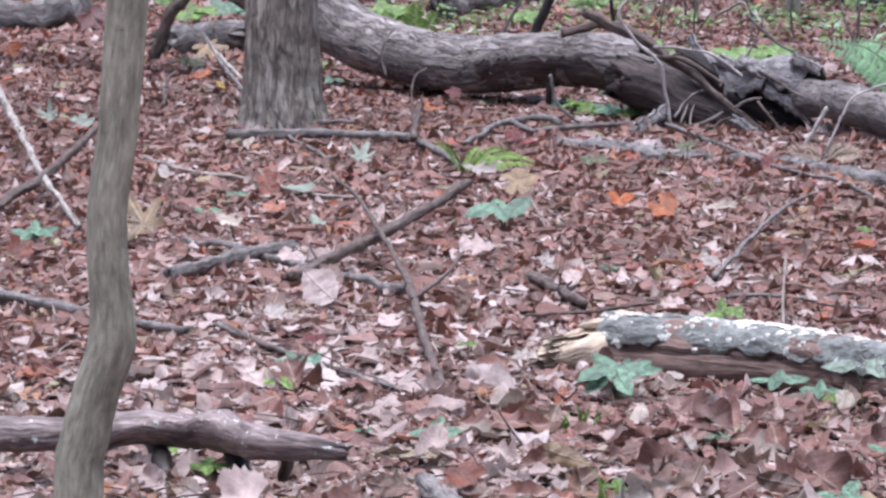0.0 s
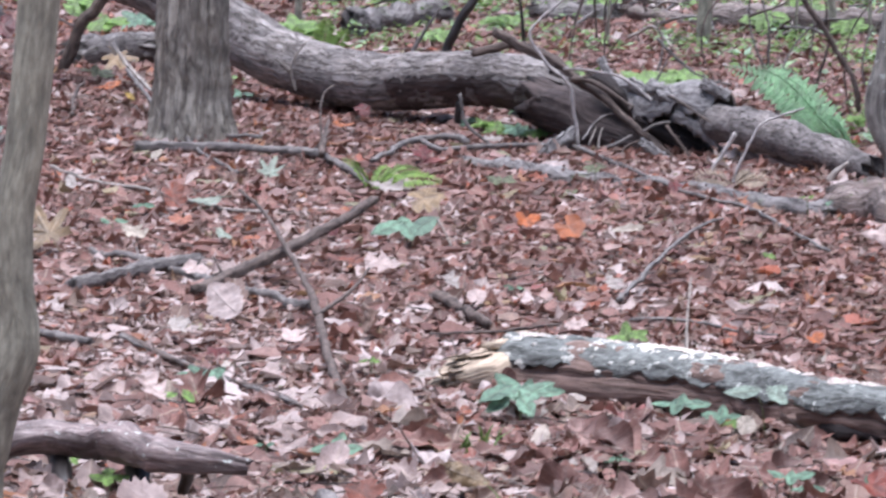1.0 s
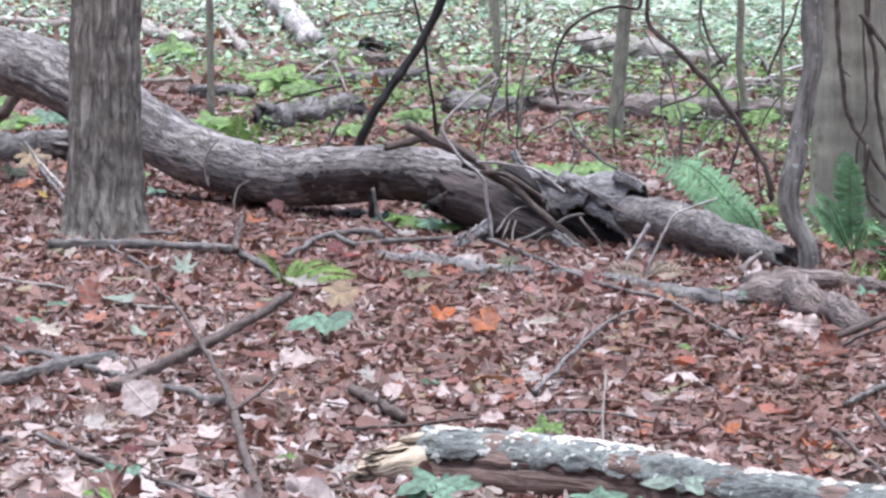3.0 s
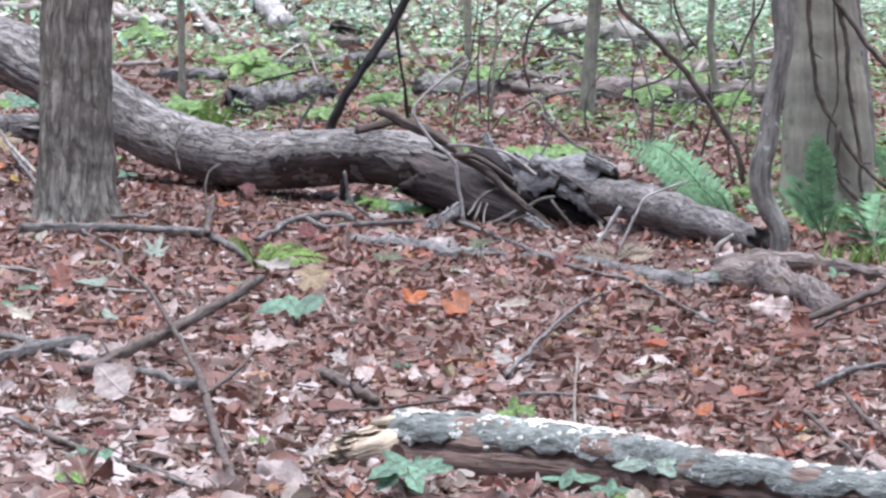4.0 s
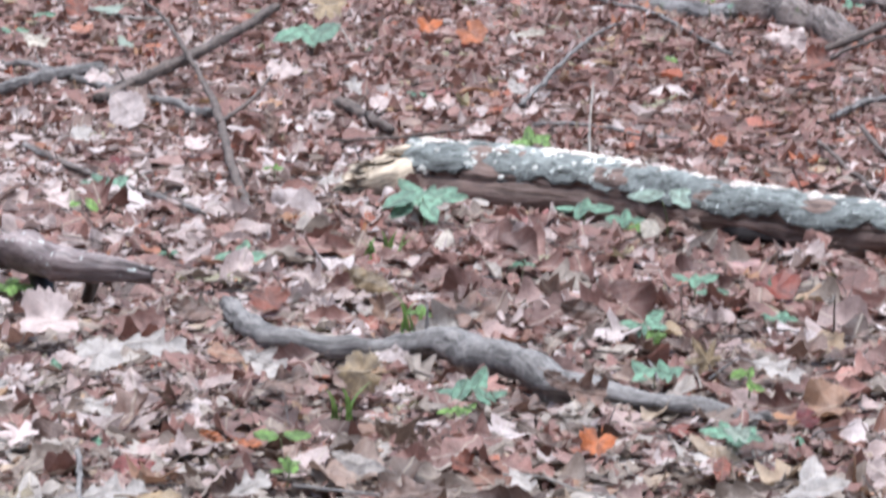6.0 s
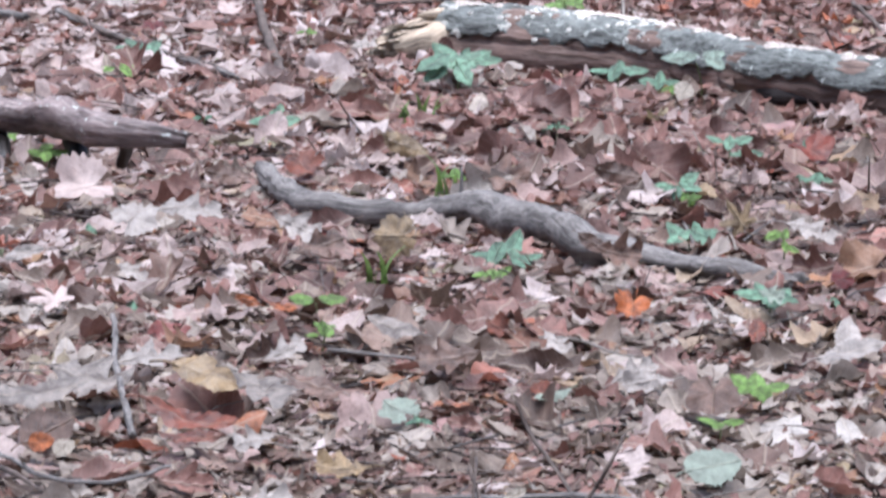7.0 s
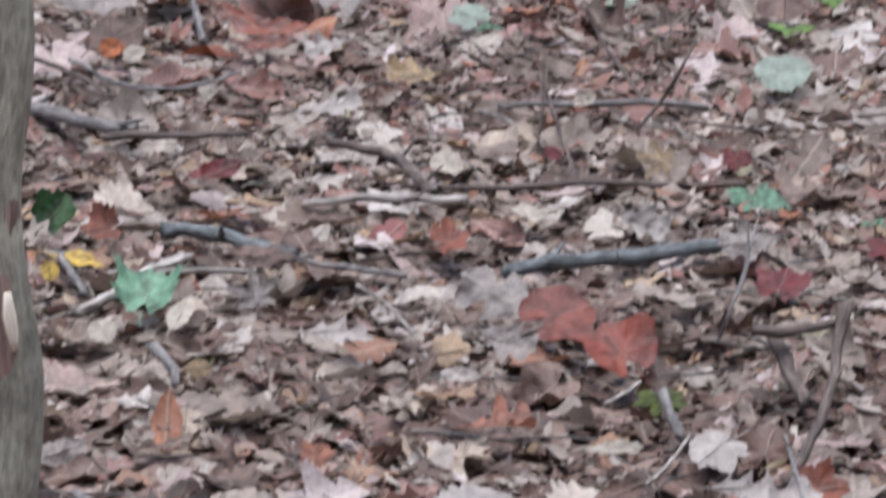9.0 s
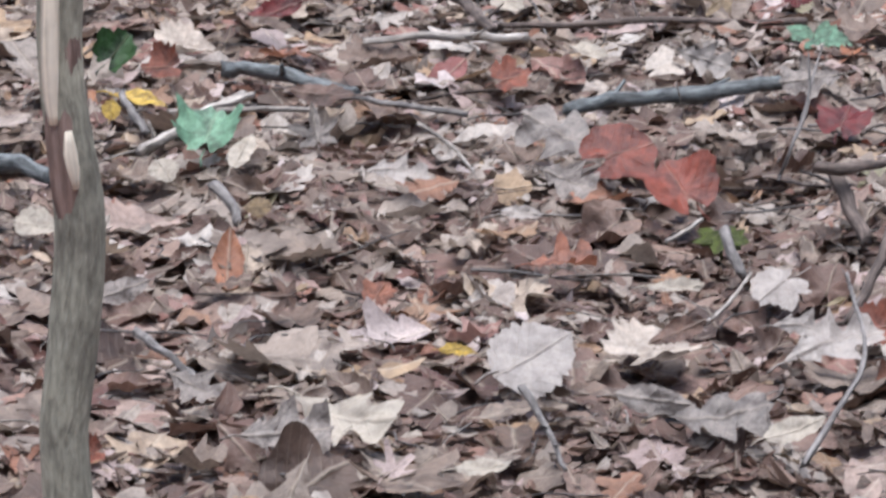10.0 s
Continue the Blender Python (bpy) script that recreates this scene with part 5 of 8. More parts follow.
stick("dead_branch", [(1.227, 24.981, 0.012), (1.337, 24.970, 0.068), (1.480, 25.979, 0.012)], 0.0070, 0.0037, BARK_OLD, "grey dead stick in the undergrowth", "branch")
stick("dead_branch", [(1.227, 24.433, 0.013), (1.270, 24.020, 0.065), (1.349, 24.387, 0.040)], 0.0093, 0.0035, BARK_PALE, "thin dead branch of a brush heap", "branch")
stick("dead_branch", [(2.115, 24.204, 0.011), (2.181, 24.273, 0.050), (2.165, 23.750, 0.087)], 0.0062, 0.0034, BARK_GREY, "thin dead branch of a brush heap", "branch")
stick("dead_branch", [(1.728, 24.274, 0.014), (1.788, 24.337, 0.058), (1.720, 23.198, 0.036)], 0.0094, 0.0033, BARK_PALE, "thin dead branch of a brush heap", "branch")
stick("dead_branch", [(1.270, 24.266, 0.010), (1.455, 25.089, 0.048), (1.384, 22.514, 0.036)], 0.0053, 0.0032, BARK_OLD, "thin dead branch of a brush heap", "branch")
stick("dead_branch", [(1.199, 23.423, 0.012), (1.285, 23.145, 0.064), (1.420, 23.830, 0.019)], 0.0080, 0.0034, BARK_OLD, "thin dead branch of a brush heap", "branch")
stick("dead_branch", [(1.417, 24.874, 0.011), (1.565, 25.039, 0.049), (1.558, 23.053, 0.085)], 0.0065, 0.0033, BARK_OLD, "grey dead stick in the undergrowth", "branch")
stick("dead_branch", [(0.903, 25.293, 0.013), (0.981, 25.525, 0.056), (0.926, 23.500, 0.070)], 0.0082, 0.0034, BARK_OLD, "thin dead branch of a brush heap", "branch")
stick("dead_branch", [(0.891, 25.084, 0.012), (1.002, 24.663, 0.061), (1.081, 23.650, 0.124)], 0.0081, 0.0034, BARK_PALE, "thin dead branch of a brush heap", "branch")
stick("dead_branch", [(0.398, 25.123, 0.011), (0.446, 24.414, 0.062), (0.500, 24.219, 0.070)], 0.0060, 0.0035, BARK_GREY, "pale dead twig in the undergrowth", "branch")
stick("dead_branch", [(0.012, 26.827, 0.010), (0.076, 26.391, 0.050), (0.139, 26.541, 0.038)], 0.0053, 0.0038, BARK_OLD, "grey dead stick in the undergrowth", "branch")
stick("dead_branch", [(0.014, 25.280, 0.010), (0.074, 25.434, 0.051), (0.091, 24.617, 0.106)], 0.0052, 0.0035, BARK_PALE, "thin dead branch of a brush heap", "branch")
stick("dead_branch", [(0.047, 25.307, 0.014), (0.109, 25.700, 0.041), (0.129, 25.765, 0.042)], 0.0102, 0.0037, BARK_PALE, "thin dead branch of a brush heap", "branch")
stick("dead_branch", [(0.233, 26.516, 0.010), (0.321, 25.910, 0.054), (0.409, 25.567, 0.071)], 0.0054, 0.0037, BARK_GREY, "thin dead branch of a brush heap", "branch")
stick("dead_branch", [(0.408, 25.804, 0.010), (0.462, 25.836, 0.032), (0.486, 24.585, 0.067)], 0.0051, 0.0035, BARK_OLD, "thin dead branch of a brush heap", "branch")
stick("dead_branch", [(0.249, 26.803, 0.011), (0.317, 26.771, 0.046), (0.376, 26.788, 0.046)], 0.0068, 0.0038, BARK_GREY, "grey dead stick in the undergrowth", "branch")
stick("dead_branch", [(0.050, 26.539, 0.011), (0.181, 26.492, 0.045), (0.312, 26.953, 0.019)], 0.0062, 0.0039, BARK_GREY, "grey dead stick in the undergrowth", "branch")
stick("dead_branch", [(0.283, 25.727, 0.012), (0.371, 25.533, 0.048), (0.455, 25.431, 0.054)], 0.0080, 0.0036, BARK_OLD, "grey dead stick in the undergrowth", "branch")
stick("dead_branch", [(0.195, 26.012, 0.013), (0.302, 26.591, 0.041), (0.335, 24.061, 0.073)], 0.0093, 0.0034, BARK_PALE, "grey dead stick in the undergrowth", "branch")
stick("log", [(0.480, 27.670, 0.043), (0.572, 27.832, 0.034)], 0.0459, 0.0351, WOOD_DARK, "dark rotten stub of a log", "log")
stick("dry_stalk", [(-0.173, 18.593, 0.127), (-0.187, 18.593, 0.184), (-0.173, 18.593, 0.233), (-0.141, 18.593, 0.281)], 0.0044, 0.0026, BARK_PALE, "thin pale dry stalk against the trunk", "stalk")
stick("dry_stalk", [(-0.191, 18.593, 0.187), (-0.217, 18.593, 0.210), (-0.240, 18.593, 0.228)], 0.0079, 0.0026, BARK_PALE, "pale curled dry leaf stalk against the trunk", "stalk")
stick("dry_stalk", [(-0.081, 18.399, -0.047), (-0.092, 18.399, 0.041), (-0.084, 18.399, 0.129), (-0.046, 18.399, 0.163)], 0.0044, 0.0026, BARK_PALE, "thin pale dry stalk by the trunk", "stalk")

# thin bare twigs that stand among the herbs
twig_rng = random.Random(77)
for k in range(18):
    bx, by = twig_rng.uniform(0.75, 2.05), twig_rng.uniform(19.2, 23.5)
    hgt, lean, bow = twig_rng.uniform(0.18, 0.62), twig_rng.uniform(-0.16, 0.16), twig_rng.uniform(-0.06, 0.06)
    stick("twig", [(bx, by, -0.03), (bx + lean * 0.3 + bow, by, hgt * 0.35), (bx + lean * 0.65 + bow, by + 0.03, hgt * 0.7), (bx + lean, by, hgt)], twig_rng.uniform(0.0035, 0.0055), 0.0020,
          twig_rng.choice((BARK_DARK, BARK_DARK, BARK_GREY)), "thin bare twig standing among green herbs", "twig")

# ferns
fern((1.514, 17.816, 0.000), [(1.125, 17.816, 0.278), (1.209, 17.966, 0.255), (1.244, 18.116, 0.260), (1.412, 17.716, 0.138), (1.302, 17.716, 0.150)], "light green fern with long feathery fronds", wide=0.62)
fern((1.751, 17.621, 0.000), [(1.720, 17.601, 0.313), (1.736, 17.591, 0.290), (1.635, 17.571, 0.188), (1.611, 17.541, 0.152), (1.807, 17.521, 0.119)], "bright green fern before the beech", wide=0.55)
fern((1.889, 17.492, 0.000), [(1.767, 17.292, 0.106), (2.005, 17.492, 0.096), (1.935, 17.692, 0.130), (1.768, 17.292, 0.048), (1.983, 17.292, -0.002)], "pale green fern at the foot of the beech")
fern((2.115, 18.917, 0.000), [(2.050, 18.917, 0.171), (2.167, 18.917, 0.189)], "bright green fern beside the beech", wide=0.60)
fern((-0.110, 19.800, 0.000), [(-0.010, 19.760, 0.235), (-0.080, 19.800, 0.270), (-0.190, 19.780, 0.240)], "small yellow-green fern behind the fallen trunk", wide=0.60)
fern((0.066, 16.714, 0.000), [(-0.017, 16.614, 0.093), (0.256, 16.714, 0.026), (0.194, 16.814, 0.052), (0.106, 16.764, 0.063), (0.144, 16.614, 0.039)], "low yellow-green fern on dry leaves", wide=0.50)
fern((0.627, 19.306, 0.000), [(0.517, 19.306, -0.002), (0.719, 19.306, -0.012), (0.640, 19.406, 0.044)], "small green fern under the fallen trunk")
fern((1.102, 16.973, 0.000), [(0.986, 16.923, 0.023), (1.196, 16.923, 0.019), (1.143, 16.973, 0.038)], "pale dry fern frond flat on leaves")

# green plants
seedling((0.147, 15.305, 0.000), 0.168, 0.061, 4, "ovate", GREEN_TEAL, "low plant with three broad blue-green leaflets")
seedling((0.621, 13.172, 0.000), 0.107, 0.063, 5, "ovate", GREEN_FRESH, "bright green low plant behind the lichen log")
seedling((1.056, 14.936, 0.000), 0.057, 0.040, 2, "ovate", GREEN_FRESH, "tiny bright green plant")
seedling((1.244, 16.109, 0.000), 0.046, 0.086, 2, "ovate", GREEN_FRESH, "upright green seedling rooted in dry litter")
seedling((1.304, 16.138, 0.000), 0.046, 0.062, 2, "ovate", GREEN_TEAL, "upright blue-green seedling rooted in dry litter")
seedling((-0.354, 19.306, 0.000), 0.073, 0.084, 3, "ovate", GREEN_TEAL, "small blue-green plant by the standing tree")
seedling((0.300, 15.300, 0.000), 0.035, 0.018, 2, "ovate", GREEN_TEAL, "tiny seedling rooted in dry litter")
seedling((0.395, 14.268, 0.000), 0.035, 0.019, 2, "ovate", GREEN_TEAL, "tiny seedling rooted in dry litter")
seedling((0.614, 16.475, 0.000), 0.047, 0.047, 3, "ovate", GREEN_DULL, "dull green seedling rooted in dry litter")
seedling((0.422, 16.643, 0.000), 0.095, 0.063, 4, "ovate", GREEN_DULL, "dull green low plant")
seedling((0.697, 16.966, 0.000), 0.065, 0.097, 5, "ovate", GREEN_DULL, "dull green bushy seedling")
seedling((1.650, 16.281, 0.000), 0.078, 0.047, 3, "ovate", GREEN_TEAL, "small blue-green plant on a rotten log")
seedling((1.609, 18.812, -0.000), 0.108, 0.072, 9, "ovate", GREEN_FRESH, "yellow-green bushy low plant")
seedling((2.175, 19.896, 0.000), 0.133, 0.133, 10, "ovate", GREEN_FRESH, "yellow-green bushy plant beside the beech")
seedling((2.027, 19.116, 0.000), 0.110, 0.066, 8, "ovate", GREEN_FRESH, "yellow-green low plant at the beech")
seedling((2.257, 21.397, 0.000), 0.102, 0.053, 6, "ovate", GREEN_TEAL, "pale green plant beside the beech")
seedling((1.526, 17.371, 0.000), 0.100, 0.066, 7, "ovate", GREEN_FRESH, "yellow-green plant at the crooked sapling")
seedling((1.917, 23.094, 0.000), 0.132, 0.048, 6, "ovate", GREEN_FRESH, "yellow-green low plant before a log")
seedling((1.700, 22.853, 0.000), 0.152, 0.057, 7, "ovate", GREEN_FRESH, "yellow-green low plant before a log")
seedling((0.049, 12.679, 0.000), 0.048, 0.048, 3, "ovate", GREEN_FRESH, "small bright green seedling")
seedling((0.354, 12.049, 0.000), 0.208, 0.081, 7, "ovate", GREEN_TEAL, "blue-green lobed plant before the lichen log")
seedling((0.673, 11.966, 0.000), 0.115, 0.057, 4, "ovate", GREEN_TEAL, "blue-green plant before the lichen log")
seedling((0.753, 11.865, 0.000), 0.080, 0.045, 4, "ovate", GREEN_TEAL, "blue-green plant before the lichen log")
seedling((0.831, 11.758, 0.000), 0.135, 0.124, 3, "ovate", GREEN_PALE, "pale blue-green sprig with large leaves")
seedling((0.779, 11.840, -0.000), 0.045, 0.034, 4, "ovate", GREEN_FRESH, "small bright green plant")
seedling((-0.300, 12.445, 0.000), 0.107, 0.036, 4, "ovate", GREEN_TEAL, "low blue-green plant rooted in dry litter")
seedling((-0.340, 12.176, 0.000), 0.093, 0.030, 3, "ovate", GREEN_FRESH, "low yellow-green plant rooted in dry litter")
seedling((-0.011, 11.559, 0.000), 0.066, 0.024, 2, "ovate", GREEN_TEAL, "flat blue-green leaf plant")
seedling((0.305, 10.585, 0.000), 0.061, 0.053, 3, "ovate", GREEN_FRESH, "bright green seedling rooted in dry litter")
seedling((0.696, 10.427, 0.000), 0.080, 0.070, 5, "ovate", GREEN_TEAL, "upright blue-green seedling rooted in dry litter")
seedling((0.714, 10.395, 0.000), 0.040, 0.040, 3, "ovate", GREEN_FRESH, "bright green sprig rooted in dry litter")
seedling((0.368, 9.812, 0.000), 0.113, 0.038, 5, "ovate", GREEN_TEAL, "low plant with blue-green leaflets")
seedling((0.496, 9.918, 0.000), 0.057, 0.038, 2, "ovate", GREEN_TEAL, "broad blue-green leaf plant")
seedling((0.681, 9.904, 0.000), 0.105, 0.048, 4, "ovate", GREEN_TEAL, "low blue-green plant rooted in dry litter")
seedling((0.975, 10.977, 0.000), 0.053, 0.042, 4, "ovate", GREEN_TEAL, "small seedling rooted in dry litter")
seedling((0.960, 10.630, 0.000), 0.061, 0.031, 4, "ovate", GREEN_TEAL, "small seedling rooted in dry litter")
seedling((0.858, 10.975, 0.000), 0.063, 0.027, 3, "ovate", GREEN_TEAL, "small seedling rooted in dry litter")
seedling((0.523, 11.492, 0.000), 0.055, 0.022, 2, "ovate", GREEN_TEAL, "small seedling rooted in dry litter")
seedling((-0.329, 10.128, 0.000), 0.039, 0.021, 2, "ovate", GREEN_TEAL, "small seedling rooted in dry litter")
seedling((-0.157, 11.503, 0.000), 0.044, 0.022, 2, "ovate", GREEN_TEAL, "small seedling rooted in dry litter")
seedling((-0.438, 10.948, 0.000), 0.073, 0.036, 4, "ovate", GREEN_FRESH, "bright green seedling under the branch")
seedling((-0.524, 11.241, 0.000), 0.054, 0.028, 3, "ovate", GREEN_FRESH, "bright green seedling under the branch")
seedling((-0.250, 9.332, -0.000), 0.054, 0.022, 3, "ovate", GREEN_TEAL, "low seedling rooted in dry litter")
seedling((-0.338, 10.123, 0.000), 0.043, 0.025, 2, "ovate", GREEN_TEAL, "low seedling rooted in dry litter")
seedling((0.051, 9.378, 0.000), 0.081, 0.027, 2, "ovate", GREEN_FRESH, "long-leaved green seedling rooted in dry litter")
seedling((0.058, 9.097, 0.000), 0.053, 0.039, 5, "ovate", GREEN_FRESH, "yellow-green bushy seedling rooted in dry litter")
seedling((0.339, 9.616, 0.000), 0.065, 0.028, 4, "ovate", GREEN_FRESH, "low green seedling rooted in dry litter")
seedling((0.772, 9.364, 0.000), 0.099, 0.045, 5, "ovate", GREEN_TEAL, "blue-green seedling rooted in dry litter")
seedling((0.874, 9.388, 0.000), 0.045, 0.022, 2, "ovate", GREEN_TEAL, "small seedling rooted in dry litter")
seedling((0.705, 9.952, 0.000), 0.067, 0.057, 5, "ovate", GREEN_TEAL, "upright blue-green seedling rooted in dry litter")
seedling((0.834, 9.833, 0.000), 0.057, 0.076, 5, "ovate", GREEN_FRESH, "bright green sprig rooted in dry litter")
seedling((0.695, 8.612, 0.000), 0.092, 0.033, 5, "ovate", GREEN_FRESH, "low green seedling rooted in dry litter")
seedling((0.623, 8.374, 0.000), 0.065, 0.018, 3, "ovate", GREEN_FRESH, "low green seedling rooted in dry litter")
seedling((0.189, 8.320, 0.000), 0.040, 0.040, 3, "ovate", GREEN_TEAL, "small upright blue-green seedling")
seedling((0.532, 11.529, 0.000), 0.055, 0.022, 3, "ovate", GREEN_TEAL, "small seedling rooted in dry litter")
seedling((0.838, 11.105, 0.000), 0.096, 0.032, 3, "ovate", GREEN_TEAL, "low seedling rooted in dry litter")
seedling((0.947, 10.645, 0.000), 0.061, 0.031, 4, "ovate", GREEN_TEAL, "small seedling rooted in dry litter")
seedling((-0.453, 9.091, 0.000), 0.053, 0.021, 3, "ovate", GREEN_TEAL, "low seedling rooted in dry litter")
seedling((-0.481, 9.868, 0.000), 0.038, 0.028, 3, "ovate", GREEN_DULL, "dull green seedling rooted in dry litter")
seedling((-0.396, 8.249, 0.000), 0.024, 0.021, 3, "ovate", GREEN_DULL, "tiny seedling rooted in dry litter")
seedling((0.498, 7.237, 0.000), 0.078, 0.032, 5, "ovate", GREEN_TEAL, "pale blue-green seedling rooted in dry litter")
seedling((0.634, 7.096, 0.000), 0.035, 0.028, 3, "ovate", GREEN_TEAL, "small seedling rooted in dry litter")
seedling((0.328, 6.260, 0.000), 0.080, 0.022, 18, "ovate", MOSS, "low tuft of green moss")
seedling((0.497, 7.185, 0.000), 0.077, 0.032, 4, "ovate", GREEN_TEAL, "blue-green seedling on a thin stem")
seedling((-1.040, 15.074, 0.000), 0.187, 0.049, 6, "ovate", GREEN_TEAL, "blue-green low plant rooted in dry litter")
seedling((0.524, 11.357, 0.000), 0.054, 0.022, 3, "ovate", GREEN_TEAL, "small seedling rooted in dry litter")
seedling((-0.621, 15.582, 0.000), 0.074, 0.036, 2, "ovate", GREEN_TEAL, "small blue-green plant rooted in dry litter")
seedling((-0.019, 11.435, 0.000), 0.088, 0.022, 2, "ovate", GREEN_TEAL, "flat blue-green seedling rooted in dry litter")
seedling((0.402, 14.243, 0.000), 0.054, 0.022, 2, "ovate", GREEN_TEAL, "small seedling rooted in dry litter")
seedling((-0.464, 11.056, 0.000), 0.064, 0.032, 3, "ovate", GREEN_FRESH, "bright green seedling under the branch")
for hx, hy, hw, hh in ((0.05, 25.10, 0.30, 0.10), (0.16, 24.68, 0.26, 0.07), (-0.22, 22.66, 0.26, 0.07), (1.82, 24.02, 0.26, 0.12), (0.32, 22.46, 0.20, 0.05), (0.59, 23.31, 0.22, 0.06),
                       (1.01, 24.05, 0.26, 0.13), (1.63, 23.30, 0.22, 0.10), (-0.41, 26.95, 0.30, 0.11), (1.93, 23.05, 0.20, 0.08), (0.73, 20.85, 0.22, 0.04), (1.03, 20.50, 0.24, 0.05), (1.16, 20.62, 0.22, 0.05)):
    seedling((hx, hy, 0.0), hw, hh, 14, "ovate", GREEN_FRESH, "leafy bright green herb among fallen logs")
seedling((-1.053, 23.290, 0.0), 0.26, 0.13, 12, "ovate", GREEN_FRESH, "leafy bright green herb under the big trunk")
seedling((-0.930, 22.630, 0.0), 0.22, 0.08, 10, "ovate", GREEN_FRESH, "leafy bright green herb under the big trunk")
seedling((-0.810, 23.000, 0.0), 0.22, 0.06, 10, "ovate", GREEN_TEAL, "low blue-green herb under the big trunk")
seedling((-0.875, 20.420, 0.0), 0.12, 0.07, 5, "ovate", GREEN_DULL, "dull green seedling by the rotten log")
seedling((-0.560, 16.050, 0.0), 0.06, 0.03, 3, "ovate", GREEN_TEAL, "small blue-green seedling rooted in dry litter")
seedling((0.422, 18.638, 0.0), 0.130, 0.050, 9, "ovate", GREEN_FRESH, "yellow-green low herb behind the fallen trunk")
seedling((0.472, 18.516, 0.0), 0.140, 0.050, 10, "ovate", GREEN_FRESH, "yellow-green low herb behind the fallen trunk")
seedling((0.529, 18.455, 0.0), 0.140, 0.045, 10, "ovate", GREEN_TEAL, "blue-green low herb behind the fallen trunk")
seedling((0.585, 18.395, 0.0), 0.120, 0.045, 9, "ovate", GREEN_FRESH, "yellow-green low herb behind the fallen trunk")
seedling((0.369, 18.803, 0.0), 0.100, 0.040, 7, "ovate", GREEN_TEAL, "blue-green low herb behind the fallen trunk")
grass_tuft((0.232, 11.565, 0.000), 0.033, 0.066, 5, GREEN_FRESH, "small tuft of bright grass")
grass_tuft((0.283, 11.606, 0.000), 0.044, 0.067, 5, GREEN_FRESH, "small tuft of bright grass")
grass_tuft((0.150, 9.675, 0.000), 0.037, 0.093, 5, GREEN_FRESH, "upright bright grass blades")
grass_tuft((0.285, 10.557, 0.000), 0.051, 0.111, 6, GREEN_FRESH, "upright green grass blades")
grass_tuft((0.715, 10.385, 0.000), 0.030, 0.060, 4, GREEN_FRESH, "short grass tuft in dry litter")
grass_tuft((1.747, 16.929, 0.000), 0.194, 0.097, 26, GREEN_FRESH, "green grass by the rotten log")
grass_tuft((1.819, 16.842, 0.000), 0.194, 0.113, 26, GREEN_FRESH, "green grass by the rotten log")

# leaves that stand out from the litter
fallen_leaf("blunt", (0.573, 15.379, 0.020), 0.106, 310, 40, LEAF_ORANGE, "bright orange fallen maple leaf")
fallen_leaf("broad", (0.471, 15.641, 0.020), 0.086, 271, 30, LEAF_ORANGE, "orange fallen maple leaf")
fallen_leaf("oval", (0.718, 15.402, 0.020), 0.097, 15, 25, LEAF_CREAM, "cream-coloured fallen leaf lying on dry litter")
fallen_leaf("round", (-0.281, 13.569, 0.020), 0.105, 138, 62, LEAF_BLUSH, "round pale pink fallen leaf standing on edge")
fallen_leaf("broad", (0.915, 16.666, 0.020), 0.060, 140, 35, LEAF_RED, "red fallen maple leaf")
fallen_leaf("oval", (0.008, 14.622, 0.020), 0.089, 184, 20, LEAF_RUSSET, "russet fallen leaf lying on dry litter")
fallen_leaf("oak", (0.091, 14.493, 0.020), 0.105, 174, 30, LEAF_PINKISH, "pale pinkish fallen oak leaf")
fallen_leaf("broad", (-0.042, 15.330, 0.020), 0.050, 315, 40, LEAF_RED, "small red fallen leaf")
fallen_leaf("broad", (0.211, 17.561, 0.020), 0.084, 300, 30, LEAF_RED, "dark red fallen leaf")
fallen_leaf("maple", (-0.225, 16.823, 0.020), 0.119, 70, 45, LEAF_MINT, "pale greenish fallen maple leaf")
fallen_leaf("oak", (1.364, 15.184, 0.020), 0.122, 1, 60, LEAF_PINKISH, "pale lobed oak leaf standing on edge")
fallen_leaf("broad", (1.413, 14.701, 0.020), 0.110, 199, 35, LEAF_RUSSET, "orange-brown fallen leaf lying on dry litter")
fallen_leaf("broad", (1.040, 13.180, 0.020), 0.056, 295, 25, LEAF_ORANGE, "small orange fallen leaf")
fallen_leaf("broad", (0.039, 19.056, 0.020), 0.073, 30, 40, LEAF_RED, "dark red fallen leaf")
fallen_leaf("oval", (-0.024, 18.535, 0.020), 0.078, -5, 20, LEAF_ORANGE, "orange-brown fallen leaf lying on dry litter")
fallen_leaf("broad", (1.028, 17.087, 0.020), 0.059, 200, 45, LEAF_RED, "red fallen leaf by the trunk")
fallen_leaf("broad", (-0.470, 16.001, 0.020), 0.076, 290, 35, LEAF_RUSSET, "russet fallen leaf lying on dry litter")
fallen_leaf("oak", (0.096, 16.450, 0.020), 0.110, -15, 30, LEAF_PALE, "pale fallen oak leaf")
fallen_leaf("broad", (-0.281, 12.822, 0.020), 0.061, 270, 20, LEAF_RED, "red-brown fallen leaf lying on dry litter")
fallen_leaf("oak", (0.166, 12.426, 0.020), 0.071, 5, 30, LEAF_PALE, "pale fallen oak leaf")
fallen_leaf("oak", (0.441, 18.062, 0.020), 0.069, 194, 30, LEAF_PALE, "pale fallen leaf lying on dry litter")
fallen_leaf("broad", (-1.307, 22.377, 0.020), 0.128, 300, 50, LEAF_RED, "dark red fallen maple leaf")
fallen_leaf("broad", (-1.036, 14.506, 0.020), 0.092, 40, 50, LEAF_RUSSET, "orange-red fallen maple leaf")
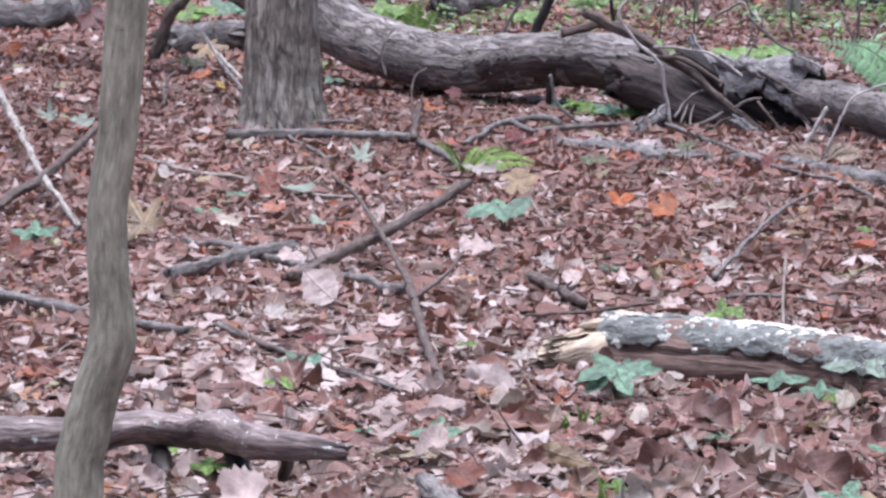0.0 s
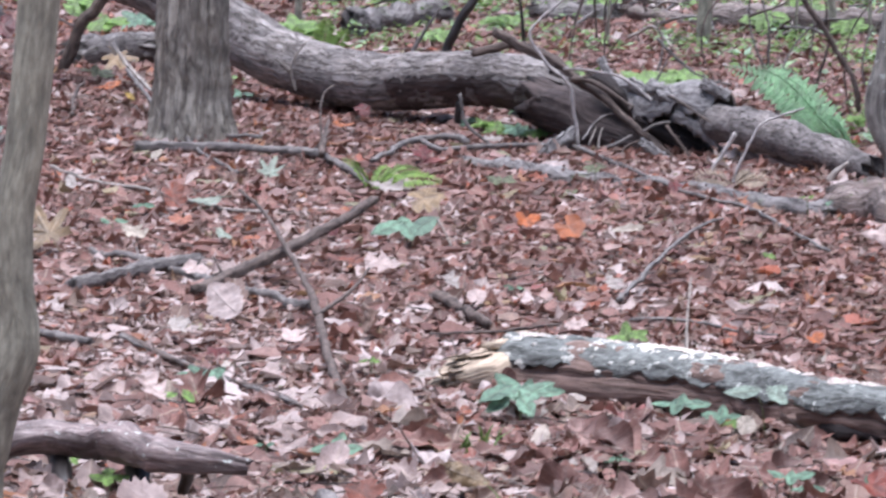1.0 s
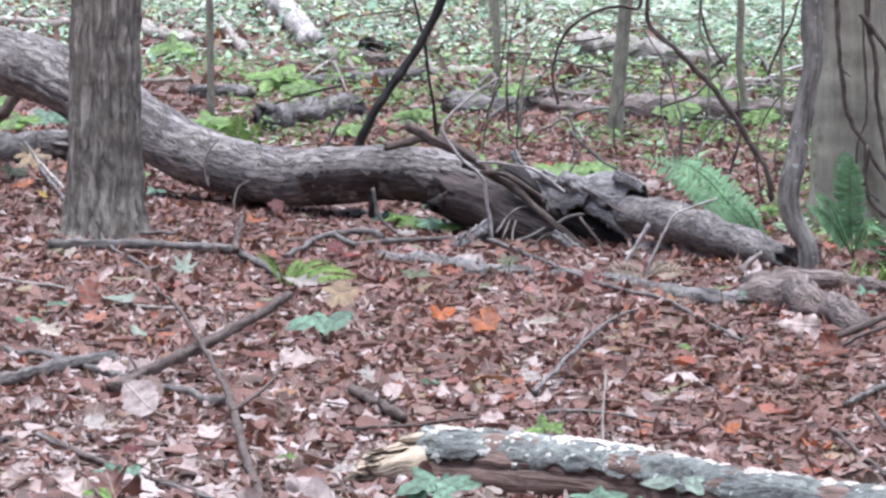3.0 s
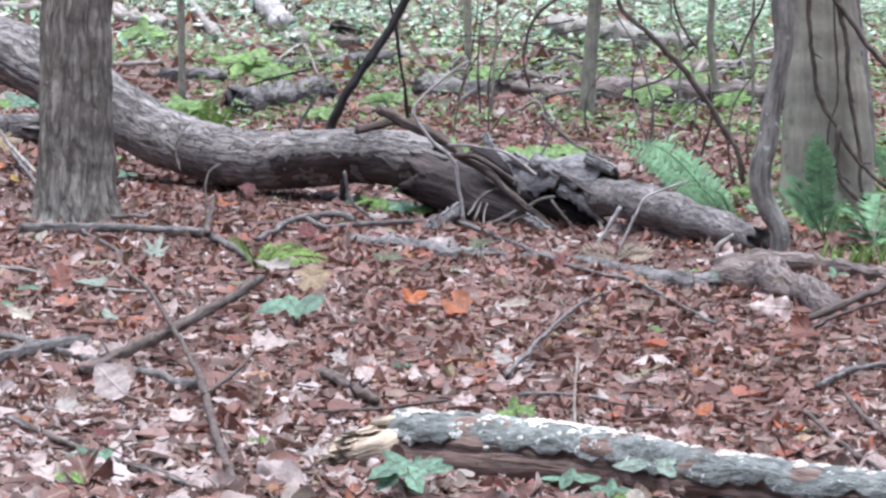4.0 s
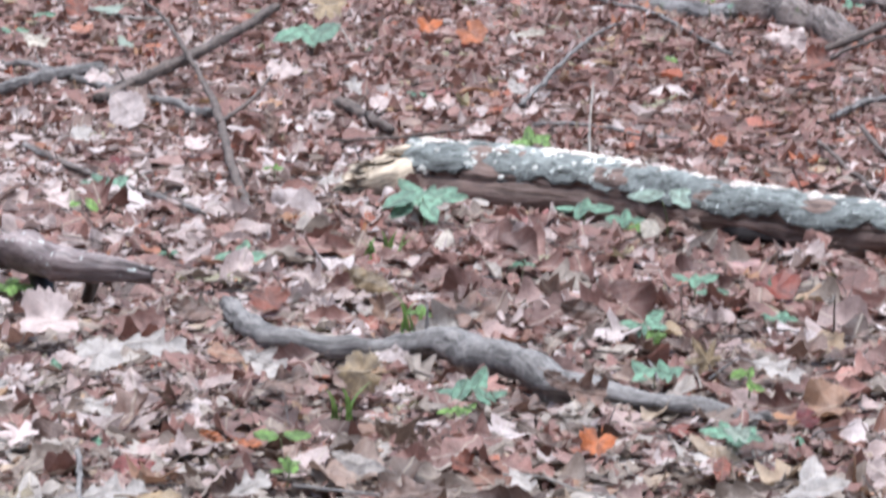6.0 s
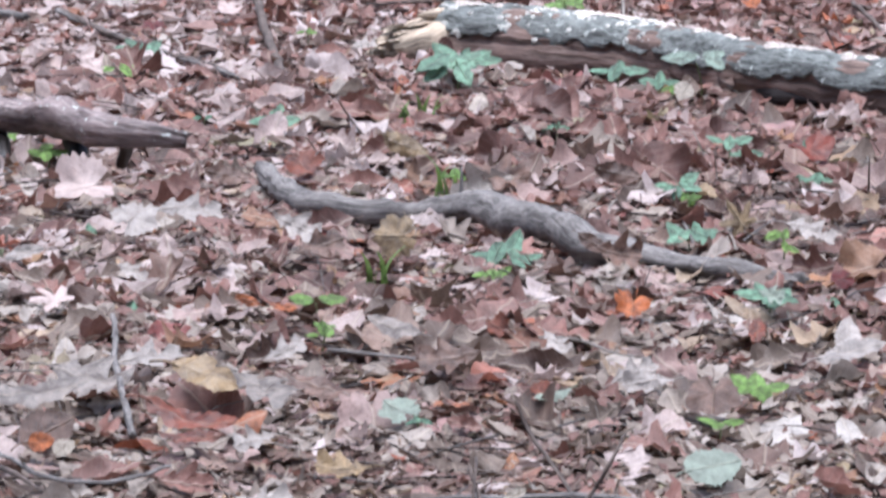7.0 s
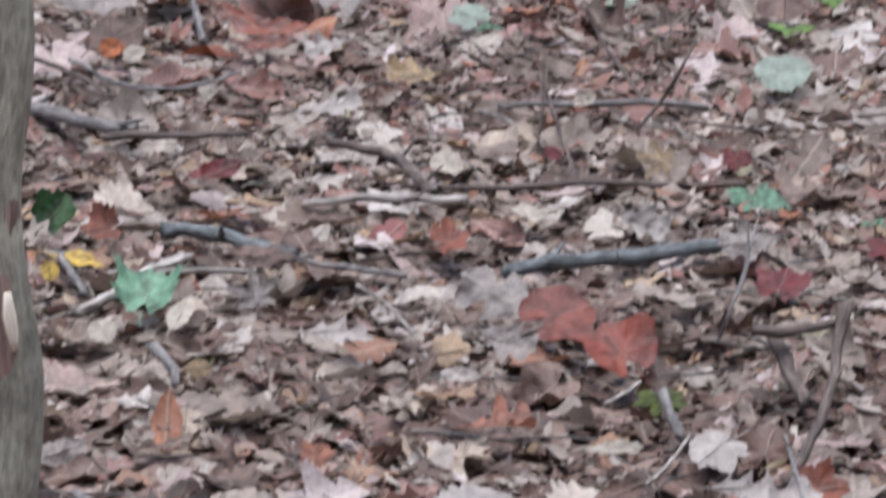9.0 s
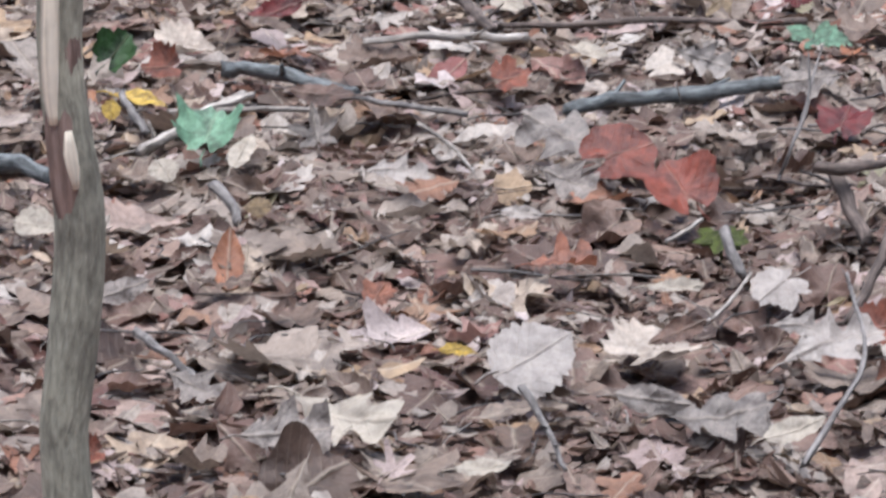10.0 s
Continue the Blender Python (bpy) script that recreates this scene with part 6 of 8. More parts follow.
fallen_leaf("maple", (-1.211, 18.281, 0.020), 0.115, 150, 40, LEAF_MINT, "greenish white fallen leaf")
fallen_leaf("oak", (-1.107, 18.132, 0.020), 0.097, -19, 30, LEAF_MINT, "greenish white fallen leaf")
fallen_leaf("broad", (-1.515, 20.976, 0.020), 0.088, 321, 40, LEAF_ORANGE, "orange fallen leaf lying on dry litter")
fallen_leaf("oval", (-0.834, 12.269, 0.020), 0.094, -35, 50, LEAF_RUSSET, "curled orange-brown leaf lying on dry litter")
fallen_leaf("oak", (0.509, 13.329, 0.020), 0.064, 15, 30, LEAF_PINKISH, "pale pink fallen leaf")
fallen_leaf("broad", (0.032, 10.710, 0.020), 0.092, 295, 30, LEAF_RUSSET, "salmon-coloured fallen maple leaf")
fallen_leaf("oval", (0.221, 10.872, 0.020), 0.094, -25, 60, LEAF_TAN, "tan fallen leaf standing on edge")
fallen_leaf("blunt", (0.974, 10.894, 0.020), 0.112, 300, 20, LEAF_REDBIG, "red-brown fallen maple leaf")
fallen_leaf("broad", (0.033, 10.735, 0.020), 0.072, 85, 35, LEAF_RUSSET, "salmon-coloured fallen maple leaf")
fallen_leaf("maple", (0.775, 9.995, 0.020), 0.096, 126, 65, LEAF_TAN, "dry tan curled leaf standing on edge")
fallen_leaf("oval", (0.592, 10.520, 0.020), 0.091, -15, 70, LEAF_BROWN, "brown curled leaf standing on edge")
fallen_leaf("broad", (0.547, 9.217, 0.020), 0.075, 256, 35, LEAF_ORANGE, "orange-brown fallen maple leaf")
fallen_leaf("broad", (0.327, 9.029, 0.020), 0.052, 150, 50, LEAF_RUSSET, "russet fallen leaf lying on dry litter")
fallen_leaf("oval", (-0.432, 9.725, 0.020), 0.075, 21, 40, LEAF_PALE, "pale fallen leaf lying on dry litter")
fallen_leaf("maple", (-0.365, 9.298, 0.020), 0.107, 125, 25, LEAF_PINKISH, "pinkish fallen maple leaf")
fallen_leaf("oval", (-0.057, 9.265, 0.020), 0.045, 160, 65, LEAF_ORANGE, "orange-brown leaf standing on edge")
fallen_leaf("oval", (-0.004, 9.238, 0.020), 0.053, -25, 20, LEAF_ORANGE, "orange-brown fallen leaf lying on dry litter")
fallen_leaf("broad", (0.162, 8.352, 0.020), 0.081, 129, 28, LEAF_MINT, "pale grey-green leaf under a hollow of litter")
fallen_leaf("oval", (0.217, 10.944, 0.020), 0.084, -25, 60, LEAF_TAN, "tan fallen leaf standing on edge")
fallen_leaf("oak", (0.525, 8.554, 0.020), 0.066, -25, 45, LEAF_PALE, "pale fallen oak leaf")
fallen_leaf("oak", (-0.004, 8.794, 0.020), 0.076, 25, 40, LEAF_PALE, "pale fallen oak leaf")
fallen_leaf("oval", (0.390, 8.491, 0.020), 0.066, 210, 20, LEAF_MINT, "pale bluish fallen leaf")
fallen_leaf("oak", (-0.251, 9.564, 0.020), 0.064, -35, 35, LEAF_PALE, "pale fallen oak leaf")
fallen_leaf("oval", (-0.361, 8.440, 0.020), 0.155, 15, 24, LEAF_GREY, "large curled grey-brown leaf")
fallen_leaf("oak", (-0.292, 8.571, 0.020), 0.141, -25, 24, LEAF_GREY, "large curled grey oak leaf")
fallen_leaf("oval", (-0.103, 8.567, 0.020), 0.165, -25, 24, LEAF_TAN, "long curled pale brown leaf")
fallen_leaf("oak", (-0.036, 8.521, 0.020), 0.123, -35, 24, LEAF_GREY, "grey curled oak leaf")
fallen_leaf("oval", (-0.139, 8.266, 0.020), 0.152, -25, 20, LEAF_RUSSET, "long reddish curled leaf")
fallen_leaf("oak", (-0.206, 8.752, 0.020), 0.118, 15, 24, LEAF_PALE, "pale curled oak leaf")
fallen_leaf("oval", (0.046, 8.520, 0.020), 0.123, -35, 24, LEAF_BROWN, "dark brown curled leaf")
fallen_leaf("round", (-0.334, 8.147, 0.020), 0.087, 30, 50, LEAF_BROWN, "dark brown curled leaf")
fallen_leaf("oak", (0.248, 8.719, 0.020), 0.109, 190, 40, LEAF_BROWN, "dark brown oak leaf")
fallen_leaf("oak", (0.545, 9.660, 0.020), 0.084, -15, 60, LEAF_BROWN, "brown oak leaf standing on edge")
fallen_leaf("oak", (0.380, 10.524, 0.020), 0.121, -15, 40, LEAF_BROWN, "brown crumpled oak leaf")
fallen_leaf("oak", (-0.169, 10.149, 0.020), 0.127, -5, 30, LEAF_PALE, "pale crumpled oak leaf")
fallen_leaf("broad", (-0.255, 10.088, 0.020), 0.116, 40, 35, LEAF_PALE, "pale crumpled leaf lying on dry litter")
fallen_leaf("broad", (-0.352, 10.406, 0.020), 0.130, 200, 35, LEAF_PINKISH, "pinkish crumpled leaf lying on dry litter")
fallen_leaf("oval", (-0.104, 10.534, 0.020), 0.091, -15, 50, LEAF_BROWN, "brown curled leaf lying on dry litter")
fallen_leaf("oak", (0.016, 9.962, 0.020), 0.096, -35, 50, LEAF_PALE, "pale oak leaf standing on edge")
fallen_leaf("broad", (0.186, 9.840, 0.020), 0.104, 180, 60, LEAF_TAN, "tan leaf behind grass blades")
fallen_leaf("oak", (0.886, 9.945, 0.020), 0.105, -35, 25, LEAF_PALE, "pale curled oak leaf")
fallen_leaf("oval", (0.844, 8.777, 0.020), 0.127, 25, 24, LEAF_PALE, "long pale curled leaf")
fallen_leaf("round", (0.576, 7.915, 0.020), 0.084, 20, 35, LEAF_MINT, "pale grey-green fallen leaf")
fallen_leaf("round", (-0.340, 8.128, 0.020), 0.039, 10, 60, LEAF_ORANGE, "small orange fallen leaf")
fallen_leaf("round", (-0.307, 8.096, 0.020), 0.036, 34, 50, LEAF_CREAM, "small cream fallen leaf")
fallen_leaf("oval", (-0.175, 7.304, 0.020), 0.078, 198, 35, LEAF_RED, "red fallen leaf lying on dry litter")
fallen_leaf("maple", (0.384, 7.359, 0.020), 0.086, 170, 40, LEAF_TAN, "tan fallen maple leaf")
fallen_leaf("broad", (0.110, 6.932, 0.020), 0.067, 20, 35, LEAF_RUSSET, "brown fallen maple leaf")
fallen_leaf("oval", (0.209, 7.094, 0.020), 0.069, 146, 15, LEAF_CREAM, "cream-white fallen leaf lying on dry litter")
fallen_leaf("broad", (0.633, 6.889, 0.020), 0.067, 275, 30, LEAF_RED, "red fallen maple leaf")
fallen_leaf("oak", (0.082, 7.913, 0.020), 0.084, 180, 35, LEAF_TAN, "tan fallen oak leaf")
fallen_leaf("oak", (-0.032, 7.707, 0.020), 0.082, 15, 25, LEAF_PALE, "pale fallen oak leaf")
fallen_leaf("oak", (0.533, 8.535, 0.020), 0.082, 190, 45, LEAF_PALE, "grey-white fallen oak leaf")
fallen_leaf("broad", (0.483, 7.393, 0.020), 0.050, 265, 40, LEAF_RED, "red fallen leaf lying on dry litter")
fallen_leaf("maple", (-0.302, 7.022, 0.020), 0.062, 75, 30, LEAF_PINKISH, "pinkish fallen maple leaf")
fallen_leaf("round", (0.113, 7.375, 0.020), 0.050, 325, 35, LEAF_CREAM, "pale whitish fallen leaf")
fallen_leaf("round", (0.251, 7.443, 0.020), 0.029, 315, 40, LEAF_RED, "small pink-red leaf lying on dry litter")
fallen_leaf("oval", (0.306, 7.763, 0.020), 0.038, 210, 50, LEAF_CREAM, "small pale fallen leaf")
fallen_leaf("oval", (-0.136, 8.169, 0.020), 0.095, -5, 20, LEAF_RUSSET, "reddish-brown fallen leaf lying on dry litter")
fallen_leaf("oak", (-0.038, 8.129, 0.020), 0.071, 200, 35, LEAF_PALE, "grey curled oak leaf")
fallen_leaf("blunt", (0.228, 6.525, 0.020), 0.112, 28, 36, LEAF_REDBIG, "large red-orange fallen maple leaf")
fallen_leaf("blunt", (0.290, 6.375, 0.020), 0.108, 120, 34, LEAF_REDBIG, "large red-orange fallen maple leaf")
fallen_leaf("oak", (0.149, 6.089, 0.020), 0.078, 11, 12, LEAF_SALMON, "salmon-brown fallen leaf with dark spots")
fallen_leaf("round", (0.108, 5.674, 0.020), 0.101, 31, 35, LEAF_PALE, "large round pinkish grey fallen leaf")
fallen_leaf("broad", (0.466, 5.794, 0.020), 0.074, 0, 45, LEAF_RUSSET, "rust-brown fallen maple leaf")
fallen_leaf("oval", (-0.334, 6.872, 0.020), 0.087, -31, 8, LEAF_YELLOW, "yellow fallen leaf lying on dry litter")
fallen_leaf("round", (-0.359, 6.795, 0.020), 0.030, 84, 45, LEAF_YELLOW, "small yellow fallen leaf")
fallen_leaf("oval", (0.037, 5.747, 0.020), 0.040, -5, 25, LEAF_YELLOW, "yellow-green tipped fallen leaf")
fallen_leaf("oval", (-0.307, 5.946, 0.020), 0.070, 200, 50, LEAF_GREY, "grey fallen leaf standing on edge")
fallen_leaf("maple", (-0.138, 5.930, 0.020), 0.064, 180, 55, LEAF_BROWN, "brown curled maple leaf standing on edge")
fallen_leaf("oak", (-0.078, 5.485, 0.020), 0.119, -25, 25, LEAF_CREAM, "long pale fallen oak leaf")
fallen_leaf("oak", (0.282, 5.466, 0.020), 0.108, 5, 30, LEAF_GREY, "grey fallen oak leaf")
fallen_leaf("maple", (-0.023, 5.324, 0.020), 0.063, 45, 30, LEAF_PINKISH, "reddish fallen leaf lying on dry litter")
fallen_leaf("oak", (-0.130, 5.410, 0.020), 0.096, 5, 40, LEAF_GREY, "grey-brown fallen oak leaf")
fallen_leaf("oval", (0.056, 5.335, 0.020), 0.058, 9, 20, LEAF_CREAM, "cream fallen leaf lying on dry litter")
fallen_leaf("broad", (-0.238, 6.610, 0.030), 0.105, 80, 30, GREEN_TEAL, "broad blue-green fallen leaf with a pale underside")
fallen_leaf("oval", (-0.200, 6.560, 0.024), 0.070, 70, 25, LEAF_CREAM, "cream leaf under a broad green one")
fallen_leaf("broad", (-0.366, 7.062, 0.020), 0.076, 50, 60, GREEN_DARK, "dark green fallen leaf standing on edge")
fallen_leaf("broad", (-0.305, 6.999, 0.020), 0.068, 185, 40, LEAF_RUSSET, "salmon-coloured curled leaf lying on dry litter")
fallen_leaf("oval", (-0.109, 6.836, 0.020), 0.080, 174, 35, LEAF_BROWN, "dark brown curled leaf")
fallen_leaf("oak", (0.341, 6.994, 0.020), 0.075, -25, 60, LEAF_PALE, "grey-white oak leaf standing on edge")
fallen_leaf("broad", (0.491, 6.703, 0.020), 0.092, 74, 20, LEAF_RED, "dark red fallen maple leaf")
fallen_leaf("oak", (0.470, 6.885, 0.020), 0.081, 190, 50, LEAF_GREY, "grey crumpled leaf lying on dry litter")
fallen_leaf("oak", (0.174, 6.583, 0.020), 0.122, 150, 35, LEAF_GREY, "broad grey-brown oak leaf")
fallen_leaf("oval", (0.263, 5.778, 0.020), 0.068, 200, 50, LEAF_BROWN, "brown curled leaf lying on dry litter")
fallen_leaf("oak", (0.387, 5.796, 0.020), 0.069, -5, 40, LEAF_PALE, "broad pale oak leaf")
fallen_leaf("oval", (0.938, 12.364, 0.020), 0.071, 174, 60, LEAF_PINKISH, "pinkish leaf resting on the lichen log")
fallen_leaf("round", (0.793, 11.704, 0.020), 0.045, 240, 60, LEAF_CREAM, "small cream leaf by the log")
fallen_leaf("oval", (0.110, 6.287, 0.020), 0.049, -5, 40, LEAF_PALE, "pale fallen leaf lying on dry litter")
fallen_leaf("broad", (-0.042, 5.961, 0.020), 0.047, 60, 35, LEAF_SALMON, "orange-tan fallen leaf lying on dry litter")
fallen_leaf("oval", (0.263, 5.975, 0.020), 0.065, 5, 20, LEAF_CREAM, "pale fallen leaf lying on dry litter")
fallen_leaf("oak", (0.409, 5.711, 0.020), 0.113, 25, 35, LEAF_PALE, "pale fallen oak leaf with a hole")
fallen_leaf("broad", (0.374, 5.972, 0.020), 0.088, 220, 25, LEAF_PALE, "pale grey fallen leaf")
fallen_leaf("round", (-0.286, 6.504, 0.020), 0.038, 300, 40, LEAF_CREAM, "small cream leaf lying on dry litter")
fallen_leaf("round", (-0.416, 6.253, 0.020), 0.055, 350, 30, LEAF_CREAM, "cream fallen leaf lying on dry litter")
fallen_leaf("round", (-0.174, 6.333, 0.020), 0.031, 175, 40, LEAF_TAN, "small tan leaf lying on dry litter")
fallen_leaf("broad", (-0.311, 5.387, 0.020), 0.043, 195, 40, LEAF_RUSSET, "orange fallen leaf at the foot of the sapling")
fallen_leaf("oval", (0.222, 5.515, 0.020), 0.082, -5, 55, LEAF_GREY, "grey fallen leaf standing on edge")
fallen_leaf("oval", (0.353, 5.435, 0.020), 0.070, 25, 30, LEAF_CREAM, "cream fallen leaf lying on dry litter")
fallen_leaf("oak", (-0.223, 5.606, 0.020), 0.066, -35, 30, LEAF_GREY, "grey fallen oak leaf")
fallen_leaf("oak", (-0.025, 6.470, 0.020), 0.076, -5, 30, LEAF_PALE, "grey-white fallen oak leaf")
fallen_leaf("maple", (-0.116, 6.633, 0.020), 0.084, 100, 50, LEAF_GREY, "dark curled leaf cluster")
fallen_leaf("oak", (0.163, 6.412, 0.020), 0.075, -25, 40, LEAF_GREY, "grey curled oak leaf")
fallen_leaf("maple", (-0.761, 14.954, 0.020), 0.177, 121, 50, LEAF_TAN, "dry tan maple leaf standing on edge")
fallen_leaf("blunt", (-0.485, 16.281, 0.020), 0.081, 303, 40, LEAF_RUSSET, "rust-red fallen leaf on dry litter")
fallen_leaf("oval", (-0.774, 16.500, 0.020), 0.083, 278, 30, LEAF_PALE, "pale fallen leaf on dry litter")
fallen_leaf("oval", (-0.568, 17.436, 0.020), 0.068, 66, 25, LEAF_CREAM, "small cream fallen leaf on dry litter")
fallen_leaf("oval", (-0.387, 16.041, 0.020), 0.108, 189, 20, LEAF_MINT, "pale olive fallen leaf on dry litter")
fallen_leaf("oval", (-0.322, 15.232, 0.020), 0.073, 309, 20, LEAF_MINT, "pale olive fallen leaf on dry litter")
fallen_leaf("blunt", (-0.443, 15.564, 0.020), 0.080, 242, 25, LEAF_SALMON, "salmon-pink fallen leaf on dry litter")
fallen_leaf("oak", (-0.556, 15.201, 0.020), 0.083, 320, 35, LEAF_CREAM, "cream fallen oak leaf on dry litter")
fallen_leaf("maple", (-0.816, 20.807, 0.020), 0.163, 297, 40, LEAF_TAN, "dry tan leaf by the standing tree")
fallen_leaf("oval", (-0.809, 19.846, 0.020), 0.100, 33, 20, LEAF_ORANGE, "orange-brown fallen leaf by the standing tree")
fallen_leaf("oval", (-0.725, 19.497, 0.020), 0.055, 310, 35, LEAF_YELLOW, "small yellow fallen leaf")
fallen_leaf("broad", (0.207, 16.086, 0.020), 0.122, 6, 35, LEAF_TAN, "tan fallen maple leaf on dry litter")
fallen_leaf("blunt", (-0.374, 14.412, 0.020), 0.074, 240, 28, LEAF_PINKISH, "pinkish fallen leaf beside a thick stick")
fallen_leaf("oval", (-0.207, 14.005, 0.020), 0.045, 132, 70, LEAF_PINKISH, "pinkish curled leaf standing on edge")
fallen_leaf("round", (0.301, 13.879, 0.020), 0.054, 282, 40, LEAF_PINKISH, "pale pink fallen leaf")
fallen_leaf("oak", (0.251, 14.162, 0.020), 0.077, 119, 30, LEAF_PALE, "pale fallen oak leaf on russet litter")
fallen_leaf("oval", (-1.038, 16.449, 0.020), 0.108, 98, 25, LEAF_BROWN, "dark brown fallen leaf under a stick")
fallen_leaf("oval", (-0.442, 16.706, 0.020), 0.073, 240, 30, LEAF_PINKISH, "pinkish fallen leaf on dry litter")
fallen_leaf("oval", (-0.523, 18.229, 0.020), 0.087, 276, 20, LEAF_CREAM, "cream fallen leaf before the standing tree")
fallen_leaf("oak", (0.632, 14.222, 0.020), 0.078, 281, 30, LEAF_PALE, "pale fallen oak leaf on russet litter")
fallen_leaf("blunt", (-0.119, 13.080, 0.020), 0.074, 203, 25, LEAF_PINKISH, "pale pinkish crumpled leaf")
fallen_leaf("broad", (-0.385, 13.204, 0.020), 0.082, 327, 22, LEAF_PALE, "large pale crumpled leaf")
fallen_leaf("oak", (0.044, 13.271, 0.020), 0.072, 77, 50, LEAF_BROWN, "brown curled oak leaf")
fallen_leaf("oak", (-0.389, 12.076, 0.020), 0.092, 118, 30, LEAF_PINKISH, "pinkish fallen oak leaf")
fallen_leaf("oval", (0.514, 9.793, 0.020), 0.066, 325, 55, LEAF_BROWN, "brown curled leaf beside the grey branch")
fallen_leaf("oval", (0.725, 8.995, 0.020), 0.071, 77, 25, LEAF_RUSSET, "russet fallen leaf on dry litter")
fallen_leaf("blunt", (0.617, 8.430, 0.020), 0.095, 267, 40, LEAF_BROWN, "brown crumpled leaf on dry litter")
fallen_leaf("blunt", (0.901, 9.484, 0.020), 0.049, 199, 40, LEAF_RED, "small dark red fallen leaf")
fallen_leaf("blunt", (0.375, 8.495, 0.020), 0.052, 7, 35, LEAF_RUSSET, "russet fallen leaf on dry litter")
fallen_leaf("oak", (0.770, 9.312, 0.020), 0.047, 343, 50, LEAF_MINT, "pale greenish fallen oak leaf")
fallen_leaf("oak", (0.512, 8.616, 0.020), 0.085, 32, 35, LEAF_PALE, "grey-white fallen oak leaf")
fallen_leaf("oval", (0.854, 8.886, 0.020), 0.107, 81, 30, LEAF_PALE, "long pale curled leaf")
fallen_leaf("oak", (0.408, 8.895, 0.020), 0.068, 302, 30, LEAF_PALE, "pale fallen oak leaf")
fallen_leaf("oak", (0.053, 9.733, 0.020), 0.095, 21, 50, LEAF_BROWN, "dark brown crumpled oak leaf")
fallen_leaf("oval", (0.170, 8.996, 0.020), 0.098, 154, 30, LEAF_GREY, "long grey curled leaf")

# bark scar of the slim sapling
part("bark_scar", tube(SCAR, [0.005, 0.0072, 0.0078, 0.0072, 0.004], 12, 0.01, 0.2, 0, 0.2, 61), SCAR_WOOD, near_sapling, "pale bare scar")
part("bark_scar", tube(SCAR_LOW, [0.003, 0.0062, 0.0058, 0.003], 10, 0.01, 0.3, 0, 0.2, 62), SCAR_WOOD, near_sapling, "pale bare scar")
part("brown_scar", tube(SCAR_BROWN, [0.007, 0.0135, 0.0145, 0.0135, 0.006], 14, 0.01, 0.25, 0, 0.2, 63), WOOD_RED, near_sapling, "brown healed scar")

# ---- the big fallen trunk: sound butt, broken middle, thin top ----
fallen = thing("fallen_tree", LOG_PATH[6], "long grey-brown fallen tree trunk, broken and rotten in its middle", "fallen tree")
part("trunk", tube(LOG_PATH, LOG_RADII, 96, 0.018, 0.10, 0.45, 0.1, 5, 1.4), BARK_LOG, fallen)
part("top_length", tube(LOG_TOP_PATH, LOG_TOP_RADII, 48, 0.018, 0.14, 0.3, 0.15, 8, 0.8), BARK_TOP, fallen, "browner thin upper length")
part("bare_wood", tube(LOG_WOOD_PATH, LOG_WOOD_RADII, 48, 0.015, 0.14, 0.7, 0.15, 9, 1.0), WOOD_BROWN, fallen, "bare brown wood")
# A solid stem; the opening's shade is painted by its near-black colour.
part("hollow", tube(LOG_DARK_PATH, LOG_DARK_RADII, 32, 0.02, 0.3, 1.2, 0.2, 12, 1.0), WOOD_DARK, fallen, "rotten hollow, its shade painted near-black")


def slab(a, b, width, seed, wavy=1.0, lean=-0.5):
    """A torn plate of bark or wood: curved, splintered at the edges, with its own thickness."""
    a, b = Vector(a), Vector(b)
    d = (b - a).normalized()
    sd = Vector((0, lean, 0.85))
    sd = (sd - d * d.dot(sd)).normalized()
    nm = d.cross(sd)
    V, U, F = [], [], []
    nl, nw, th = 30, 12, 0.010
    ln = (b - a).length
    for lay in (0, 1):
        for i in range(nl + 1):
            s = i / nl
            for k in range(nw + 1):
                q = k / nw * 2 - 1
                sg = 3.0 if q > 0 else -2.0
                w = width * 0.5 * (0.72 + 0.55 * noise.noise(Vector((s * 7, seed, sg))) + 0.2 * noise.noise(Vector((s * 19, seed, sg + 9))))
                e = 0.30 * ln * noise.noise(Vector((q * 6, seed, 5.0 if s > 0.5 else -4.0))) * (abs(s - 0.5) * 2) ** 5
                c = a + d * (s * ln + e) + sd * q * w
                c += nm * (0.30 * width * (1 - q * q) + wavy * width * (0.30 * noise.noise(Vector((s * 4, q * 2, seed))) + 0.14 * noise.noise(Vector((s * 15, q * 5, seed)))) - lay * th)
                V.append(c)
                U.append((q * width * 0.5 + 0.3, s * ln))
    W, N = nw + 1, (nl + 1) * (nw + 1)
    for i in range(nl):
        for k in range(nw):
            p = i * W + k
            F.append((p, p + 1, p + W + 1, p + W))
            F.append((N + p, N + p + W, N + p + W + 1, N + p + 1))
    for i in range(nl):
        for k in (0, nw):
            p = i * W + k
            F.append((p, p + W, N + p + W, N + p))
    for k in range(nw):
        for i in (0, nl):
            p = i * W + k
            F.append((p, N + p, N + p + 1, p + 1))
    return V, F, U


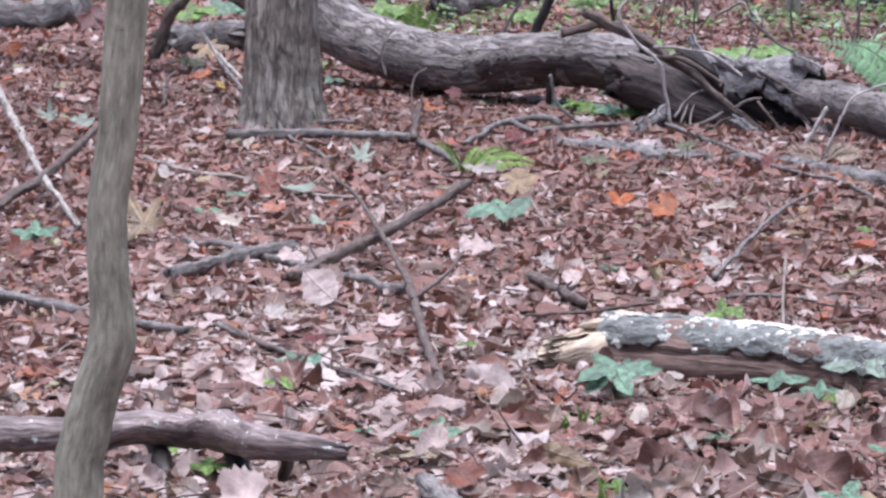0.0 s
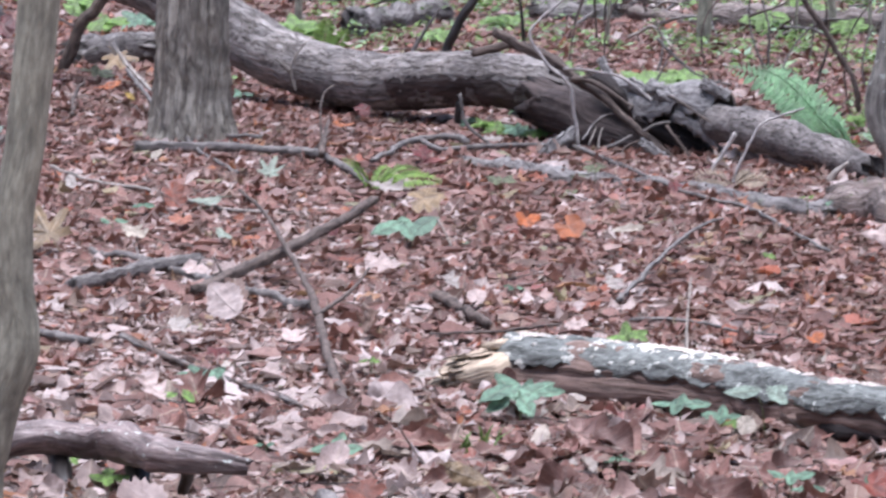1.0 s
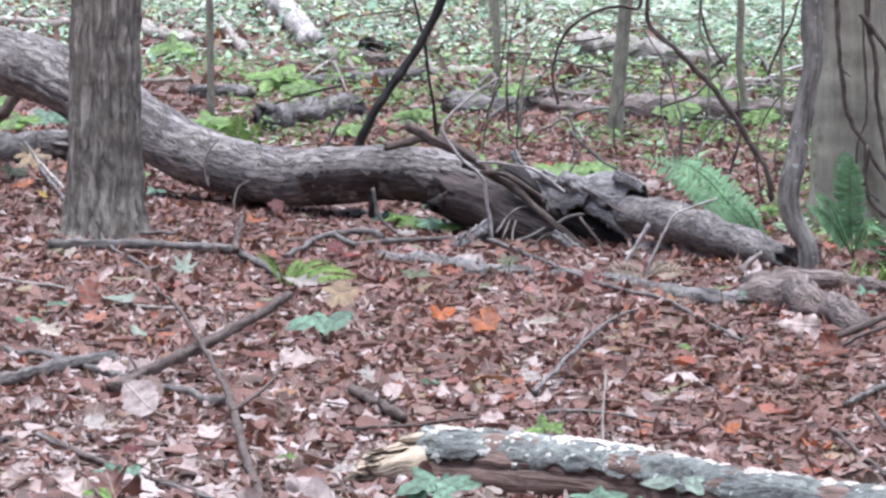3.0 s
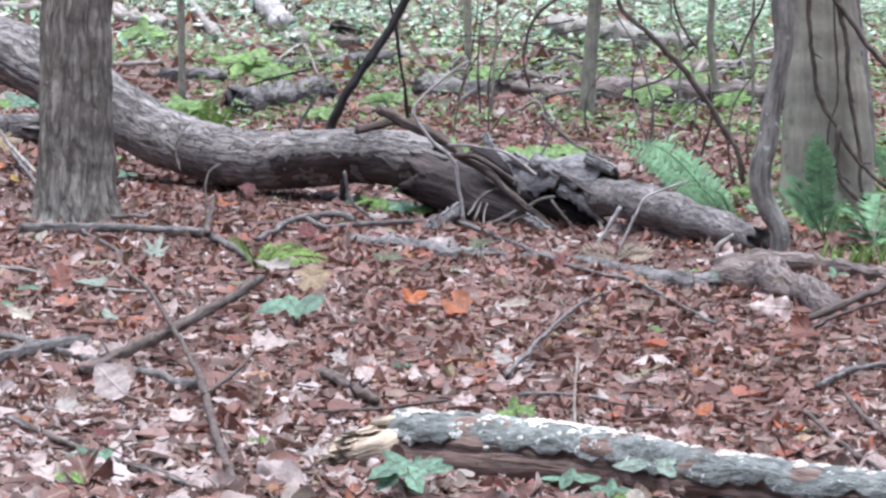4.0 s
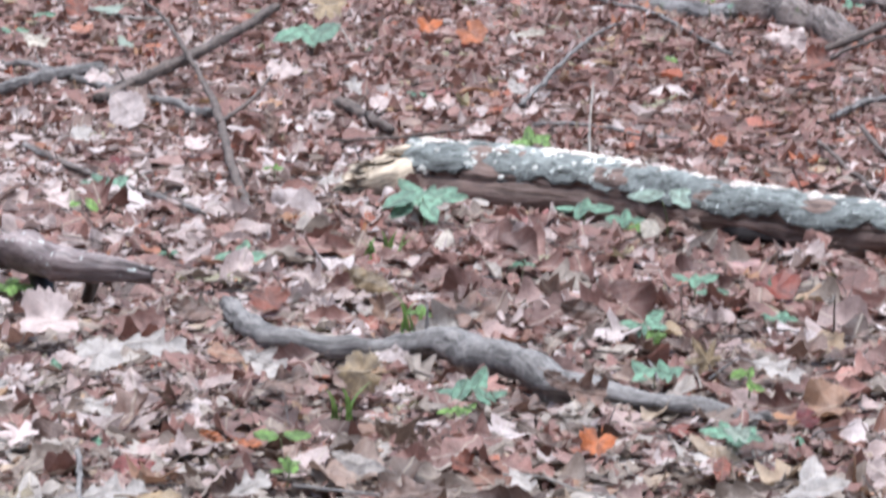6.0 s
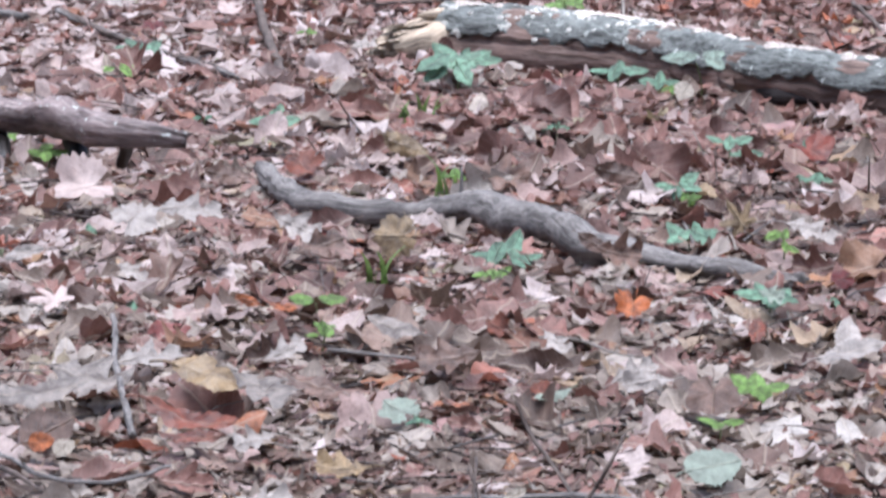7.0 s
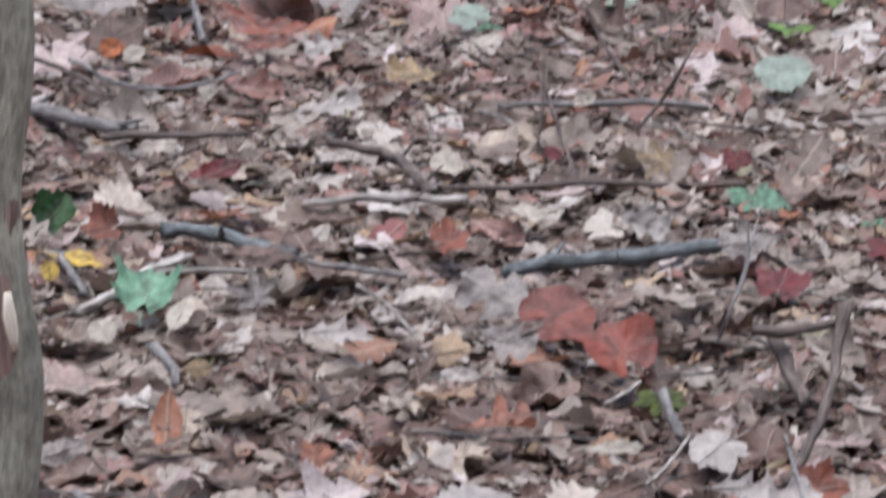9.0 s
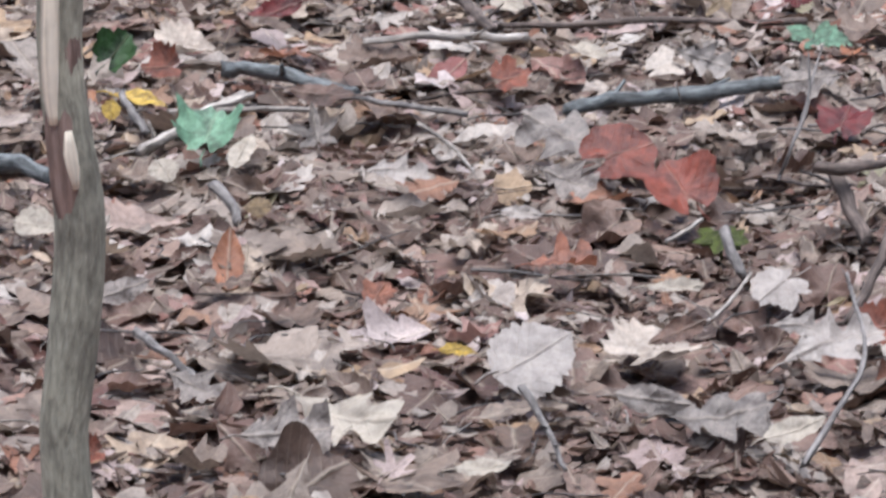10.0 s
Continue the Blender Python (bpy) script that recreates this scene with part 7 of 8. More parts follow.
def shell(pts, radii, a0, a1, seg, step, seed, ragged):
    """Bark that covers only part of a stem's girth (degrees, 0 towards the open side, 90 on top), with torn edges and a thickness."""
    C, R = smooth_path(pts, radii, step)
    n, V, U, F, s = len(C), [], [], [], 0.0
    for lay in (0, 1):
        s = 0.0
        for i, c in enumerate(C):
            t = (C[min(i + 1, n - 1)] - C[max(i - 1, 0)]).normalized()
            sd = Vector((t.y, -t.x, 0)).normalized()
            up = sd.cross(t)
            up = up if up.z > 0 else -up
            s += (c - C[i - 1]).length if i else 0.0
            lo = a0 + ragged * (noise.noise(Vector((s * 9, seed, 1))) + 0.6 * noise.noise(Vector((s * 31, seed, 2))))
            hi = a1 + ragged * (noise.noise(Vector((s * 9, seed, 5))) + 0.6 * noise.noise(Vector((s * 31, seed, 7))))
            for k in range(seg + 1):
                a = radians(lo + (hi - lo) * k / seg)
                q = Vector((math.cos(a) * 1.6, math.sin(a) * 1.6, s * 9)) + Vector((seed, 0, 0))
                r = R[i] * (1.0 + 0.10 * noise.noise(q) + 0.06 * noise.noise(q * 3.3)) - lay * 0.006
                V.append(c + (sd * math.cos(a) + up * math.sin(a)) * r)
                U.append((a * R[i], s))
    w, N = seg + 1, n * (seg + 1)
    for i in range(n - 1):
        for k in range(seg):
            p = i * w + k
            F += [(p, p + 1, p + w + 1, p + w), (N + p, N + p + w, N + p + w + 1, N + p + 1)]
        for k in (0, seg):
            p = i * w + k
            F.append((p, p + w, N + p + w, N + p))
    for k in range(seg):
        for i in (0, n - 1):
            p = i * w + k
            F.append((p, N + p, N + p + 1, p + 1))
    return V, F, U


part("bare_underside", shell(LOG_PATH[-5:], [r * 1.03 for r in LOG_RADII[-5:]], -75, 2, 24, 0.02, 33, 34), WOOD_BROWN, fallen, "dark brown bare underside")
part("upper_bark", shell(LOG_BARK_PATH[:4], LOG_BARK_RADII[:4], 36, 205, 44, 0.008, 35, 50), BARK_PLATE, fallen, "torn grey bark shell over a hollow")
part("hanging_bark", shell(LOG_BARK_PATH[2:], [0.080, 0.084, 0.094, 0.070], -2, 200, 44, 0.008, 41, 55), BARK_PLATE, fallen, "torn grey bark plate hanging down")
for j, (a, b, w, m, lab) in enumerate(SLABS):
    part("bark_slab", slab(a, b, w, j * 1.7, 0.4 if m is BARK_PLATE else 1.0), m, fallen, lab)
for j, (a, b, w) in enumerate(TONGUES):
    part("bark_tongue", slab(a, b, w, 21 + j * 2.9, 0.7, 0.55), BARK_PLATE, fallen, "torn grey bark plate lit from above")

# ---- the short log with lichen and a splintered end ----
lichen_log = thing("lichen_log", LICHEN_PATH[2], "grey-green log spotted with white lichen, one end freshly splintered", "log")
part("core", tube(LICHEN_PATH[1:], [r * 0.9 for r in LICHEN_RADII[1:]], 40, 0.015, 0.16, 0.9, 0.15, 22, 0.5), WOOD_RED, lichen_log, "brown rotten core")
part("bark", shell(LICHEN_PATH[1:], LICHEN_RADII[1:], 6, 200, 40, 0.012, 21, 30), BARK_LICHEN, lichen_log)
p0, p1 = Vector(LICHEN_PATH[0]), Vector(LICHEN_PATH[1])
ax = (p1 - p0).normalized()
rng = random.Random(4)
for j in range(16):
    a = j * 6.283 / 16
    r = LICHEN_RADII[0] * rng.uniform(0.45, 0.85)
    o = Vector((0, -math.cos(a), 0)) * r + Vector((0, 0, math.sin(a))) * r
    st = p1 + ax * 0.05 + o
    tip = st - ax * (0.05 + rng.uniform(0.02, 0.09)) + Vector((0, 0, -0.012)) + o * 0.25
    part("splinter", tube([st, st.lerp(tip, 0.6), tip], [0.017, 0.013, 0.003], 7, 0.012, 0.25, 0, 0.3, 70 + j), WOOD_FRESH, lichen_log, "fresh pale splinter")
dip = Vector((0, -0.012, -0.024))
part("splintered_end", tube([p1 + ax * 0.08, p1 + dip * 0.4, p0 + dip, p0 - ax * 0.02 + dip * 1.1, p0 - ax * 0.035 + dip * 1.1], [0.054, 0.056, 0.050, 0.042, 0.024], 30, 0.008, 0.2, 1.8, 0.15, 77, 1.0), WOOD_FRESH, lichen_log, "fresh pale splintered wood")
for j in range(6):
    off = Vector((0, -0.040 + 0.007 * (j % 3), -0.050 + 0.015 * j))
    part("splinter_plank", slab(p1 + ax * 0.06 + off, p0 - ax * rng.uniform(-0.02, 0.05) + off * 0.9, rng.uniform(0.026, 0.040), 50 + j * 2.3, 0.3), WOOD_FRESH, lichen_log, "splintered layer of wood")
h0, h1 = Vector(LICHEN_PATH[5]).lerp(Vector(LICHEN_PATH[6]), 0.1), Vector(LICHEN_PATH[6]).lerp(Vector(LICHEN_PATH[7]), 0.2)
dn = Vector((0, -LICHEN_RADII[5] * 0.62, -LICHEN_RADII[5] * 0.5))
# A solid near-black lump paints the shade of a hollow low on the flank.
part("rot_hollow_shade", tube([h0 + dn, (h0 + h1) / 2 + dn * 1.05, h1 + dn], [0.018, 0.028, 0.016], 18, 0.01, 0.3, 0.8, 0.2, 83, 0.6), WOOD_DARK, lichen_log, "rotted hollow, its shade painted near-black on a solid")
# barkless reddish flank under the bark
flank = [Vector(p) + Vector((0, -LICHEN_RADII[2] * 0.55, -LICHEN_RADII[2] * 0.45)) for p in LICHEN_PATH[1:6]]
part("bare_flank", tube(flank, [r * 0.58 for r in LICHEN_RADII[1:6]], 32, 0.012, 0.12, 0.6, 0.1, 23, 0.6), WOOD_RED, lichen_log, "bare red-brown rotten wood")
cen, rad = smooth_path(LICHEN_PATH[1:], LICHEN_RADII[1:], 0.01)
for j in range(145):
    k = rng.randrange(2, len(cen) - 2)
    if j < 60:
        k = int(k * 0.45) + 1
    t = (cen[k + 1] - cen[k]).normalized()
    sd = Vector((t.y, -t.x, 0)).normalized()
    a = rng.gauss(1.1, 0.5) if j < 60 else rng.gauss(1.75, 0.22)
    n = sd * math.cos(a) + Vector((0, 0, 1)) * math.sin(a)
    c = cen[k] + n * rad[k] * 1.03
    b = t.cross(n)
    s = rng.uniform(0.005, 0.013) * (1 if j < 60 else 1.35)
    V, U = [c + n * 0.004], [(0.1, 0.1)]
    for i in range(9):
        q = i * 6.283 / 9
        rr = s * rng.uniform(0.6, 1.25)
        V.append(c + (t * math.cos(q) * 1.3 + b * math.sin(q)) * rr - n * 0.003)
        U.append((0.1 + math.cos(q) * rr, 0.1 + math.sin(q) * rr))
    part("lichen_patch", (V, [(0, i + 1, (i + 1) % 9 + 1) for i in range(9)], U), LICHEN_WHITE if j < 60 else LICHEN_CREAM, lichen_log, "white lichen" if j < 60 else "cream lichen")

# ---- the branch that stands on its broken stubs ----
prop = thing("propped_branch", PROPPED_PATH[3], "thick red-brown dead branch held off the ground by broken stubs", "branch")
part("stem", tube(PROPPED_PATH, PROPPED_RADII, 40, 0.012, 0.24, 0.6, 0.3, 31, 1.2), BARK_RED, prop)
for j, (a, b, r) in enumerate(PROP_STUBS):
    part("stub", tube([a, Vector(a).lerp(Vector(b), 0.5) + Vector((0.006, 0, 0)), b], [r * 1.2, r, r * 0.8], 12, 0.01, 0.25, 0, 0.3, 40 + j, 0.5), BARK_BLACK, prop, "dark wet stub")

# ---- a forked twig ----
fork = thing("forked_twig", FORK_STEM[-1], "dark grey-brown forked dead twig leaning over dry leaves", "twig")
part("stem", tube(FORK_STEM, [0.004, 0.005, 0.006, 0.007, 0.010, 0.010, 0.010], 10, 0.015, 0.12, 0, 0.4, 51), BARK_DARK, fork)
part("side_twig", tube(FORK_SIDE, [0.006, 0.005, 0.004, 0.003], 8, 0.015, 0.12, 0, 0.4, 52), BARK_DARK, fork)


# ---- masses of leaves, each mass one mesh ----
def scatter(name, templates, pos, size, yaw, tx, ty, pick, slots, slot, seed):
    """Joins many copies of the templates into one mesh. pick: template of each; slot: its material."""
    AV, AF, AU, AM, o = [], [], [], [], 0
    for k, (v, f, u) in enumerate(templates):
        i = np.nonzero(pick == k)[0]
        if not len(i):
            continue
        cy, sy, cx, sx, cz, sz = np.cos(yaw[i]), np.sin(yaw[i]), np.cos(tx[i]), np.sin(tx[i]), np.cos(ty[i]), np.sin(ty[i])
        p = v[None] * size[i][:, None, None]
        x, y, z = p[..., 0], p[..., 1], p[..., 2]
        x, y = x * cy[:, None] - y * sy[:, None], x * sy[:, None] + y * cy[:, None]
        y, z = y * cx[:, None] - z * sx[:, None], y * sx[:, None] + z * cx[:, None]
        x, z = x * cz[:, None] + z * sz[:, None], -x * sz[:, None] + z * cz[:, None]
        w = np.stack([x, y, z], -1) + pos[i][:, None, :]
        AV.append(w.reshape(-1, 3))
        AF.append((f[None] + (np.arange(len(i)) * len(v))[:, None, None] + o).reshape(-1, 3))
        AU.append(np.tile(u, (len(i), 1)))
        AM.append(np.repeat(slot[i], len(f)))
        o += len(i) * len(v)
    V, F, U, M = np.concatenate(AV), np.concatenate(AF), np.concatenate(AU), np.concatenate(AM)
    me = bpy.data.meshes.new(name)
    me.vertices.add(len(V))
    me.vertices.foreach_set("co", V.astype(np.float32).ravel())
    me.loops.add(F.size)
    me.loops.foreach_set("vertex_index", F.astype(np.int32).ravel())
    me.polygons.add(len(F))
    me.polygons.foreach_set("loop_start", np.arange(0, F.size, 3, dtype=np.int32))
    for m in slots:
        me.materials.append(m)
    me.polygons.foreach_set("material_index", M.astype(np.int32))
    me.polygons.foreach_set("use_smooth", np.ones(len(F), dtype=bool))
    layer = me.uv_layers.new(name="UVMap")
    layer.data.foreach_set("uv", U[F.ravel()].astype(np.float32).ravel())
    me.update(calc_edges=True)
    return new(name, me)


def heights(x, y):
    return np.array([height(a, b) for a, b in zip(x, y)])


rg = np.random.default_rng(7)
TEMPL = [blade(k, random.Random(100 + j), c, r, q) for j, (k, c, r, q) in enumerate(
    [("oak", 1, 14, 0.3), ("oak", 1, 14, 0.45), ("oak", 1, 14, 0.35), ("broad", 1, 1, 0.35), ("broad", 1, 1, 0.5), ("oval", 1, 10, 0.5), ("oval", 2, 9, 0.7),
     ("oval", 1, 9, 0.6), ("oak", 2, 12, 0.6), ("broad", 1, 1, 0.4), ("oak", 1, 14, 0.5)])]
CURLED = [blade(k, random.Random(170 + j), c, r, q) for j, (k, c, r, q) in enumerate(
    [("oak", 2, 13, 0.9), ("oval", 2, 8, 1.6), ("blunt", 1, 8, 0.9), ("oak", 2, 13, 1.2), ("oval", 2, 9, 1.1), ("oval", 2, 8, 1.2), ("oak", 2, 13, 0.8)])]
MIDTEMPL = [blade(k, random.Random(150 + j), 1, r, q) for j, (k, r, q) in enumerate(
    [("oak", 7, 0.6), ("oak", 7, 1.0), ("oval", 3, 0.9), ("oval", 3, 1.4), ("round", 3, 0.9), ("oak", 7, 1.3)])]
FARTEMPL = [blade(k, random.Random(200 + j), 1, 2, q) for j, (k, q) in enumerate([("oak", 1.0), ("oval", 1.4), ("round", 1.2), ("oak", 1.8), ("ovate", 0.8), ("round", 2.2)])]


SHARDS = [blade(k, random.Random(250 + j), 1, 3, q) for j, (k, q) in enumerate(
    [("shard", 0.8), ("shard", 1.4), ("shard", 1.0), ("pinna", 1.2), ("shard", 2.0), ("oval", 1.5), ("shard", 0.6), ("pinna", 2.0)])]


def wedge(n, y0, y1, lo=-0.082, hi=0.128):
    """n places on the ground ahead, evenly thick, between two distances."""
    y = np.sqrt(rg.uniform(y0 * y0, y1 * y1, n))
    return y * rg.uniform(lo, hi, n), y


def bumps(x, y):
    """The litter's own small heaps and hollows."""
    h = np.array([noise.noise(Vector((a * 5.0, b * 3.4, 17.0))) + 0.45 * noise.noise(Vector((a * 13.0, b * 9.0, 21.0))) for a, b in zip(x, y)])
    return 0.042 * (np.clip(h, -0.8, 0.55) - 0.28)


def litter(name, n, y0, y1, templates, size, label, top=-0.006, depth=0.02, tilt=0.15, steep=0.035, lo=-0.082, hi=0.128):
    x, y = wedge(n, y0, y1, lo, hi)
    z = top - depth * rg.random(n) ** 1.5
    russet = 1 / (1 + np.exp(-(y - 9.8) * 0.9))
    slot = (rg.random(n) < russet).astype(int)
    e = 0.02
    rise = bumps(x, y) if y1 < 13 else np.zeros(n)
    slope_y, slope_x = ((bumps(x, y + e) - bumps(x, y - e)) / (2 * e), (bumps(x + e, y) - bumps(x - e, y)) / (2 * e)) if y1 < 13 else (rise, rise)
    z = z + rise
    patch = np.array([noise.noise(Vector((a * 1.7, b * 0.9, 31.0))) + 0.5 * noise.noise(Vector((a * 5.0, b * 2.6, 37.0))) for a, b in zip(x, y)])
    warm = 1 / (1 + np.exp(-(y - 8.0) * 1.6))
    slot = np.where(rg.random(n) < (0.25 + 0.65 * warm) * np.clip(patch - 0.08, 0, 0.6), 1, slot)
    # More dark leaves in random patches, and a rising share towards the near edge.
    dark_patch = np.array([noise.noise(Vector((a * 2.2, b * 1.3, 3.0))) + 0.5 * noise.noise(Vector((a * 7.0, b * 4.0, 8.0))) for a, b in zip(x, y)])
    slot = np.where(rg.random(n) < 0.06 + 0.6 * (dark_patch - 0.05).clip(0, 0.8) + 0.17 * np.clip(7.4 - y, 0, 2), 2, slot)
    pale = 0.55 * warm * np.clip(-patch - 0.1, 0, 0.5) + 0.40 * np.exp(-((x + 0.40) / 0.6) ** 2 - ((y - 12.8) / 2.6) ** 2) + 0.05
    slot = np.where(rg.random(n) < pale, 3, slot)
    s = size * np.exp(rg.normal(0, 0.36, n)).clip(0.4, 1.8) * np.clip(y / 8.4, 0.86, 1)
    up = rg.random(n) < steep
    t1, t2 = rg.normal(0.03, tilt, n) + np.arctan(slope_y), rg.normal(0, tilt, n) - np.arctan(slope_x)
    t1 = np.where(up, rg.uniform(0.4, 0.95, n), t1)
    z = z + np.abs(np.sin(t1)) * s * 0.15
    ob = scatter(name, templates, np.stack([x, y, z], 1), s, rg.uniform(0, 6.28, n), t1, t2, rg.integers(0, len(templates), n), [LITTER_NEAR, LITTER_FAR, LITTER_DARK, LITTER_PALE], slot, 1)
    return tagged(ob, label, "leaf litter", kind="stuff")


near = litter("leaf_litter", 4400, 4.3, 8.6, TEMPL, 0.070, "deep litter of dry grey-brown oak and maple leaves", steep=0.015, tilt=0.08, top=0.000, depth=0.020)
litter("leaf_litter", 520, 4.3, 8.6, CURLED, 0.066, "curled dry oak and maple leaves on top of the litter", steep=0.16, tilt=0.14, top=0.006, depth=0.008)
litter("leaf_crumbs", 19000, 4.3, 8.6, SHARDS, 0.027, "torn bits of dry grey-brown leaves", tilt=0.12, top=0.004, depth=0.022, steep=0.005)
litter("leaf_litter", 6500, 8.6, 12.4, TEMPL, 0.068, "litter of grey-brown and pinkish dry leaves", steep=0.03, tilt=0.10, top=0.000, depth=0.020)
litter("leaf_litter", 1500, 8.6, 12.4, CURLED, 0.068, "curled pinkish brown leaves on top of the litter", steep=0.13, tilt=0.16, top=0.006, depth=0.010)
litter("leaf_crumbs", 14000, 8.6, 12.4, SHARDS, 0.028, "torn bits of pinkish brown leaves", tilt=0.15, top=0.005, depth=0.014, steep=0.01)
litter("leaf_litter", 24000, 12.4, 25.0, MIDTEMPL, 0.062, "litter of russet and pinkish dry leaves", tilt=0.08, steep=0.012, depth=0.012)
litter("leaf_crumbs", 48000, 12.4, 25.0, FARTEMPL, 0.027, "small broken bits of russet leaves", tilt=0.12, top=-0.001, depth=0.014)
litter("leaf_litter", 14000, 25.0, 44.0, FARTEMPL, 0.075, "far litter of russet dry leaves")
litter("leaf_litter", 4500, 1.5, 40.0, FARTEMPL, 0.10, "thin litter of dry leaves beside the clearing", lo=-0.45, hi=-0.08)
litter("leaf_litter", 4500, 1.5, 40.0, FARTEMPL, 0.10, "thin litter of dry leaves beside the clearing", lo=0.126, hi=0.5)

# thin broken twigs and leaf stalks strewn through the litter
TW = []
for j in range(5):
    v, f, u = tube([(-0.5, 0, 0), (-0.15, 0.05 * (j - 2), 0.02), (0.2, -0.03 * (j - 1), 0.015), (0.5, 0.03, 0)], [0.016, 0.014, 0.012, 0.007], 4, 0.4, 0.1, 0, 0, j)
    tri = []
    for q in f:
        tri += [(q[0], q[1], q[2])] + ([(q[0], q[2], q[3])] if len(q) == 4 else [])
    TW.append((np.array([tuple(p) for p in v]), np.array(tri), np.array(u)))


def strewn_twigs(n, y0, y1, label, size=0.07, rise=0.01, lo=-0.082, hi=0.128, stand=0.0):
    x, y = wedge(n, y0, y1, lo, hi)
    z = -0.004 + rise * rg.random(n) ** 2
    s = size * np.exp(rg.normal(0, 0.5, n)).clip(0.35, 2.6)
    ob = scatter("twig_litter", TW, np.stack([x, y, z], 1), s, rg.uniform(0, 6.28, n), rg.normal(0, 0.1, n), rg.normal(stand, 0.12 + 0.9 * rise + 0.3 * stand, n), rg.integers(0, 5, n),
                 [BARK_GREY, BARK_PALE, BARK_DARK], rg.integers(0, 3, n), 1)
    return tagged(ob, label, "twig litter", kind="stuff")


strewn_twigs(1500, 4.3, 12.4, "thin broken twigs and leaf stalks among dry leaves")
strewn_twigs(170, 6.4, 17.0, "thin dry stems standing up out of the litter", 0.085, 0.035, stand=1.15)
strewn_twigs(1800, 12.4, 26.0, "thin broken twigs among russet leaves")
strewn_twigs(240, 21.0, 38.0, "dead brush and fallen branches in the undergrowth", 0.17, 0.10)
strewn_twigs(200, 24.0, 29.5, "thin dead brush about the far logs", 0.17, 0.22, 0.01, 0.10)

# green undergrowth: low herbs in clumps, thick beyond the fallen trunk
GT = [blade(k, random.Random(300 + j), 1, 2, 0.5) for j, k in enumerate(["ovate", "oval", "ovate", "oval", "ovate"])]


def undergrowth(name, clumps, y0, y1, per, spread, high, size, label, mat, lo=-0.082, hi=0.128, side=0.0):
    x, y = wedge(clumps, y0, y1, lo, hi)
    keep = np.array([noise.noise(Vector((a * 0.8, b * 0.45, 9.0))) for a, b in zip(x, y)]) + (y - 24.5) * 0.045 + side * np.clip((x / y - 0.03) * 20, -1, 1) > rg.uniform(-0.35, 0.35, clumps)
    keep &= (x > -0.95) | (y > 24.5)
    x, y = x[keep], y[keep]
    m = len(x)
    k = np.repeat(np.arange(m), per)
    n = len(k)
    px = x[k] + rg.normal(0, spread, n)
    py = y[k] + rg.normal(0, spread, n)
    hh = high * np.exp(rg.normal(0, 0.35, m))[k]
    pz = heights(px, py) + hh * rg.uniform(0.25, 1.0, n)
    s = size * np.exp(rg.normal(0, 0.3, n))
    ob = scatter(name, GT, np.stack([px, py, pz], 1), s, rg.uniform(0, 6.28, n), rg.normal(0.1, 0.33, n), rg.normal(0, 0.33, n), rg.integers(0, len(GT), n), [mat], np.zeros(n, int), 1)
    return tagged(ob, label, "undergrowth", kind="stuff")


undergrowth("undergrowth", 2500, 20.2, 28.5, 16, 0.055, 0.06, 0.031, "low yellow-green herbs among dry leaves behind the trunk", GREEN_HERB, side=0.12)
# Far herbs: their near-white colours already hold the glints of the sky.
undergrowth("undergrowth", 10000, 26.5, 52.0, 12, 0.13, 0.10, 0.045, "dense green herbs covering the far forest floor, sky glints in their colour", GREEN_STUFF, lo=-0.1, hi=0.15, side=0.10)
undergrowth("undergrowth", 150, 17.9, 21.5, 16, 0.07, 0.07, 0.030, "yellow-green herbs round the foot of the beech", GREEN_HERB, lo=0.086, hi=0.126, side=1.4)
undergrowth("undergrowth", 90, 19.0, 21.0, 12, 0.06, 0.03, 0.028, "low green herbs behind the broken trunk", GREEN_HERB, lo=0.022, hi=0.055, side=2.2)
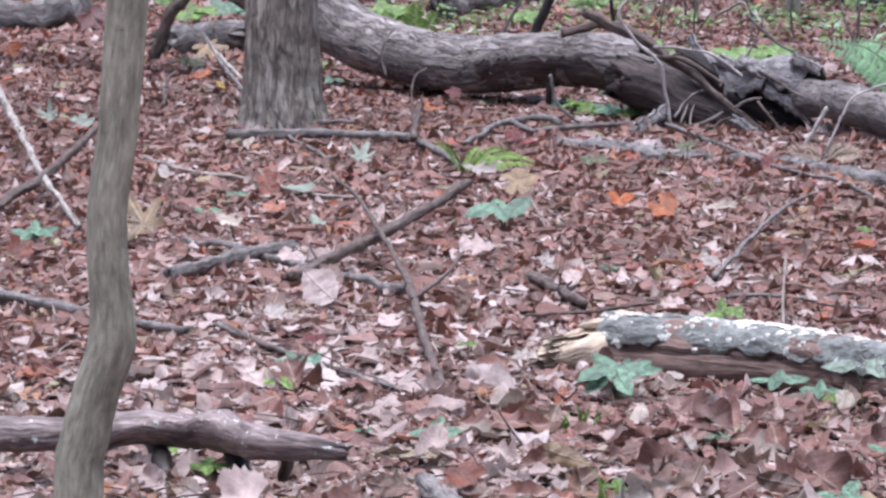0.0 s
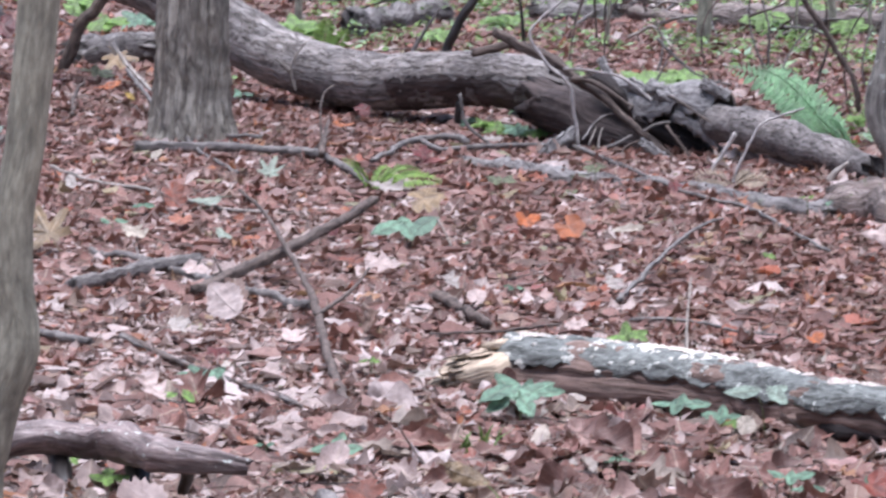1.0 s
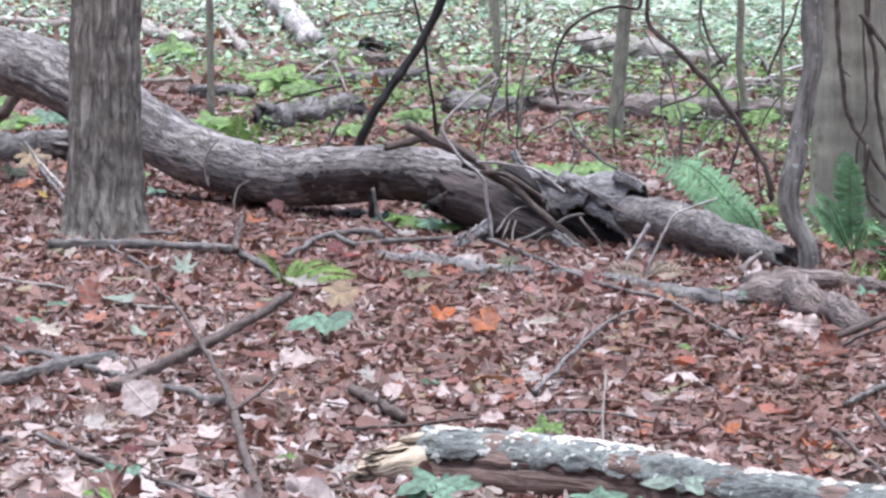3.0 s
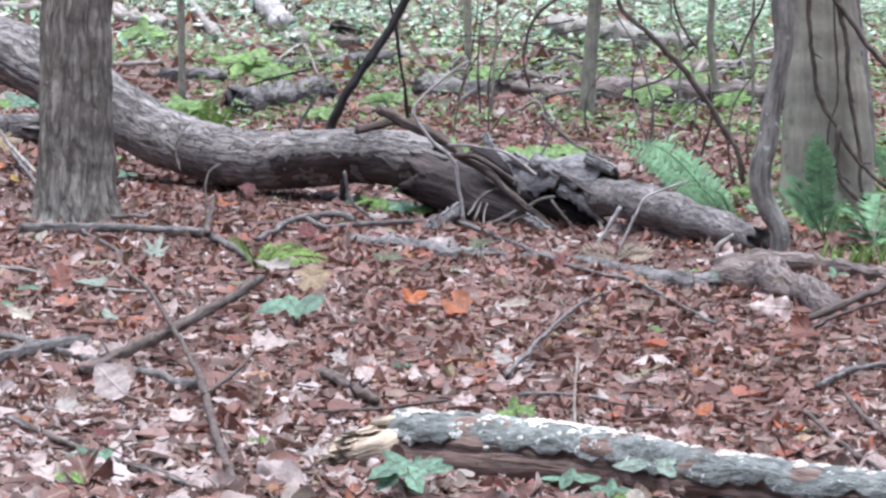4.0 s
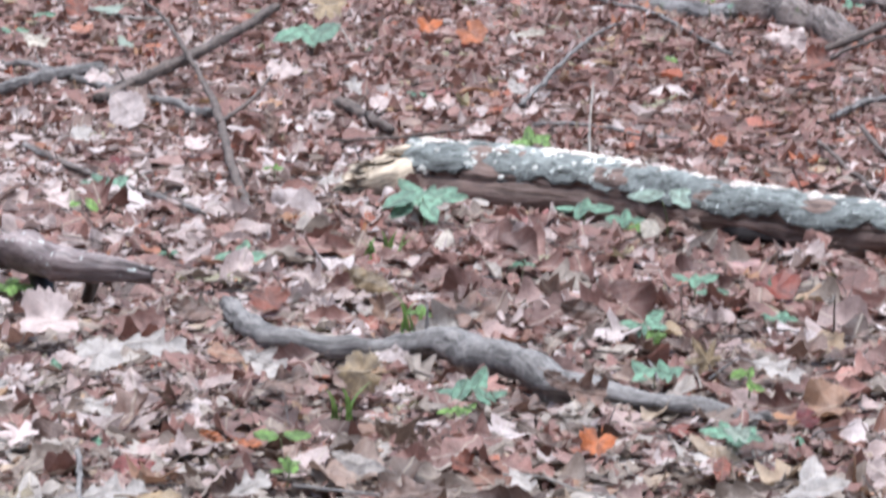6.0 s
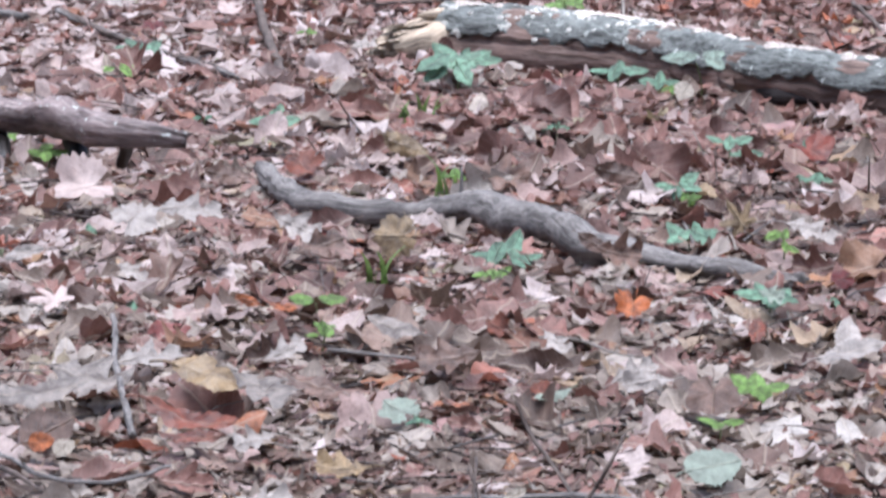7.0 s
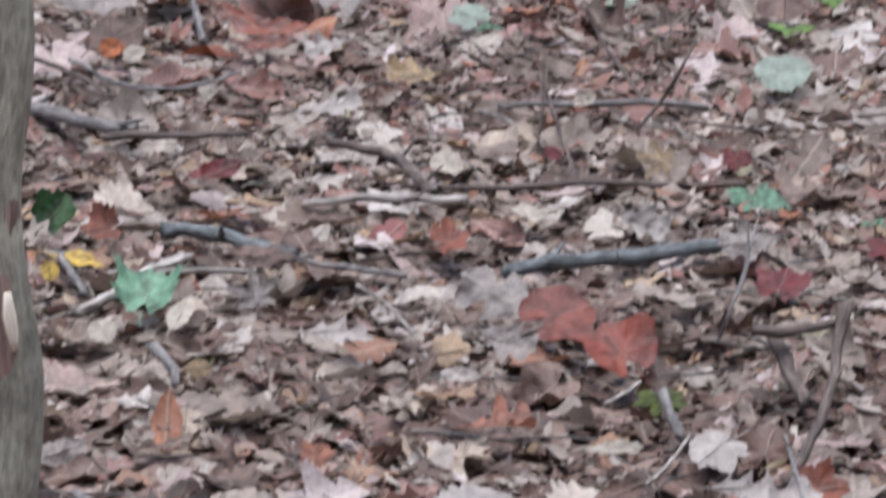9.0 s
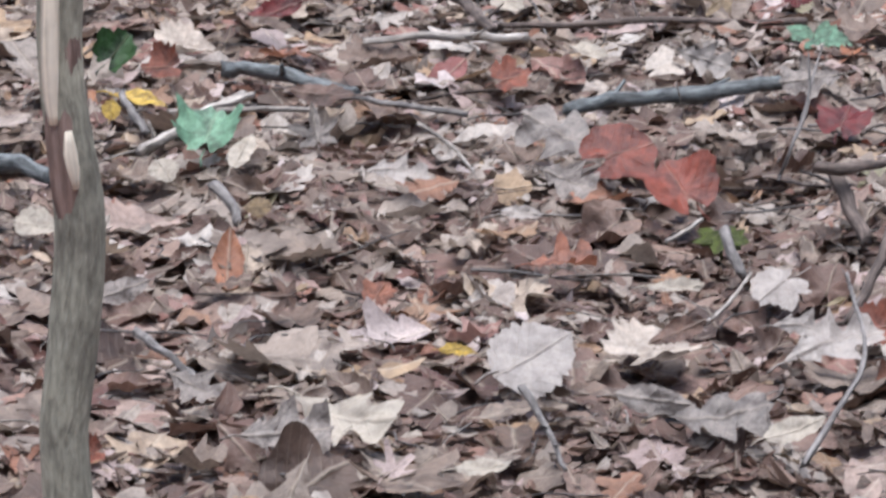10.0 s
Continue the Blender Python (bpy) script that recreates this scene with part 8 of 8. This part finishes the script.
# Shrubs paled in colour for the brighter light of the clearing.
undergrowth("shrub_leaves", 2200, 28.5, 50.0, 11, 0.16, 0.24, 0.055, "green shrub leaves at the back of the clearing, paled by painted sky light", GREEN_SKYLIT, lo=0.045, hi=0.15)

# ---- the ground: one sheet to the horizon ----
far_steps = [8, 12, 18, 30, 60, 120, 300, 800, 3000]
xs = [-3.5 - d for d in reversed(far_steps)] + [-3.5 + 0.14 * i for i in range(70)] + [6.3 + d for d in far_steps]
ys = [-d for d in reversed(far_steps)] + [0.2 * i for i in range(240)] + [48.0 + d for d in far_steps]
gv = [(x, y, height(x, y)) for y in ys for x in xs]
w = len(xs)
gf = [(j * w + i, j * w + i + 1, (j + 1) * w + i + 1, (j + 1) * w + i) for j in range(len(ys) - 1) for i in range(w - 1)]
tagged(new("ground", mesh_of("ground", gv, gf, HUMUS)), "brown forest floor of leaf mould", "ground", kind="structure")

# ---- an unseen ring wall far beyond the clearing, added to block low sky light ----
ring = [(85 * math.cos(k * math.pi / 90), 10 + 85 * math.sin(k * math.pi / 90), 20 + 5 * noise.noise(Vector((math.cos(k * math.pi / 90) * 6, math.sin(k * math.pi / 90) * 6, 2.0)))) for k in range(180)]
rv = [(x, y, -0.5) for x, y, z in ring] + [(x * 1.0, y, z) for x, y, z in ring]
rf = [(k, (k + 1) % 180, 180 + (k + 1) % 180, 180 + k) for k in range(180)]
tagged(new("backdrop", mesh_of("backdrop", rv, rf, WOODS_WALL)), "unseen dim green ring wall in place of woods, blocks low sky light", "woods", kind="structure")

# ---- the nearest leaves, one by one, on the litter ----
ONE = [blade_mesh("leaf", k, LEAF_NEAR_ONE, 400 + j, c, 2, 18) for j, (k, c) in enumerate(
    [("oak", 0.4), ("oak", 0.7), ("oak", 0.9), ("broad", 0.5), ("maple", 0.6), ("oval", 0.8), ("oval", 1.2), ("oak", 0.5)])]
lx, ly = wedge(290, 4.7, 7.6)
for a, b in zip(lx, ly):
    ob = new("leaf", ONE[int(rg.integers(0, len(ONE)))])
    s = 0.082 * math.exp(rg.normal(0, 0.25))
    ob.matrix_basis = pose(a, b, -0.004 + 0.006 * rg.random(), rg.normal(2, 5), rg.normal(0, 5), rg.uniform(0, 360)) @ Matrix.Diagonal((s, s, s, 1))
    ob.parent = near
